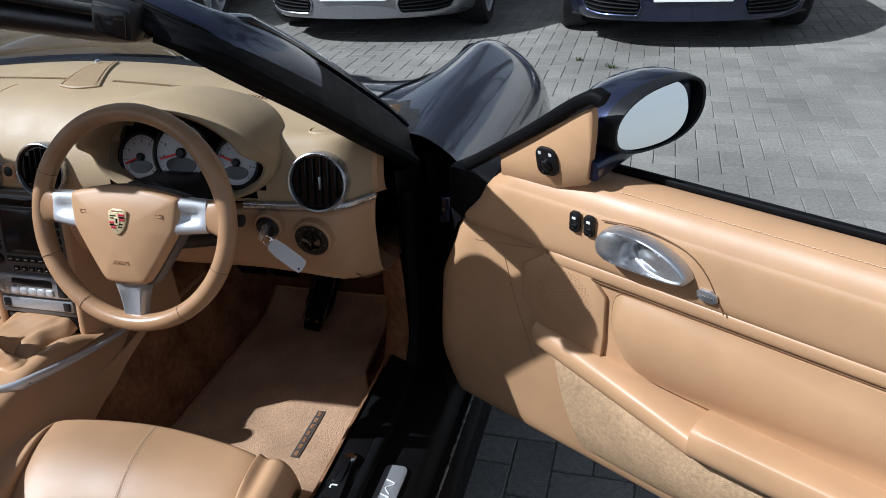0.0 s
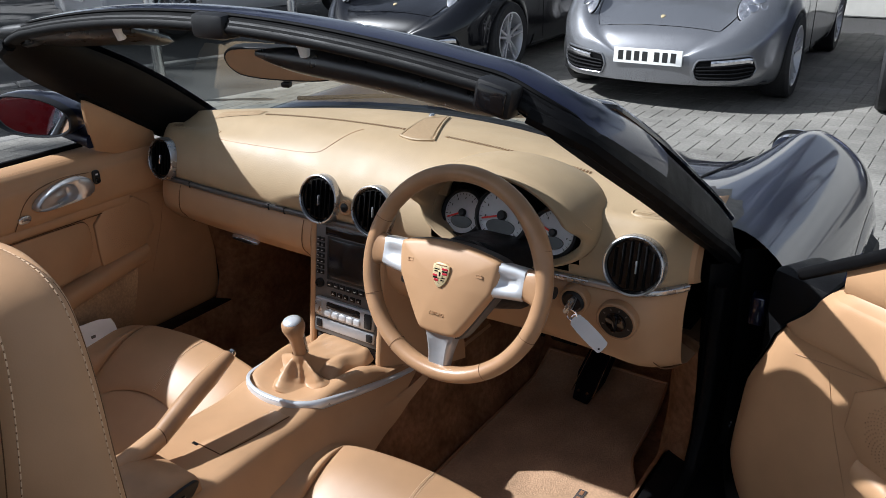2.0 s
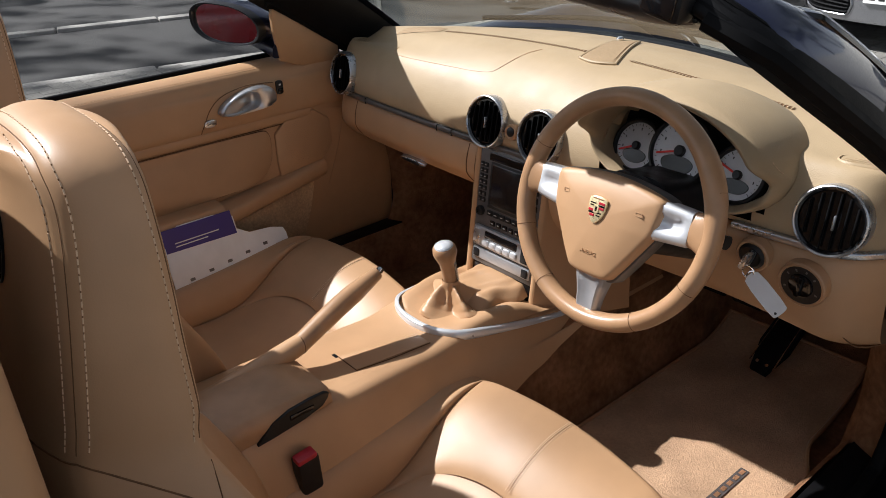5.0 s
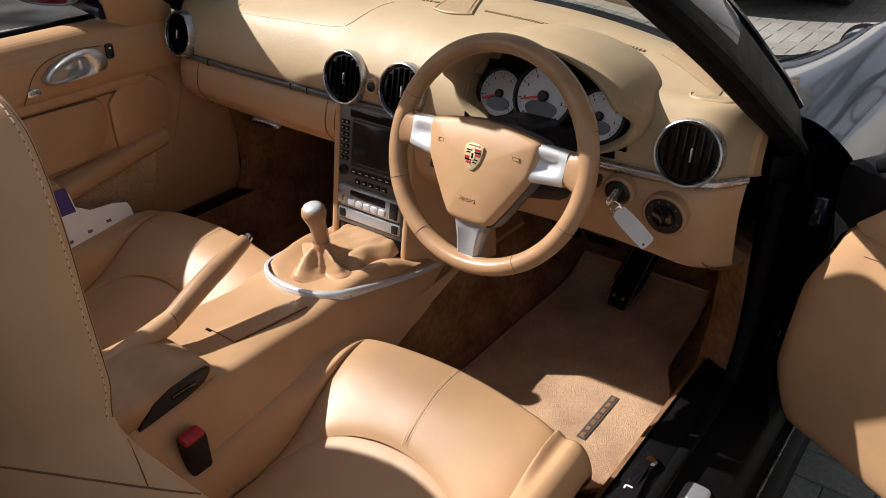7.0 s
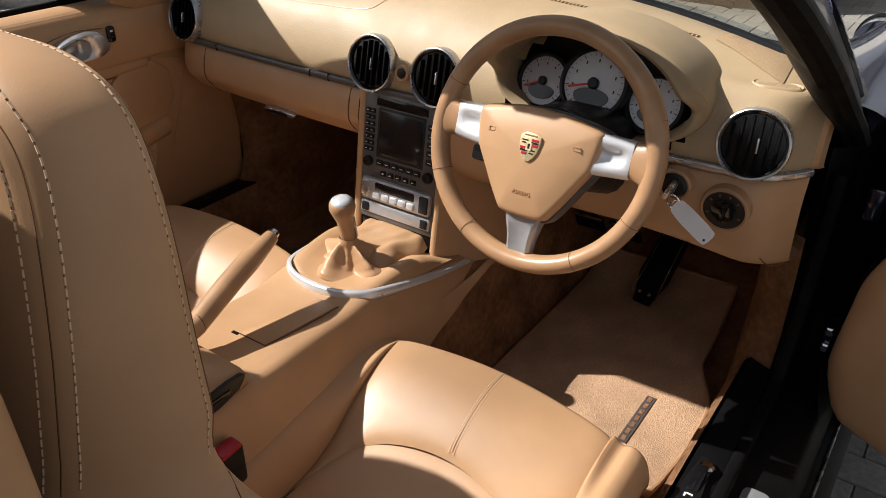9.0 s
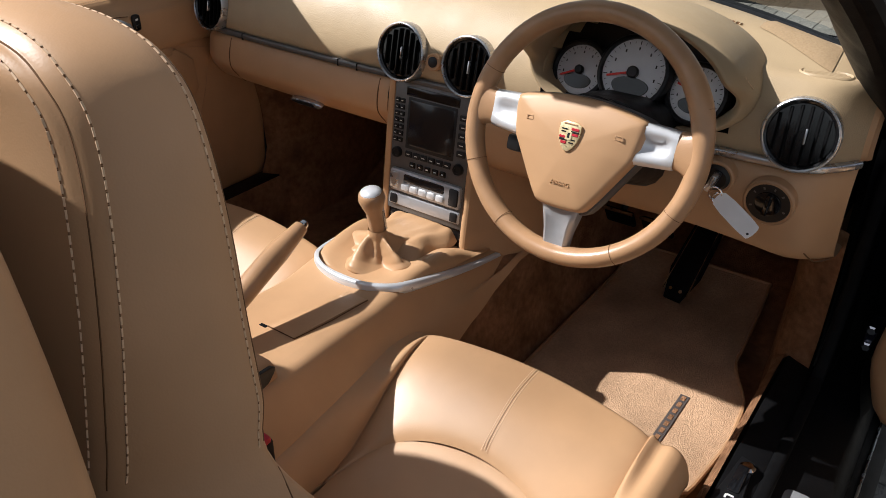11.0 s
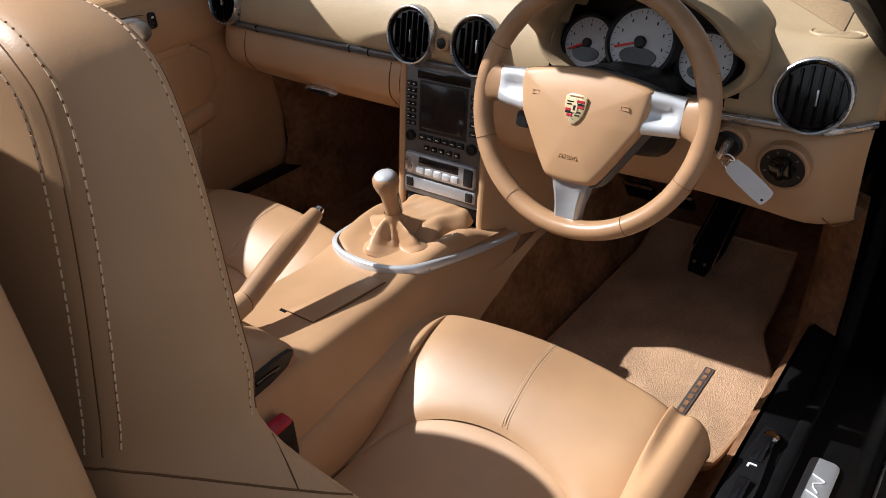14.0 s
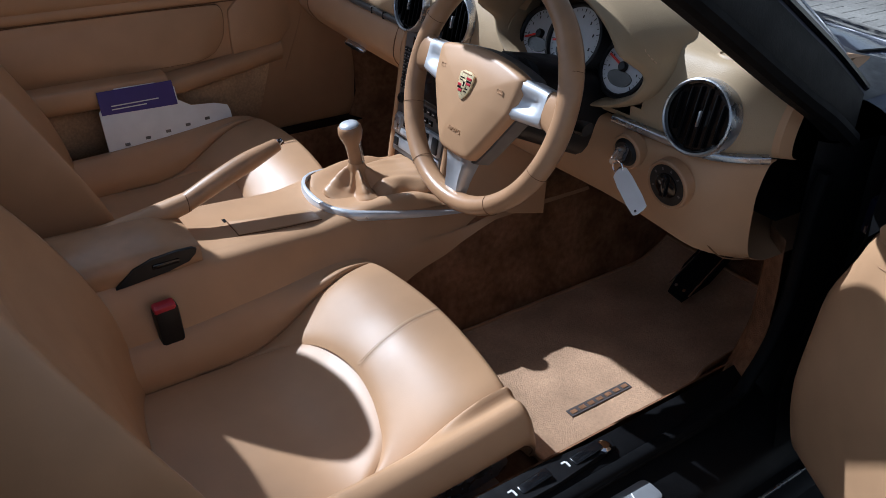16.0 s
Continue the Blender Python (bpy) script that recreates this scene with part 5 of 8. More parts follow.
    for i in range(33):
        x = -0.72 + 1.44 * i / 32
        y = base_y(x) + 0.012
        z = top_z(x) - 0.034
        rows.append([(x, y, z + 0.006), (x, y + 0.03, z + 0.010), (x, y + 0.05, z - 0.004), (x, y + 0.12, z - 0.03), (x, 0.47, lerp(section(0.47)[:30], abs(x)) - 0.006)])
    grid(bm, rows)
    part("scuttle_panel", bm, "plastic", w, "black scuttle panel below the glass")
    bm = bmesh.new()
    tube(bm, curve([(-0.45, base_y(-0.45) + 0.03, top_z(-0.45) + 0.0), (-0.1, base_y(-0.1) + 0.045, top_z(-0.1) + 0.004), (0.30, base_y(0.3) + 0.05, top_z(0.3) + 0.004)], 10), 0.006, 8)
    tube(bm, [(0.05, base_y(0.05) + 0.05, top_z(0) + 0.012), (0.45, base_y(0.45) + 0.10, top_z(0.4) - 0.01)], 0.007, 8)
    part("wiper", bm, "rubber", w, "black wiper resting at the glass foot")
    return w


def build_visor(x0, x1, clip_x, tip):
    v = thing("sun_visor", ((x0 + x1) / 2, -0.30, 1.19), "slim black sun visor folded under the windscreen rail", "sun visor", "sun visors")
    bm = bmesh.new()
    rows = []
    n = 30
    for i in range(n + 1):
        f = i / n
        x = x0 + (x1 - x0) * f
        h = header_at(x)
        wd = 0.138 * (1 - abs(2 * f - 1) ** 9) + 0.012
        th = (0.017 if x0 > 0 else 0.012) * (1 - abs(2 * f - 1) ** 5) + 0.004
        c = h + (Vector((0, 0.020, -0.050 + 0.008 * f)) if x0 > 0 else Vector((0, -0.034 + 0.054 * f, 0.010 - 0.036 * f)))
        a = Vector((0, 0.955, -0.296))
        b = Vector((0, 0.296, 0.955))
        rows.append([c + a * (u * wd) + b * (t * th) for u, t in ((-0.06, 0.0), (-0.02, 0.8), (0.12, 1.1), (0.5, 0.9), (0.9, 0.6), (1.0, 0.0), (0.9, -0.6), (0.5, -0.9), (0.12, -1.1), (-0.02, -0.8))])
    grid(bm, rows, close_v=True, cap=True)
    blade = part("visor_blade", bm, "visor", v, "black grained visor blade", 60)
    bm = bmesh.new()
    h = header_at(clip_x)
    tube(bm, [h + Vector((0, 0.006, -0.006)), h + Vector((0, 0.016, -0.040))], [0.010, 0.0085], 10)
    part("visor_clip", bm, "plate", v, "pale grey pivot clip")
    return v


def build_mirror_inside():
    r = thing("rear_view_mirror", (0.03, -0.20, 1.14), "interior rear-view mirror in a black shell below the rail", "mirror")
    n = Vector((0.20, -0.96, -0.16)).normalized()
    u = Vector((0.96, 0.20, 0.0)).normalized()
    m = basis((0.042, -0.215, 1.192), u, n.cross(u), n)
    outline = soften([(-0.122, 0.016), (-0.09, 0.030), (0.09, 0.026), (0.122, 0.010), (0.112, -0.020), (0.06, -0.030), (-0.08, -0.030), (-0.116, -0.012)], 2)
    bm = bmesh.new()
    plate(bm, outline, 0.022, m @ Matrix.Translation((0, 0, -0.022)), 0.004)
    shell = part("mirror_shell", bm, "plastic", r)
    bm = bmesh.new()
    plate(bm, [(x * 0.95, y * 0.88) for x, y in outline], 0.0012, m, 0)
    part("mirror_glass", bm, "mirror", shell)
    bm = bmesh.new()
    rbox(bm, (0.018, 0.010, 0.012), m @ Matrix.Translation((0.0, -0.037, -0.004)), 0.003)
    part("dip_tab", bm, "plastic", shell)
    bm = bmesh.new()
    tube(bm, [m @ Vector((0, 0.0, -0.02)), (0.02, -0.17, 1.20), (0.0, -0.17, 1.225)], 0.012, 10)
    part("mirror_stem", bm, "plastic", r)
    return r


# ---- doors, built as closed; sx is the side ----
HINGE = Vector((0.80, 0.30, 0.40))


def front_edge(z):
    return lerp([(0.30, 0.17), (0.36, 0.205), (0.45, 0.225), (0.62, 0.205), (0.75, 0.155), (0.84, 0.080), (0.90, 0.040), (1.0, -0.03)], z)


def build_door(sx):
    label = ("open driver's door trimmed in tan leather with silver handle" if sx > 0 else "closed passenger door trimmed in tan leather with a silver handle")
    d = thing("door_1" if sx > 0 else "door_2", (sx * HINGE.x, HINGE.y, HINGE.z), label, "car door", "car doors", "structure")

    def Pm(o, n=(-1, 0, 0)):
        """Local frame on the inner face: x runs back to front, y up, z towards the cabin."""
        m = basis((0, 0, 0), (0, 1, 0), (0, 0, 1), (-sx, 0, 0))
        m.translation = Vector((sx * o[0], o[1], o[2]))
        return m
    # outer shell
    bm = bmesh.new()
    rows = []
    for i in range(25):
        y = 0.11 - 1.08 * i / 24
        zt = 0.905 - 0.012 * i / 24
        out = [(0.775, 0.33), (0.845, 0.335), (0.878, 0.42), (0.892, 0.55), (0.885, 0.68), (0.868, 0.78), (0.84, 0.85), (0.805, zt), (0.785, zt - 0.006), (0.775, zt - 0.04)]
        rows.append([(sx * x, y - (0.0 if i else 0.02), z) for x, z in out])
    grid(bm, rows, close_v=True, cap=True)
    part("door_shell", bm, "paint_blue", d, "glossy midnight blue outer shell", 50)
    bm = bmesh.new()
    rbox(bm, (0.12, 0.13, 0.50), Matrix.Translation((sx * 0.805, 0.145, 0.60)), 0.02)
    part("door_end", bm, "trim", d, "black front end of the door")
    bm = bmesh.new()
    rows = []
    for i in range(13):
        z = 0.34 + 0.55 * i / 12
        fy = front_edge(z) + 0.012
        rows.append([(sx * 0.80, fy + 0.02, z), (sx * 0.735, fy, z), (sx * 0.715, fy - 0.012, z)])
    grid(bm, rows)
    part("door_edge_seal", bm, "rubber", d, "black rubber door seal", 60)
    # leather skin
    YB = -0.955

    def skin(name, prof, mat, ny=40, y_front=None, y_back=YB, label2="", yf=None):
        rows = []
        for x, z in prof:
            f0 = y_front if y_front is not None else front_edge(z)
            b0 = yf(z) if yf else y_back
            rows.append([(sx * (x + (0.018 * max(0, 1 - (f0 - (f0 + (b0 - f0) * j / ny)) / 0.03) ** 2)), f0 + (b0 - f0) * j / ny, z) for j in range(ny + 1)])
        b2 = bmesh.new()
        grid(b2, rows)
        return part(name, b2, mat, d, label2, 60)
    skin("belt_roll", soften([(0.782, 0.885), (0.780, 0.908), (0.745, 0.910), (0.717, 0.900), (0.703, 0.884), (0.6955, 0.864)], 2, False), "leather", label2="padded leather belt roll")
    upper = skin("upper_panel", soften([(0.6965, 0.870), (0.6925, 0.862), (0.690, 0.84), (0.690, 0.80), (0.6925, 0.786), (0.6965, 0.779)], 2, False), "leather", label2="smooth tan upper panel")
    skin("middle_band", soften([(0.6985, 0.781), (0.6945, 0.777), (0.6935, 0.768), (0.6950, 0.760), (0.6985, 0.756)], 2, False), "leather", y_front=-0.05)
    skin("door_card", soften([(0.708, 0.80), (0.704, 0.74), (0.704, 0.62), (0.71, 0.50), (0.722, 0.38), (0.74, 0.345), (0.78, 0.34)], 2, False), "leather", label2="plain tan door card")
    # pocket lid
    bm = bmesh.new()
    out = soften([(-0.195, 0.745), (-0.225, 0.752), (YB, 0.752), (YB, 0.612), (-0.30, 0.612), (-0.232, 0.622), (-0.200, 0.66), (-0.192, 0.70)], 3)
    plate(bm, [(y, z) for y, z in out], 0.0115, Pm((0.706, 0, 0)), 0.004, 3)
    lid = part("pocket_lid", bm, "leather", d, "rounded leather pocket lid", 60)
    bm = bmesh.new()
    gap = [q for q in out if q[0] > YB + 0.01]
    k0 = max(range(len(gap)), key=lambda k: (Vector(gap[k]) - Vector(gap[k - 1])).length)
    gap = gap[k0:] + gap[:k0]
    tube(bm, [(sx * 0.6985, y, z) for y, z in gap], 0.0016, 6)
    part("lid_gap", bm, "seam", lid)
    # speaker panel with fine holes
    bm = bmesh.new()
    out = soften([(-0.02, 0.772), (-0.178, 0.768), (-0.180, 0.62), (-0.165, 0.608), (-0.01, 0.64)], 1)
    plate(bm, [(y, z) for y, z in out], 0.010, Pm((0.706, 0, 0)), 0.003, 2)
    sp = part("speaker_panel", bm, "leather", d, "leather speaker panel with fine perforation", 60)
    bm = bmesh.new()
    for k in range(300):
        rr, a = 0.056 * math.sqrt((k + 0.5) / 300), k * 2.39996
        rbox(bm, (0.0018, 0.0018, 0.0008), Pm((0.6957, -0.10 + rr * math.cos(a), 0.70 + rr * math.sin(a))), 0)
    tagged(part("speaker_holes", bm, "leather_worn", sp), kind="stuff")
    # arm ledge and rest
    bm = bmesh.new()
    rows = []
    for i in range(31):
        f = i / 30
        y = -0.045 - 0.325 * f
        t = 0.632 - 0.040 * f
        w = 0.012 + 0.045 * f
        rows.append([(sx * x, y, z) for x, z in soften([(0.71, t + 0.004), (0.704 - w, t + 0.002), (0.695 - w, t - 0.014), (0.700 - w, t - 0.044), (0.72, t - 0.050)], 2, False)])
    grid(bm, rows, cap=True)
    part("arm_ledge", bm, "leather", d, "sloping leather ledge", 60)
    bm = bmesh.new()
    rows = []
    for i in range(31):
        f = i / 30
        y = -0.368 + (YB + 0.368) * f
        e = 1 - math.exp(-f * 40)
        rows.append([(sx * x, y, z) for x, z in soften([(0.71, 0.612), (0.660 - 0.020 * e, 0.616), (0.634, 0.606), (0.632, 0.566), (0.660, 0.550), (0.72, 0.548)], 2, False)])
    grid(bm, rows, cap=True)
    part("armrest", bm, "leather", d, "padded leather armrest lid", 60)
    # carpeted lower pocket
    bm = bmesh.new()
    rows = []
    for i in range(25):
        f = i / 24
        y = -0.075 + (YB + 0.075) * f
        lo = 0.40 + 0.02 * f
        hi = 0.592 - 0.040 * min(1, f * 2.9)
        dd = 0.020 * min(1.0, f * 6)
        rows.append([(sx * x, y - 0.06 * (1 - f) * (hi - z) / (hi - lo), z) for x, z in soften([(0.712, hi), (0.700 - dd, hi - 0.01), (0.694 - dd, (hi + lo) / 2), (0.706 - dd * 0.5, lo + 0.01), (0.74, lo - 0.04)], 2, False)])
    grid(bm, rows, cap=True)
    part("carpet_pocket", bm, "carpet_pale", d, "pale tan carpeted pocket", 60)
    # creases: dark tubes along the panel folds stand in for their shade
    bm = bmesh.new()
    for ln in ([(0.703, front_edge(0.778) - 0.02, 0.780), (0.6975, -0.05, 0.7805), (0.6975, YB, 0.7805)], [(0.6975, -0.06, 0.7545), (0.6975, YB, 0.7545)]):
        tube(bm, [(sx * a, b, c) for a, b, c in ln], 0.0012, 6)
    swoop = soften([(-0.17, 0.866), (-0.20, 0.870), (-0.25, 0.874), (-0.33, 0.855), (-0.372, 0.782)], 3, False)
    tube(bm, [(sx * 0.6897, y, z) for y, z in swoop], 0.0010, 6)
    part("panel_crease", bm, "seam", d)
    bm = bmesh.new()
    tube(bm, [(sx * 0.7035, y, z) for y, z in ((0.035, 0.745), (0.01, 0.66), (-0.035, 0.55))], 0.0006, 6)
    tube(bm, [(sx * 0.7035, y, z) for y, z in ((0.10, 0.744), (0.03, 0.757), (-0.03, 0.768))], 0.0006, 6)
    part("card_crease", bm, "leather_worn", d)
    st = bmesh.new()
    stitches(st, [(sx * 0.7215, y / 100, 0.9025) for y in range(-18, -95, -2)], (-sx, 0, 0.9), 0.007, 0.0045, 0.0004, 0, 0.0002)
    tagged(part("belt_stitching", st, "thread", d), kind="stuff")
    # pull handle
    hm = Pm((0.6895, -0.252, 0.838))
    out = soften([(-0.078, -0.024), (-0.058, 0.008), (-0.012, 0.032), (0.036, 0.040), (0.066, 0.034), (0.078, 0.010), (0.074, -0.022), (0.030, -0.032), (-0.048, -0.035)], 2)
    bm = bmesh.new()
    cup = soften([(-0.070, -0.022), (-0.052, 0.004), (-0.014, 0.025), (0.012, 0.031), (0.030, 0.022), (0.034, -0.008), (0.022, -0.024), (-0.040, -0.029)], 2)

    def ring(line, f, cx, cy, z):
        """A line drawn in towards (cx, cy); below the rim the cup is deep in front and runs out to the rear."""
        pts = []
        for x, y in line:
            k = min(1.0, max(0.0, (x + 0.062) / 0.085))
            d = z + 0.007 * max(0.0, x / 0.07) if z > 0.0195 else 0.0215 - (0.0215 - z) * (0.12 + 0.88 * k * k)
            pts.append(hm @ Vector((cx + (x - cx) * f, cy + (y - cy) * f, d)))
        return pts

    def polar(line, n=40):
        res = []
        for q in range(n):
            a = 2 * math.pi * q / n
            dx, dy = math.cos(a), math.sin(a)
            for (x0, y0), (x1, y1) in zip(line, line[1:] + line[:1]):
                x0, y0, x1, y1 = x0 + 0.012, y0, x1 + 0.012, y1
                den = dx * (y1 - y0) - dy * (x1 - x0)
                if abs(den) < 1e-12:
                    continue
                t, k = (x0 * (y1 - y0) - y0 * (x1 - x0)) / den, (x0 * dy - y0 * dx) / den
                if t > 0 and -1e-6 <= k <= 1 + 1e-6:
                    res.append((dx * t - 0.012, dy * t))
                    break
        return res
    cup, out = [(x, y * 0.80) for x, y in polar(cup)], [(x, y * 0.80) for x, y in polar(out)]
    edge = [hm @ Vector((x, y, 0)) for x, y in out]
    wall = [hm @ Vector((x, y, 0.012)) for x, y in out]
    grid(bm, [edge, wall, ring(out, 0.975, 0, 0, 0.0196), ring(out, 0.93, 0, 0, 0.0225), ring(cup, 1.03, 0.0, 0, 0.0228), ring(cup, 0.98, 0.0, 0, 0.0200),
              ring(cup, 0.90, 0.004, 0, 0.009), ring(cup, 0.74, 0.008, 0, 0.003), ring(cup, 0.45, 0.012, 0, 0.0014), ring(cup, 0.15, 0.014, 0, 0.001)], close_v=True, cap=True)
    part("door_handle", bm, "handle", d, "satin silver pull handle with a scooped cup", 60)
    # window switches
    for k in range(2 if sx > 0 else 1):
        m = Pm((0.690, -0.150 + 0.026 * k + (0.0 if sx > 0 else -0.004), 0.851))
        bm = bmesh.new()
        plate(bm, rounded(0.018, 0.034, 0.006), 0.006, m, 0.002)
        sw = part("window_switch", bm, "plastic", d, "small black window switch")
        bm = bmesh.new()
        rbox(bm, (0.013, 0.011, 0.006), m @ Matrix.Translation((0, -0.008, 0.006)), 0.002)
        part("switch_key", bm, "gloss", sw)
        bm = bmesh.new()
        rbox(bm, (0.006, 0.004, 0.0008), m @ Matrix.Translation((0, 0.007, 0.0062)), 0)
        part("switch_mark", bm, "print_white", sw)
    bm = bmesh.new()
    m = Pm((0.690, -0.347, 0.803))
    plate(bm, soften([(-0.016, -0.009), (0.014, -0.009), (0.017, 0.009), (-0.013, 0.009)], 1), 0.005, m, 0.0015)
    lk = part("lock_plate", bm, "satin", d, "small silver lock plate")
    bm = bmesh.new()
    for a in (-0.007, -0.001, 0.005):
        rbox(bm, (0.004, 0.003, 0.0007), m @ Matrix.Translation((a, -0.001, 0.0052)), 0)
    part("lock_mark", bm, "grey", lk)
    # belt seals
    bm = bmesh.new()
    sweep(bm, [(sx * 0.782, y, 0.911) for y in (-0.12, -0.4, -0.7, YB)], rounded(0.014, 0.012, 0.004, 3), (1, 0, 0))
    part("window_seal", bm, "rubber", d, "black window seal")
    # sail panel
    bm = bmesh.new()
    ms = basis((sx * 0.712, 0, 0), (0, 1, 0), (sx * -0.22, 0, 1), (-sx, 0, -0.22))
    ms.translation = Vector((sx * (0.712 + 0.20), 0, 0))
    plate(bm, soften([(0.095, 0.882), (-0.128, 0.890), (-0.150, 0.975), (-0.160, 1.040), (-0.146, 1.040)], 1), 0.012, ms, 0.004)
    sl = part("sail_panel", bm, "leather", d, "triangular tan sail panel", 50)
    bm = bmesh.new()
    edge = [Vector((sx * (0.712 + 0.20 - 0.22 * z - 0.004), y, z)) for y, z in soften([(0.115, 0.880), (-0.03, 0.972), (-0.155, 1.060), (-0.172, 1.052)], 2, False)]
    sweep(bm, edge, rounded(0.020, 0.030, 0.007, 3), (0, 0.4, 1))
    part("sail_seal", bm, "rubber", sl, "black seal along the sail")
    if sx > 0:
        bm = bmesh.new()
        mk = ms @ Matrix.Translation((-0.066, 0.937, 0.0115))
        plate(bm, rounded(0.040, 0.048, 0.015), 0.006, mk, 0.003)
        k0 = part("mirror_control", bm, "plastic", sl, "black mirror adjuster")
        bm = bmesh.new()
        lathe(bm, [(0.012, 0.004), (0.012, 0.013), (0.009, 0.015), (0, 0.015)], mk @ Matrix.Translation((0, -0.006, 0)), 20)
        part("adjuster_knob", bm, "gloss", k0)
        bm = bmesh.new()
        for a, b in ((-0.010, 0.015), (0.010, 0.015)):
            rbox(bm, (0.005, 0.005, 0.0008), mk @ Matrix.Translation((a, b, 0.0062)), 0)
        part("adjuster_mark", bm, "print_white", k0)
    # door mirror
    c = Vector((sx * 0.812, -0.148 if sx > 0 else -0.185, 1.000))
    bm = bmesh.new()
    rows = []
    shape = [((0.096 if sx > 0 else 0.106) * math.copysign(abs(math.cos(t)) ** 0.8, math.cos(t)), (0.050 + 0.005 * math.cos(t)) * math.copysign(abs(math.sin(t)) ** 0.85, math.sin(t)) + 0.012 * math.cos(t)) for t in [k * math.pi / 20 for k in range(40)]]
    turn = radians(14 if sx > 0 else 26)
    back = Vector((sx * math.sin(turn), math.cos(turn), 0))
    right = Vector((sx * math.cos(turn), -math.sin(turn), 0))
    for dpt, s in ((-0.022, 0.93), (-0.026, 0.97), (-0.018, 1.0), (0.01, 1.0), (0.035, 0.95), (0.062, 0.80), (0.080, 0.55), (0.088, 0.2)):
        rows.append([c + right * (x * s) + Vector((0, 0, z * s)) + back * dpt for x, z in shape])
    grid(bm, rows, close_v=True, cap=True)
    mir = part("door_mirror", bm, "paint_blue", d, "oval midnight blue door mirror", 60)
    bm = bmesh.new()
    grid(bm, [[c + right * (x * s) + Vector((0, 0, z * s)) - back * q for x, z in shape] for s, q in ((0.99, 0.020), (0.975, 0.040), (0.95, 0.046), (0.90, 0.045), (0.875, 0.030))], close_v=True)
    part("mirror_rim", bm, "plastic", mir)
    bm = bmesh.new()
    gn = (-back + Vector((-sx * (0.10 if sx > 0 else 0.03), 0, 0.26 if sx > 0 else 0.05))).normalized()
    gu = Vector((0, 0, 1)).cross(gn).normalized()
    gv = gn.cross(gu)
    gu = gu if gu.x * sx > 0 else -gu
    bm.faces.new([bm.verts.new(c - back * 0.0335 + gu * (x * (0.78 if sx > 0 else 0.87) - (0.012 if sx > 0 else 0.0)) + gv * (z * 0.87)) for x, z in shape])
    part("mirror_glass", bm, "mirror", mir, "", 80)
    bm = bmesh.new()
    sweep(bm, [(sx * 0.70, -0.130, 0.935), (sx * 0.745, -0.135, 0.945), (sx * 0.80, -0.14, 0.955)], rounded(0.05, 0.035, 0.012, 3), (0, 1, 0))
    part("mirror_stalk", bm, "paint_blue", mir)
    if sx > 0:
        d.location = (0.758, 0.227, 0.410)
        d.rotation_euler = (0, 0, radians(60.4))
    return d


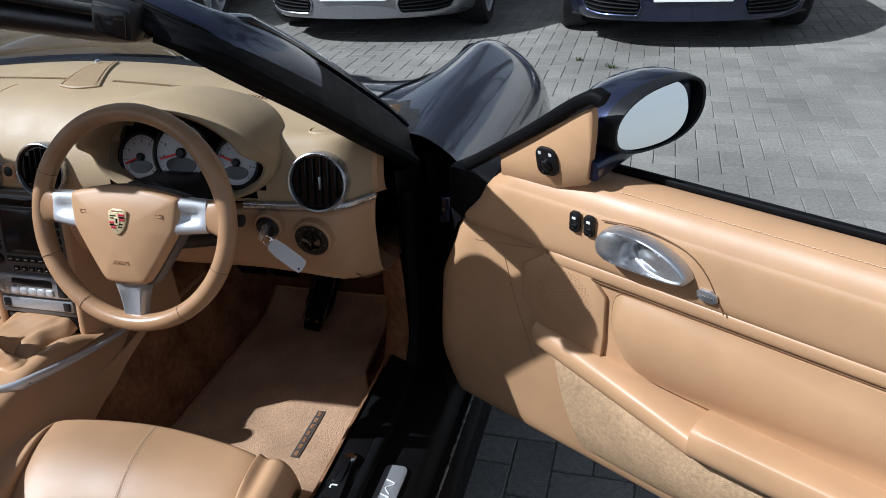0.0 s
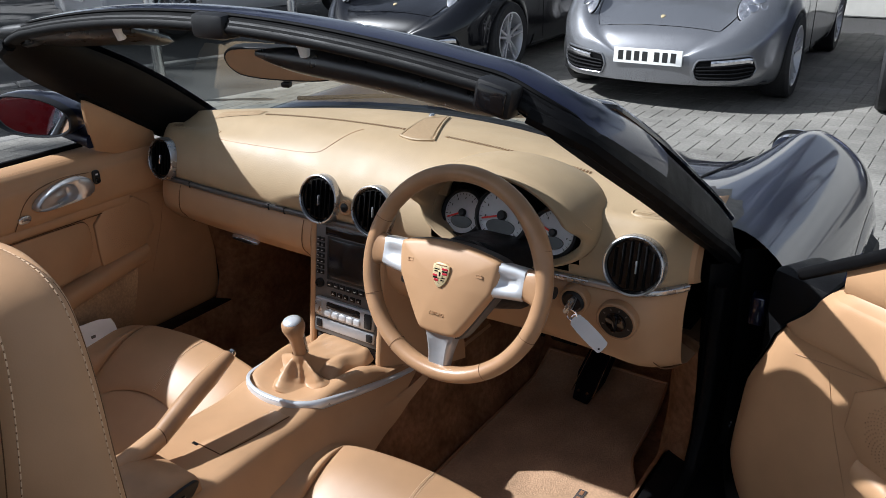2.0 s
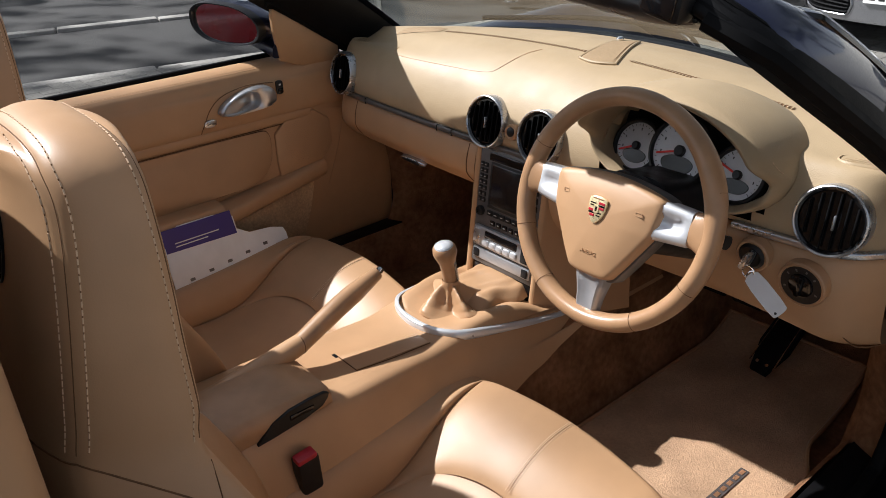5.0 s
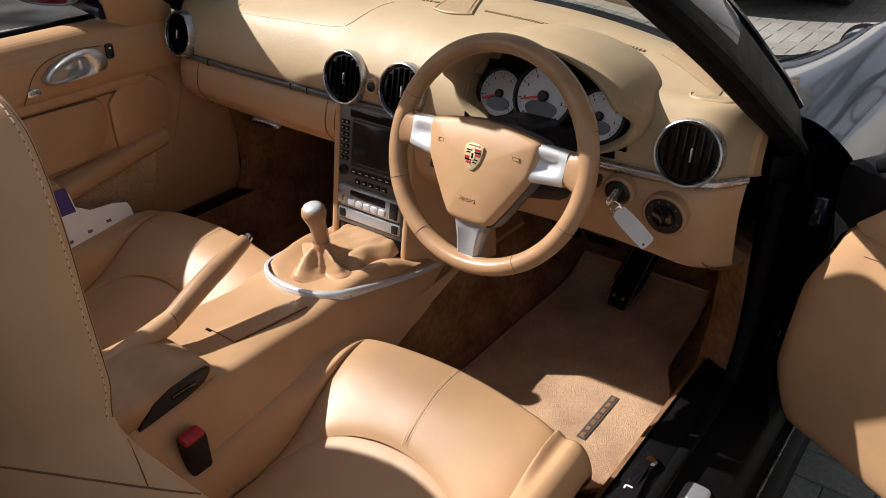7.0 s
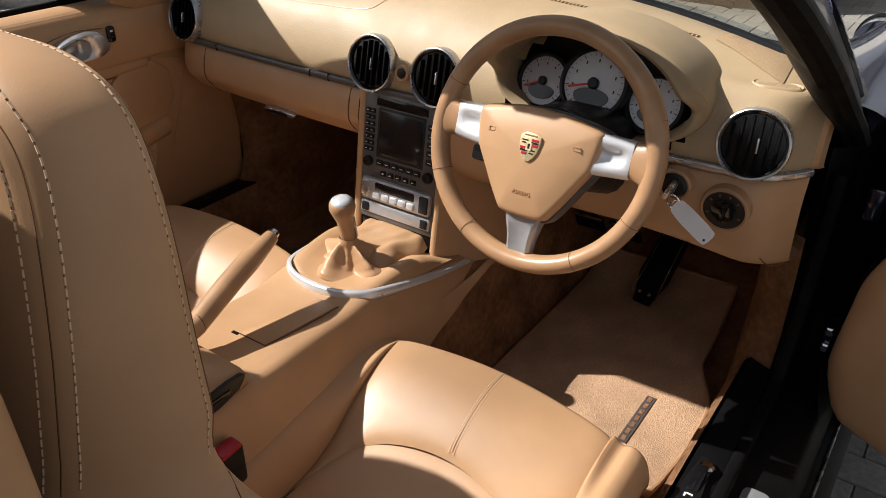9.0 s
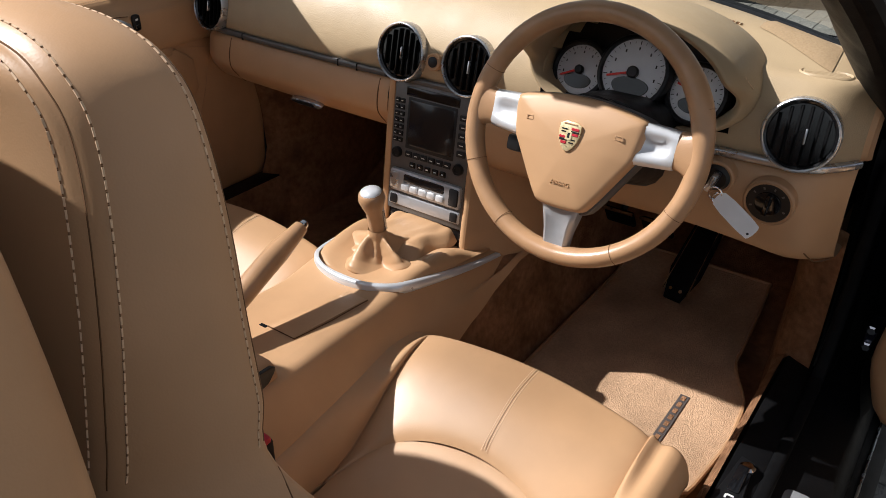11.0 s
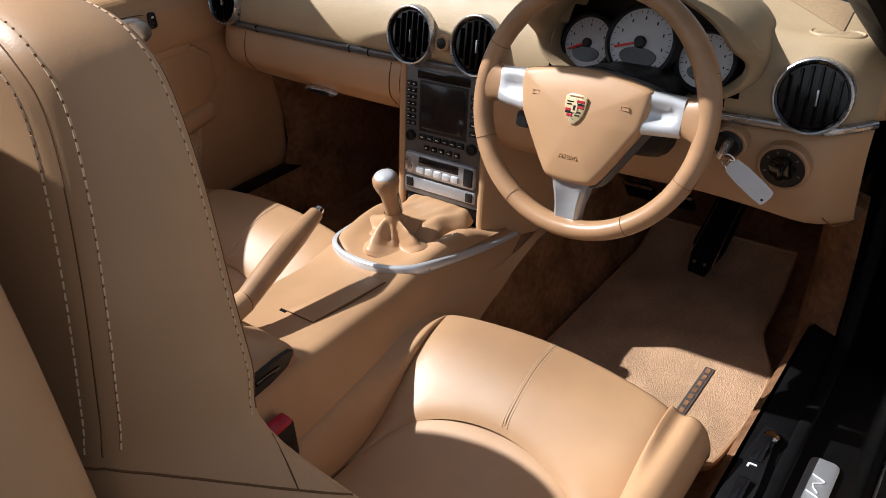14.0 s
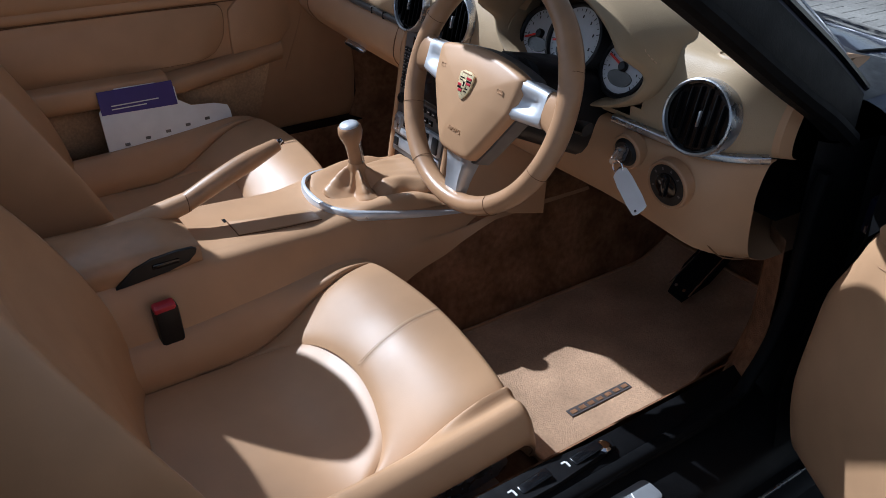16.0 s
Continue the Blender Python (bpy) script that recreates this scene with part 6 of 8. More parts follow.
# ---- cabin floor, sills, bulkheads ----
def build_tub():
    t = thing("car_tub", (0, -0.3, 0.20), "carpeted car floor with black sills and door frames", "car floor", kind="structure")
    bm = bmesh.new()
    prof = curve([(0, -1.14, 0.99), (0, -1.13, 0.70), (0, -1.08, 0.33), (0, -0.98, 0.255), (0, -0.5, 0.25), (0, 0.20, 0.25), (0, 0.42, 0.262), (0, 0.58, 0.36), (0, 0.68, 0.52), (0, 0.70, 0.70)], 6)
    grid(bm, [[(x, p.y, p.z) for p in prof] for x in [-0.70 + 1.40 * i / 30 for i in range(31)]])
    part("floor_carpet", bm, "carpet", t, "tan pile carpet floor and toe board", 60)
    # added black sheet below the dash; stops light leaking into the footwell
    bm = bmesh.new()
    grid(bm, [[(x, y, z) for y, z in ((0.13, 0.700), (0.30, 0.695), (0.46, 0.69), (0.66, 0.73), (0.72, 0.80))] for x in (-0.69, -0.3, 0.0, 0.3, 0.69)])
    part("footwell_cover", bm, "trim", t, "added black sheet under the dashboard that keeps light out")
    for sx in (-1, 1):
        # sill: inner ledge, groove, outer step
        bm = bmesh.new()
        out = [(0.640, 0.245), (0.648, 0.362), (0.662, 0.384), (0.708, 0.388), (0.722, 0.380), (0.728, 0.364), (0.745, 0.360), (0.800, 0.352), (0.812, 0.340), (0.822, 0.300), (0.850, 0.292), (0.862, 0.28), (0.862, 0.20), (0.80, 0.17), (0.66, 0.18)]
        rows = []
        for i in range(33):
            y = 0.30 - 1.45 * i / 32
            lift = 0.035 * max(0, 1 - abs(y - 0.30) / 0.16) ** 2
            rows.append([(sx * x, y, z + (lift if z > 0.3 else 0)) for x, z in out])
        grid(bm, rows, close_v=True, cap=True)
        sill = part("sill", bm, "trim", t, "black plastic and rubber door sill", 40)
        bm = bmesh.new()
        sweep(bm, [(sx * 0.838, 0.28, 0.296), (sx * 0.838, -0.4, 0.294), (sx * 0.838, -1.1, 0.294)], rounded(0.005, 0.008, 0.002, 2), (1, 0, 0))
        part("sill_strip", bm, "satin", sill)
        bm = bmesh.new()
        grid(bm, [[(sx * x, 0.18 - 1.2 * i / 20, z) for x, z in ((0.632, 0.25), (0.634, 0.32), (0.642, 0.372), (0.655, 0.386))] for i in range(21)])
        part("sill_carpet", bm, "carpet", sill, "tan carpet on the inner sill", 60)
        # kick panel carpet and black pillar foot
        bm = bmesh.new()
        rows = []
        for i in range(15):
            z = 0.245 + 0.42 * i / 14
            yr = lerp([(0.24, 0.11), (0.35, 0.15), (0.45, 0.19), (0.55, 0.185), (0.67, 0.165)], z)
            rows.append([(sx * x, y, z) for x, y in ((0.702, yr - 0.012), (0.688, yr - 0.004), (0.660, yr + 0.012), (0.634, yr + 0.045), (0.616, yr + 0.13), (0.60, 0.66))])
        grid(bm, rows)
        part("kick_panel", bm, "carpet", t, "tan carpet kick panel", 60)
        bm = bmesh.new()
        rows = []
        for i in range(21):
            z = 0.30 + 0.53 * i / 20
            yr = lerp([(0.30, 0.13), (0.42, 0.185), (0.60, 0.19), (0.80, 0.165), (0.96, 0.16)], z)
            rows.append([(sx * x, yr + dy, z) for x, dy in ((0.692, 0.010), (0.706, -0.010), (0.722, 0.0), (0.735, 0.03), (0.74, 0.09), (0.775, 0.11), (0.79, 0.15), (0.80, 0.22))])
        grid(bm, rows)
        part("door_frame", bm, "trim", t, "black door frame with rubber seal", 50)
        if sx < 0:
            continue
        bm = bmesh.new()
        sweep(bm, curve([(sx * 0.728, 0.155, 0.79), (sx * 0.728, 0.150, 0.73), (sx * 0.726, 0.165, 0.55), (sx * 0.724, 0.125, 0.43), (sx * 0.722, 0.04, 0.388), (sx * 0.722, -0.5, 0.378), (sx * 0.722, -1.1, 0.378)], 8), rounded(0.022, 0.018, 0.007, 3), (1, 0, 0))
        part("door_seal", bm, "rubber", t, "black rubber door seal")
        bm = bmesh.new()
        rbox(bm, (0.030, 0.040, 0.060), Matrix.Translation((sx * 0.782, 0.225, 0.455)), 0.006)
        rbox(bm, (0.030, 0.040, 0.060), Matrix.Translation((sx * 0.782, 0.245, 0.72)), 0.006)
        hg = part("door_hinge", bm, "paint_blue", t, "dark blue painted hinge blocks")
        bm = bmesh.new()
        for zz in (0.475, 0.44):
            lathe(bm, [(0.010, 0), (0.010, 0.006), (0.007, 0.009), (0, 0.009)], basis((sx * 0.775, 0.2055, zz), (1, 0, 0), (0, 0, 1), (0, -1, 0)), 6)
        part("hinge_bolt", bm, "chrome", hg)
    return t


def build_sill_fittings():
    s = thing("sill_switch_panel", (0.685, -0.30, 0.386), "black sill panel with release switches and a silver tread plate", "switch panel")
    bm = bmesh.new()
    plate(bm, soften([(0.664, -0.14), (0.706, -0.15), (0.706, -0.62), (0.660, -0.62)], 1), 0.012, Matrix.Translation((0, 0, 0.385)), 0.005)
    p = part("switch_base", bm, "plastic", s)
    for y in (-0.20, -0.30):
        bm = bmesh.new()
        rbox(bm, (0.018, 0.055, 0.008), Matrix.Translation((0.686, y, 0.399)) @ Matrix.Rotation(radians(8), 4, "X"), 0.003)
        sw = part("release_switch", bm, "gloss", s)
        bm = bmesh.new()
        rbox(bm, (0.010, 0.003, 0.001), Matrix.Translation((0.686, y - 0.036, 0.3975)), 0)
        rbox(bm, (0.003, 0.008, 0.001), Matrix.Translation((0.680, y - 0.040, 0.3975)), 0)
        part("switch_mark", bm, "print_white", s)
    bm = bmesh.new()
    lathe(bm, [(0.012, 0), (0.012, 0.004), (0.008, 0.007), (0, 0.007)], Matrix.Translation((0.690, -0.168, 0.397)), 20)
    part("switch_lens", bm, "chrome", s)
    bm = bmesh.new()
    plate(bm, rounded(0.042, 0.42, 0.012), 0.004, Matrix.Translation((0.766, -0.34, 0.357)), 0.001)
    tp = part("tread_plate", bm, "silver", s, "silver tread plate with a script mark")
    bm = bmesh.new()
    for k in range(9):
        a = -0.17 - 0.036 * k
        tube(bm, curve([(0.757, a, 0.362), (0.775, a - 0.008, 0.362), (0.762, a - 0.020, 0.362), (0.772, a - 0.034, 0.362)], 5), 0.0012, 5)
    part("tread_mark", bm, "plate", tp)
    return s


def build_pedals():
    p = thing("accelerator_pedal", (0.43, 0.42, 0.262), "long black floor-hinged accelerator pedal with metal edges", "pedal", "pedals")
    lo, hi = Vector((0.372, 0.378, 0.282)), Vector((0.396, 0.585, 0.465))
    up = (hi - lo).normalized()
    x = Vector((1, 0, 0))
    x = (x - up * x.dot(up)).normalized()
    n = x.cross(up)
    n = n if n.y < 0 else -n
    m = basis((lo + hi) / 2, x, up, n)
    L = (hi - lo).length
    bm = bmesh.new()
    plate(bm, soften([(-0.038, -L / 2), (0.038, -L / 2), (0.030, L / 2), (-0.030, L / 2)], 1), 0.014, m, 0.004)
    pad = part("pedal_pad", bm, "rubber", p)
    bm = bmesh.new()
    for sx in (-1, 1):
        tube(bm, [m @ Vector((sx * 0.029, -L * 0.44, 0.0145)), m @ Vector((sx * 0.023, L * 0.46, 0.0145))], 0.0018, 6)
    for k in (-0.012, 0.012):
        lathe(bm, [(0.004, 0.013), (0.004, 0.016), (0, 0.016)], m @ Matrix.Translation((k, -L * 0.42, 0)), 10)
    part("pedal_edge", bm, "steel", pad)
    for xx, nm in ((0.305, "brake_pedal"), (0.215, "clutch_pedal")):
        q = thing(nm, (xx, 0.50, 0.36), "small black rubber foot pedal on a metal arm", "pedal", "pedals")
        bm = bmesh.new()
        mm = Matrix.Translation((xx, 0.40, 0.44)) @ Matrix.Rotation(radians(35), 4, "X")
        rbox(bm, (0.072, 0.012, 0.058), mm, 0.006)
        part("pedal_pad", bm, "rubber", q)
        bm = bmesh.new()
        rbox(bm, (0.074, 0.008, 0.006), mm @ Matrix.Translation((0, -0.004, 0.030)), 0.002)
        part("pedal_edge", bm, "steel", q)
        bm = bmesh.new()
        tube(bm, [(xx, 0.41, 0.44), (xx, 0.46, 0.52), (xx, 0.52, 0.66)], 0.008, 8)
        part("pedal_arm", bm, "plastic", q)


def build_mat():
    rows = []
    n = 24
    lift = lambda x, y: 0.262 + 0.035 * max(0, (-0.08 - y) / 0.12) ** 2 * 0.6 + 0.05 * max(0, (y - 0.40) / 0.12) ** 2
    out = bmesh.new()
    for i in range(n + 1):
        y = -0.185 + 0.70 * i / n
        x1 = lerp([(-0.185, 0.590), (-0.15, 0.610), (0.02, 0.625), (0.12, 0.618), (0.25, 0.560), (0.52, 0.545)], y)
        x0 = 0.215
        rows.append([(x0 + (x1 - x0) * j / 20, y, lift(0, y) + 0.012 + 0.0012 * noise.noise(Vector((j * 0.7, i * 0.7, 0)))) for j in range(21)])
    grid(out, rows)
    edge = rows[0] + [r[-1] for r in rows[1:]] + list(reversed(rows[-1][:-1])) + [r[0] for r in reversed(rows[1:-1])]
    bot = [(x, y, z - 0.013) for x, y, z in edge]
    grid(out, [edge, bot], close_v=True)
    mat = single("floor_mat", out, "mat", "tan velour floor mat with a dark logo strip in the footwell", "floor mat", smooth=60)
    base = mat.location.copy()
    bm = bmesh.new()
    tube(bm, [Vector(p) - base + Vector((0, 0, 0.001)) for p in edge + edge[:1]], 0.004, 6)
    o = part("mat_binding", bm, "leather_worn", None)
    o.parent = mat
    bm = bmesh.new()
    m = Matrix.Translation(Vector((0.516, 0.012, 0.2755)) - base) @ Matrix.Rotation(radians(90), 4, "Z")
    rbox(bm, (0.150, 0.018, 0.0012), m, 0)
    o = part("logo_strip", bm, "strip_dark", None, "dark woven strip")
    o.parent = mat
    bm = bmesh.new()
    for k in range(7):
        x = -0.064 + 0.0213 * k
        rbox(bm, (0.013, 0.008, 0.0012), m @ Matrix.Translation((x, 0, 0.0012)), 0)
    o2 = part("logo_bars", bm, "carpet", None)
    o2.parent = o
    return mat


def build_key():
    k = thing("key_with_tag", (0.56, -0.045, 0.73), "car key in the ignition with a white paper tag", "key")
    f = face_y(0.522) - 0.012
    bm = bmesh.new()
    m = basis((0.522, f - 0.018, 0.783), (1, 0, 0), (0, 0, 1), (0, -1, 0)) @ Matrix.Rotation(radians(-20), 4, "Z")
    rbox(bm, (0.010, 0.030, 0.040), m @ Matrix.Translation((0, 0, 0.0)), 0.004)
    part("key_head", bm, "satin", k)
    bm = bmesh.new()
    c = Vector((0.532, f - 0.036, 0.770))
    tube(bm, [c + Vector((0.010 * math.cos(a), 0, 0.010 * math.sin(a))) for a in [i * math.pi / 8 for i in range(17)]], 0.0013, 6)
    tube(bm, [c + Vector((0.004, 0.004, -0.008)) + Vector((0.007 * math.cos(a), 0.004 * math.sin(a), 0.007 * math.sin(a))) for a in [i * math.pi / 8 for i in range(17)]], 0.0013, 6)
    part("key_ring", bm, "chrome", k)
    bm = bmesh.new()
    a, b = Vector((0.540, f - 0.038, 0.765)), Vector((0.594, f - 0.050, 0.735))
    u = (b - a).normalized()
    n = Vector((0.15, -0.9, 0.4))
    n = (n - u * n.dot(u)).normalized()
    m = basis(a.lerp(b, 0.5), u, n.cross(u), n)
    plate(bm, soften([(-0.036, -0.006), (-0.030, -0.014), (0.036, -0.014), (0.040, -0.008), (0.040, 0.008), (0.036, 0.014), (-0.030, 0.014), (-0.036, 0.006)], 1), 0.0012, m, 0)
    tag = part("paper_tag", bm, "white", k, "white paper tag")
    bm = bmesh.new()
    lathe(bm, [(0.002, 0.0), (0.002, 0.0016), (0, 0.0016)], m @ Matrix.Translation((0.034, -0.006, 0)), 10)
    part("tag_hole", bm, "print_black", tag)
    return k


def build_card():
    c = thing("plastic_folder", (-0.68, -0.40, 0.40), "white plastic folder with a purple printed band beside the passenger seat", "folder")
    u = Vector((-0.006, 0.983, 0.0)).normalized()
    n = Vector((1.0, 0.0, 0.30)).normalized()
    n = (n - u * n.dot(u)).normalized()
    v = n.cross(u)
    v = v if v.z > 0 else -v
    m = basis((-0.606, -0.436, 0.512), u, v, n)
    bm = bmesh.new()
    plate(bm, soften([(-0.105, -0.10), (0.20, -0.09), (0.205, -0.01), (0.195, 0.020), (0.080, 0.030), (0.077, 0.095), (-0.105, 0.097)], 1), 0.003, m, 0.001)
    sh = part("folder_sheet", bm, "white", c)
    bm = bmesh.new()
    plate(bm, [(-0.10, 0.040), (0.077, 0.036), (0.074, 0.094), (-0.10, 0.094)], 0.0036, m, 0)
    part("purple_band", bm, "purple", sh, "purple printed band")
    bm = bmesh.new()
    for k in range(5):
        rbox(bm, (0.012, 0.007, 0.001), m @ Matrix.Translation((-0.06 + 0.05 * k, -0.035 + 0.006 * k, 0.0034)), 0.0003, 1)
    tagged(part("punched_marks", bm, "grey", sh), kind="stuff")
    bm = bmesh.new()
    for k in range(2):
        rbox(bm, (0.11 - 0.03 * k, 0.0025, 0.0006), m @ Matrix.Translation((-0.02 - 0.015 * k, 0.058 - 0.008 * k, 0.0038)), 0)
    part("print_lines", bm, "print_white", sh)
    return c


# ---- car bodies outside ----
def glide(table, x):
    """Look-up in rows of (x, value) along a smooth line without overshoot."""
    if x <= table[0][0]:
        return table[0][1]
    if x >= table[-1][0]:
        return table[-1][1]
    d = [(b[1] - a[1]) / (b[0] - a[0]) for a, b in zip(table, table[1:])]
    m = [d[0]] + [0.0 if p * q <= 0 else 2 * p * q / (p + q) for p, q in zip(d, d[1:])] + [d[-1]]
    for i, ((x0, a), (x1, b)) in enumerate(zip(table, table[1:])):
        if x <= x1:
            h = x1 - x0
            t = (x - x0) / h
            return a * (1 + 2 * t) * (1 - t) ** 2 + m[i] * h * t * (1 - t) ** 2 + b * t * t * (3 - 2 * t) + m[i + 1] * h * t * t * (t - 1)


def half_width(y):
    return glide([(-2.62, 0.62), (-2.5, 0.76), (-2.2, 0.86), (-1.55, 0.905), (-1.0, 0.89), (-0.3, 0.875), (0.3, 0.872), (0.9, 0.885), (1.25, 0.865), (1.45, 0.80), (1.60, 0.69), (1.68, 0.58), (1.72, 0.47), (1.745, 0.36), (1.762, 0.20), (1.768, 0.001)], y)


def centre_z(y):
    return glide([(-2.62, 0.62), (-2.4, 0.86), (-1.9, 0.92), (-1.2, 0.95), (0.3, 0.93), (0.45, 0.915), (0.8, 0.832), (1.1, 0.752), (1.35, 0.678), (1.55, 0.600), (1.64, 0.545), (1.70, 0.480), (1.745, 0.40), (1.762, 0.34), (1.768, 0.28)], y)


def wing_z(y):
    return glide([(-2.62, 0.62), (-2.4, 0.83), (-1.9, 0.92), (-1.3, 0.95), (-0.9, 0.92), (0.3, 0.885), (0.6, 0.890), (0.9, 0.892), (1.15, 0.838), (1.35, 0.74), (1.52, 0.625), (1.62, 0.545), (1.70, 0.472), (1.745, 0.40), (1.762, 0.34), (1.768, 0.28)], y)


def section(y, bottom=0.16):
    """Half of a section, from the middle of the top out and down."""
    w, c, g = half_width(y), centre_z(y), wing_z(y)
    bottom += 0.035 * min(1.0, max(0.0, (y - 1.3) / 0.4))
    h = g - bottom
    k = min(1.0, h / 0.6)
    pts = [(0, c), (0.22 * w / 0.88, c - 0.004 * k), (0.44 * w / 0.88, c - 0.020 * k), (0.57 * w / 0.88, (c * 0.6 + g * 0.4) - 0.032 * k), (0.69 * w / 0.88, g), (0.77 * w / 0.88, g - 0.016 * k), (0.845 * w / 0.88, g - 0.09 * k), (w, bottom + 0.70 * h),
           (w * 0.995, bottom + 0.44 * h), (w * 0.985, bottom + 0.22 * h), (w * 0.95, bottom + 0.06 * h), (w * 0.90, bottom)]
    return [(p.x, p.z) for p in curve([(a, 0, b) for a, b in pts], 4)]


def arch_cut(y, z, cy, r):
    return (y - cy) ** 2 + (z - 0.32) ** 2 < r * r


WHEELS = (0.93, -1.485)


def body_patch(y0, y1, keep, ny=60):
    """Skin of the body between two stations; keep(x, y, z, k) picks the faces."""
    bm = bmesh.new()
    st = [y0 + (y1 - y0) * (1 - (1 - i / ny) ** (1.7 if y1 > 1.5 else 1.0)) for i in range(ny + 1)]
    secs = [section(y) for y in st]
    full = []
    for y, s in zip(st, secs):
        full.append([(x, y, z) for x, z in reversed(s)] + [(-x, y, z) for x, z in s[1:]])
    vs = [[None] * len(full[0]) for _ in full]
    for i in range(ny):
        for j in range(len(full[0]) - 1):
            q = [(i, j), (i + 1, j), (i + 1, j + 1), (i, j + 1)]
            cx, cy, cz = [sum(full[a][b][k] for a, b in q) / 4 for k in range(3)]
            if not keep(cx, cy, cz):
                continue
            face = []
            for a, b in q:
                if vs[a][b] is None:
                    vs[a][b] = bm.verts.new(full[a][b])
                face.append(vs[a][b])
            bm.faces.new(face)
    return bm


def not_arch(x, y, z):
    return not (abs(x) > 0.70 and any(arch_cut(y, z, c, 0.345) for c in WHEELS))


def bonnet_edge(y):
    return 0.57 * half_width(y) / 0.88


def build_wheel(parent, x, y, sx):
    m = basis((x, y, 0.32), (0, 1, 0), (0, 0, 1), (sx, 0, 0))
    bm = bmesh.new()
    lathe(bm, [(0.225, -0.10), (0.300, -0.105), (0.318, -0.085), (0.320, 0.0), (0.318, 0.085), (0.300, 0.105), (0.228, 0.098)], m, 40, cap=False)
    ty = part("tyre", bm, "tyre", parent, "black road tyre")
    bm = bmesh.new()
    lathe(bm, [(0.228, -0.09), (0.232, 0.098), (0.222, 0.102), (0.214, 0.085), (0.205, -0.02)], m, 40, cap=False)
    rim = part("rim", bm, "rim", ty, "silver five-spoke alloy rim")
    bm = bmesh.new()
    for k in range(5):
        a = radians(90 + 72 * k)
        r2 = m @ Matrix.Rotation(a, 4, "Z")
        for sg in (-1, 1):
            sweep(bm, [r2 @ Vector((0.03, sg * 0.010, 0.060)), r2 @ Vector((0.12, sg * 0.022, 0.066)), r2 @ Vector((0.222, sg * 0.036, 0.082))], rounded(0.022, 0.024, 0.006, 2), r2.to_3x3() @ Vector((0, 1, 0)))
    lathe(bm, [(0.045, 0.03), (0.045, 0.068), (0.035, 0.075), (0, 0.075)], m, 20)
    part("spokes", bm, "rim", ty)
    bm = bmesh.new()
    lathe(bm, [(0.150, 0.0), (0.150, 0.02), (0.0, 0.02)], m, 28)
    part("brake_disc", bm, "steel", ty)


def lamp(parent, sx):
    """Oval headlamp set in the wing: dark bowl, bright rings and a clear cover."""
    c = Vector((sx * 0.645, 1.345, 0.722))
    n = Vector((sx * 0.30, 0.60, 0.74)).normalized()
    u = Vector((sx * 0.35, -0.74, 0.50))
    u = (u - n * u.dot(n)).normalized()
    v = n.cross(u)
    m = basis(c, u, v, n)
    ol = [(0.170 * math.cos(t) - 0.012 * math.cos(2 * t), (0.106 + 0.010 * math.sin(t)) * math.sin(t)) for t in [k * math.pi / 20 for k in range(40)]]
    bm = bmesh.new()
    plate(bm, ol, 0.030, m @ Matrix.Translation((0, 0, -0.020)), 0.008, 3, dome=0.016)
    h = part("headlamp", bm, "lamp", parent, "clear oval headlamp")
    bm = bmesh.new()
    plate(bm, [(x * 1.03, y * 1.04) for x, y in ol], 0.012, m @ Matrix.Translation((0, 0, -0.008)), 0.004)
    part("lamp_gasket", bm, "rubber", h)
    for (x, y, r) in ((0.045, 0.018, 0.046), (-0.055, 0.0, 0.040), (0.0, -0.055, 0.026)):
        bm = bmesh.new()
        lathe(bm, [(r, 0.018), (r, 0.036), (r * 0.86, 0.038), (r * 0.80, 0.030), (r * 0.4, 0.032), (0, 0.033)], m @ Matrix.Translation((x, y, 0)), 24)
        part("lamp_ring", bm, "chrome", h)
    return h


NOSE = []


def nose_y(x, z):
    """How far forward the bumper reaches at (x, z)."""
    if not NOSE:
        NOSE.extend((y, section(y)) for y in [1.0 + 0.768 * k / 70 for k in range(71)])

    def wide(sec):
        return max([p[0] + (q[0] - p[0]) * (z - p[1]) / (q[1] - p[1]) for p, q in zip(sec, sec[1:]) if min(p[1], q[1]) <= z <= max(p[1], q[1]) and p[1] != q[1]], default=-0.1)
    before = None
    for y, sec in reversed(NOSE):
        w = wide(sec)
        if w >= abs(x):
            return y if before is None else y + (before[0] - y) * (w - abs(x)) / (w - before[1])
        before = (y, w)
    return 1.0


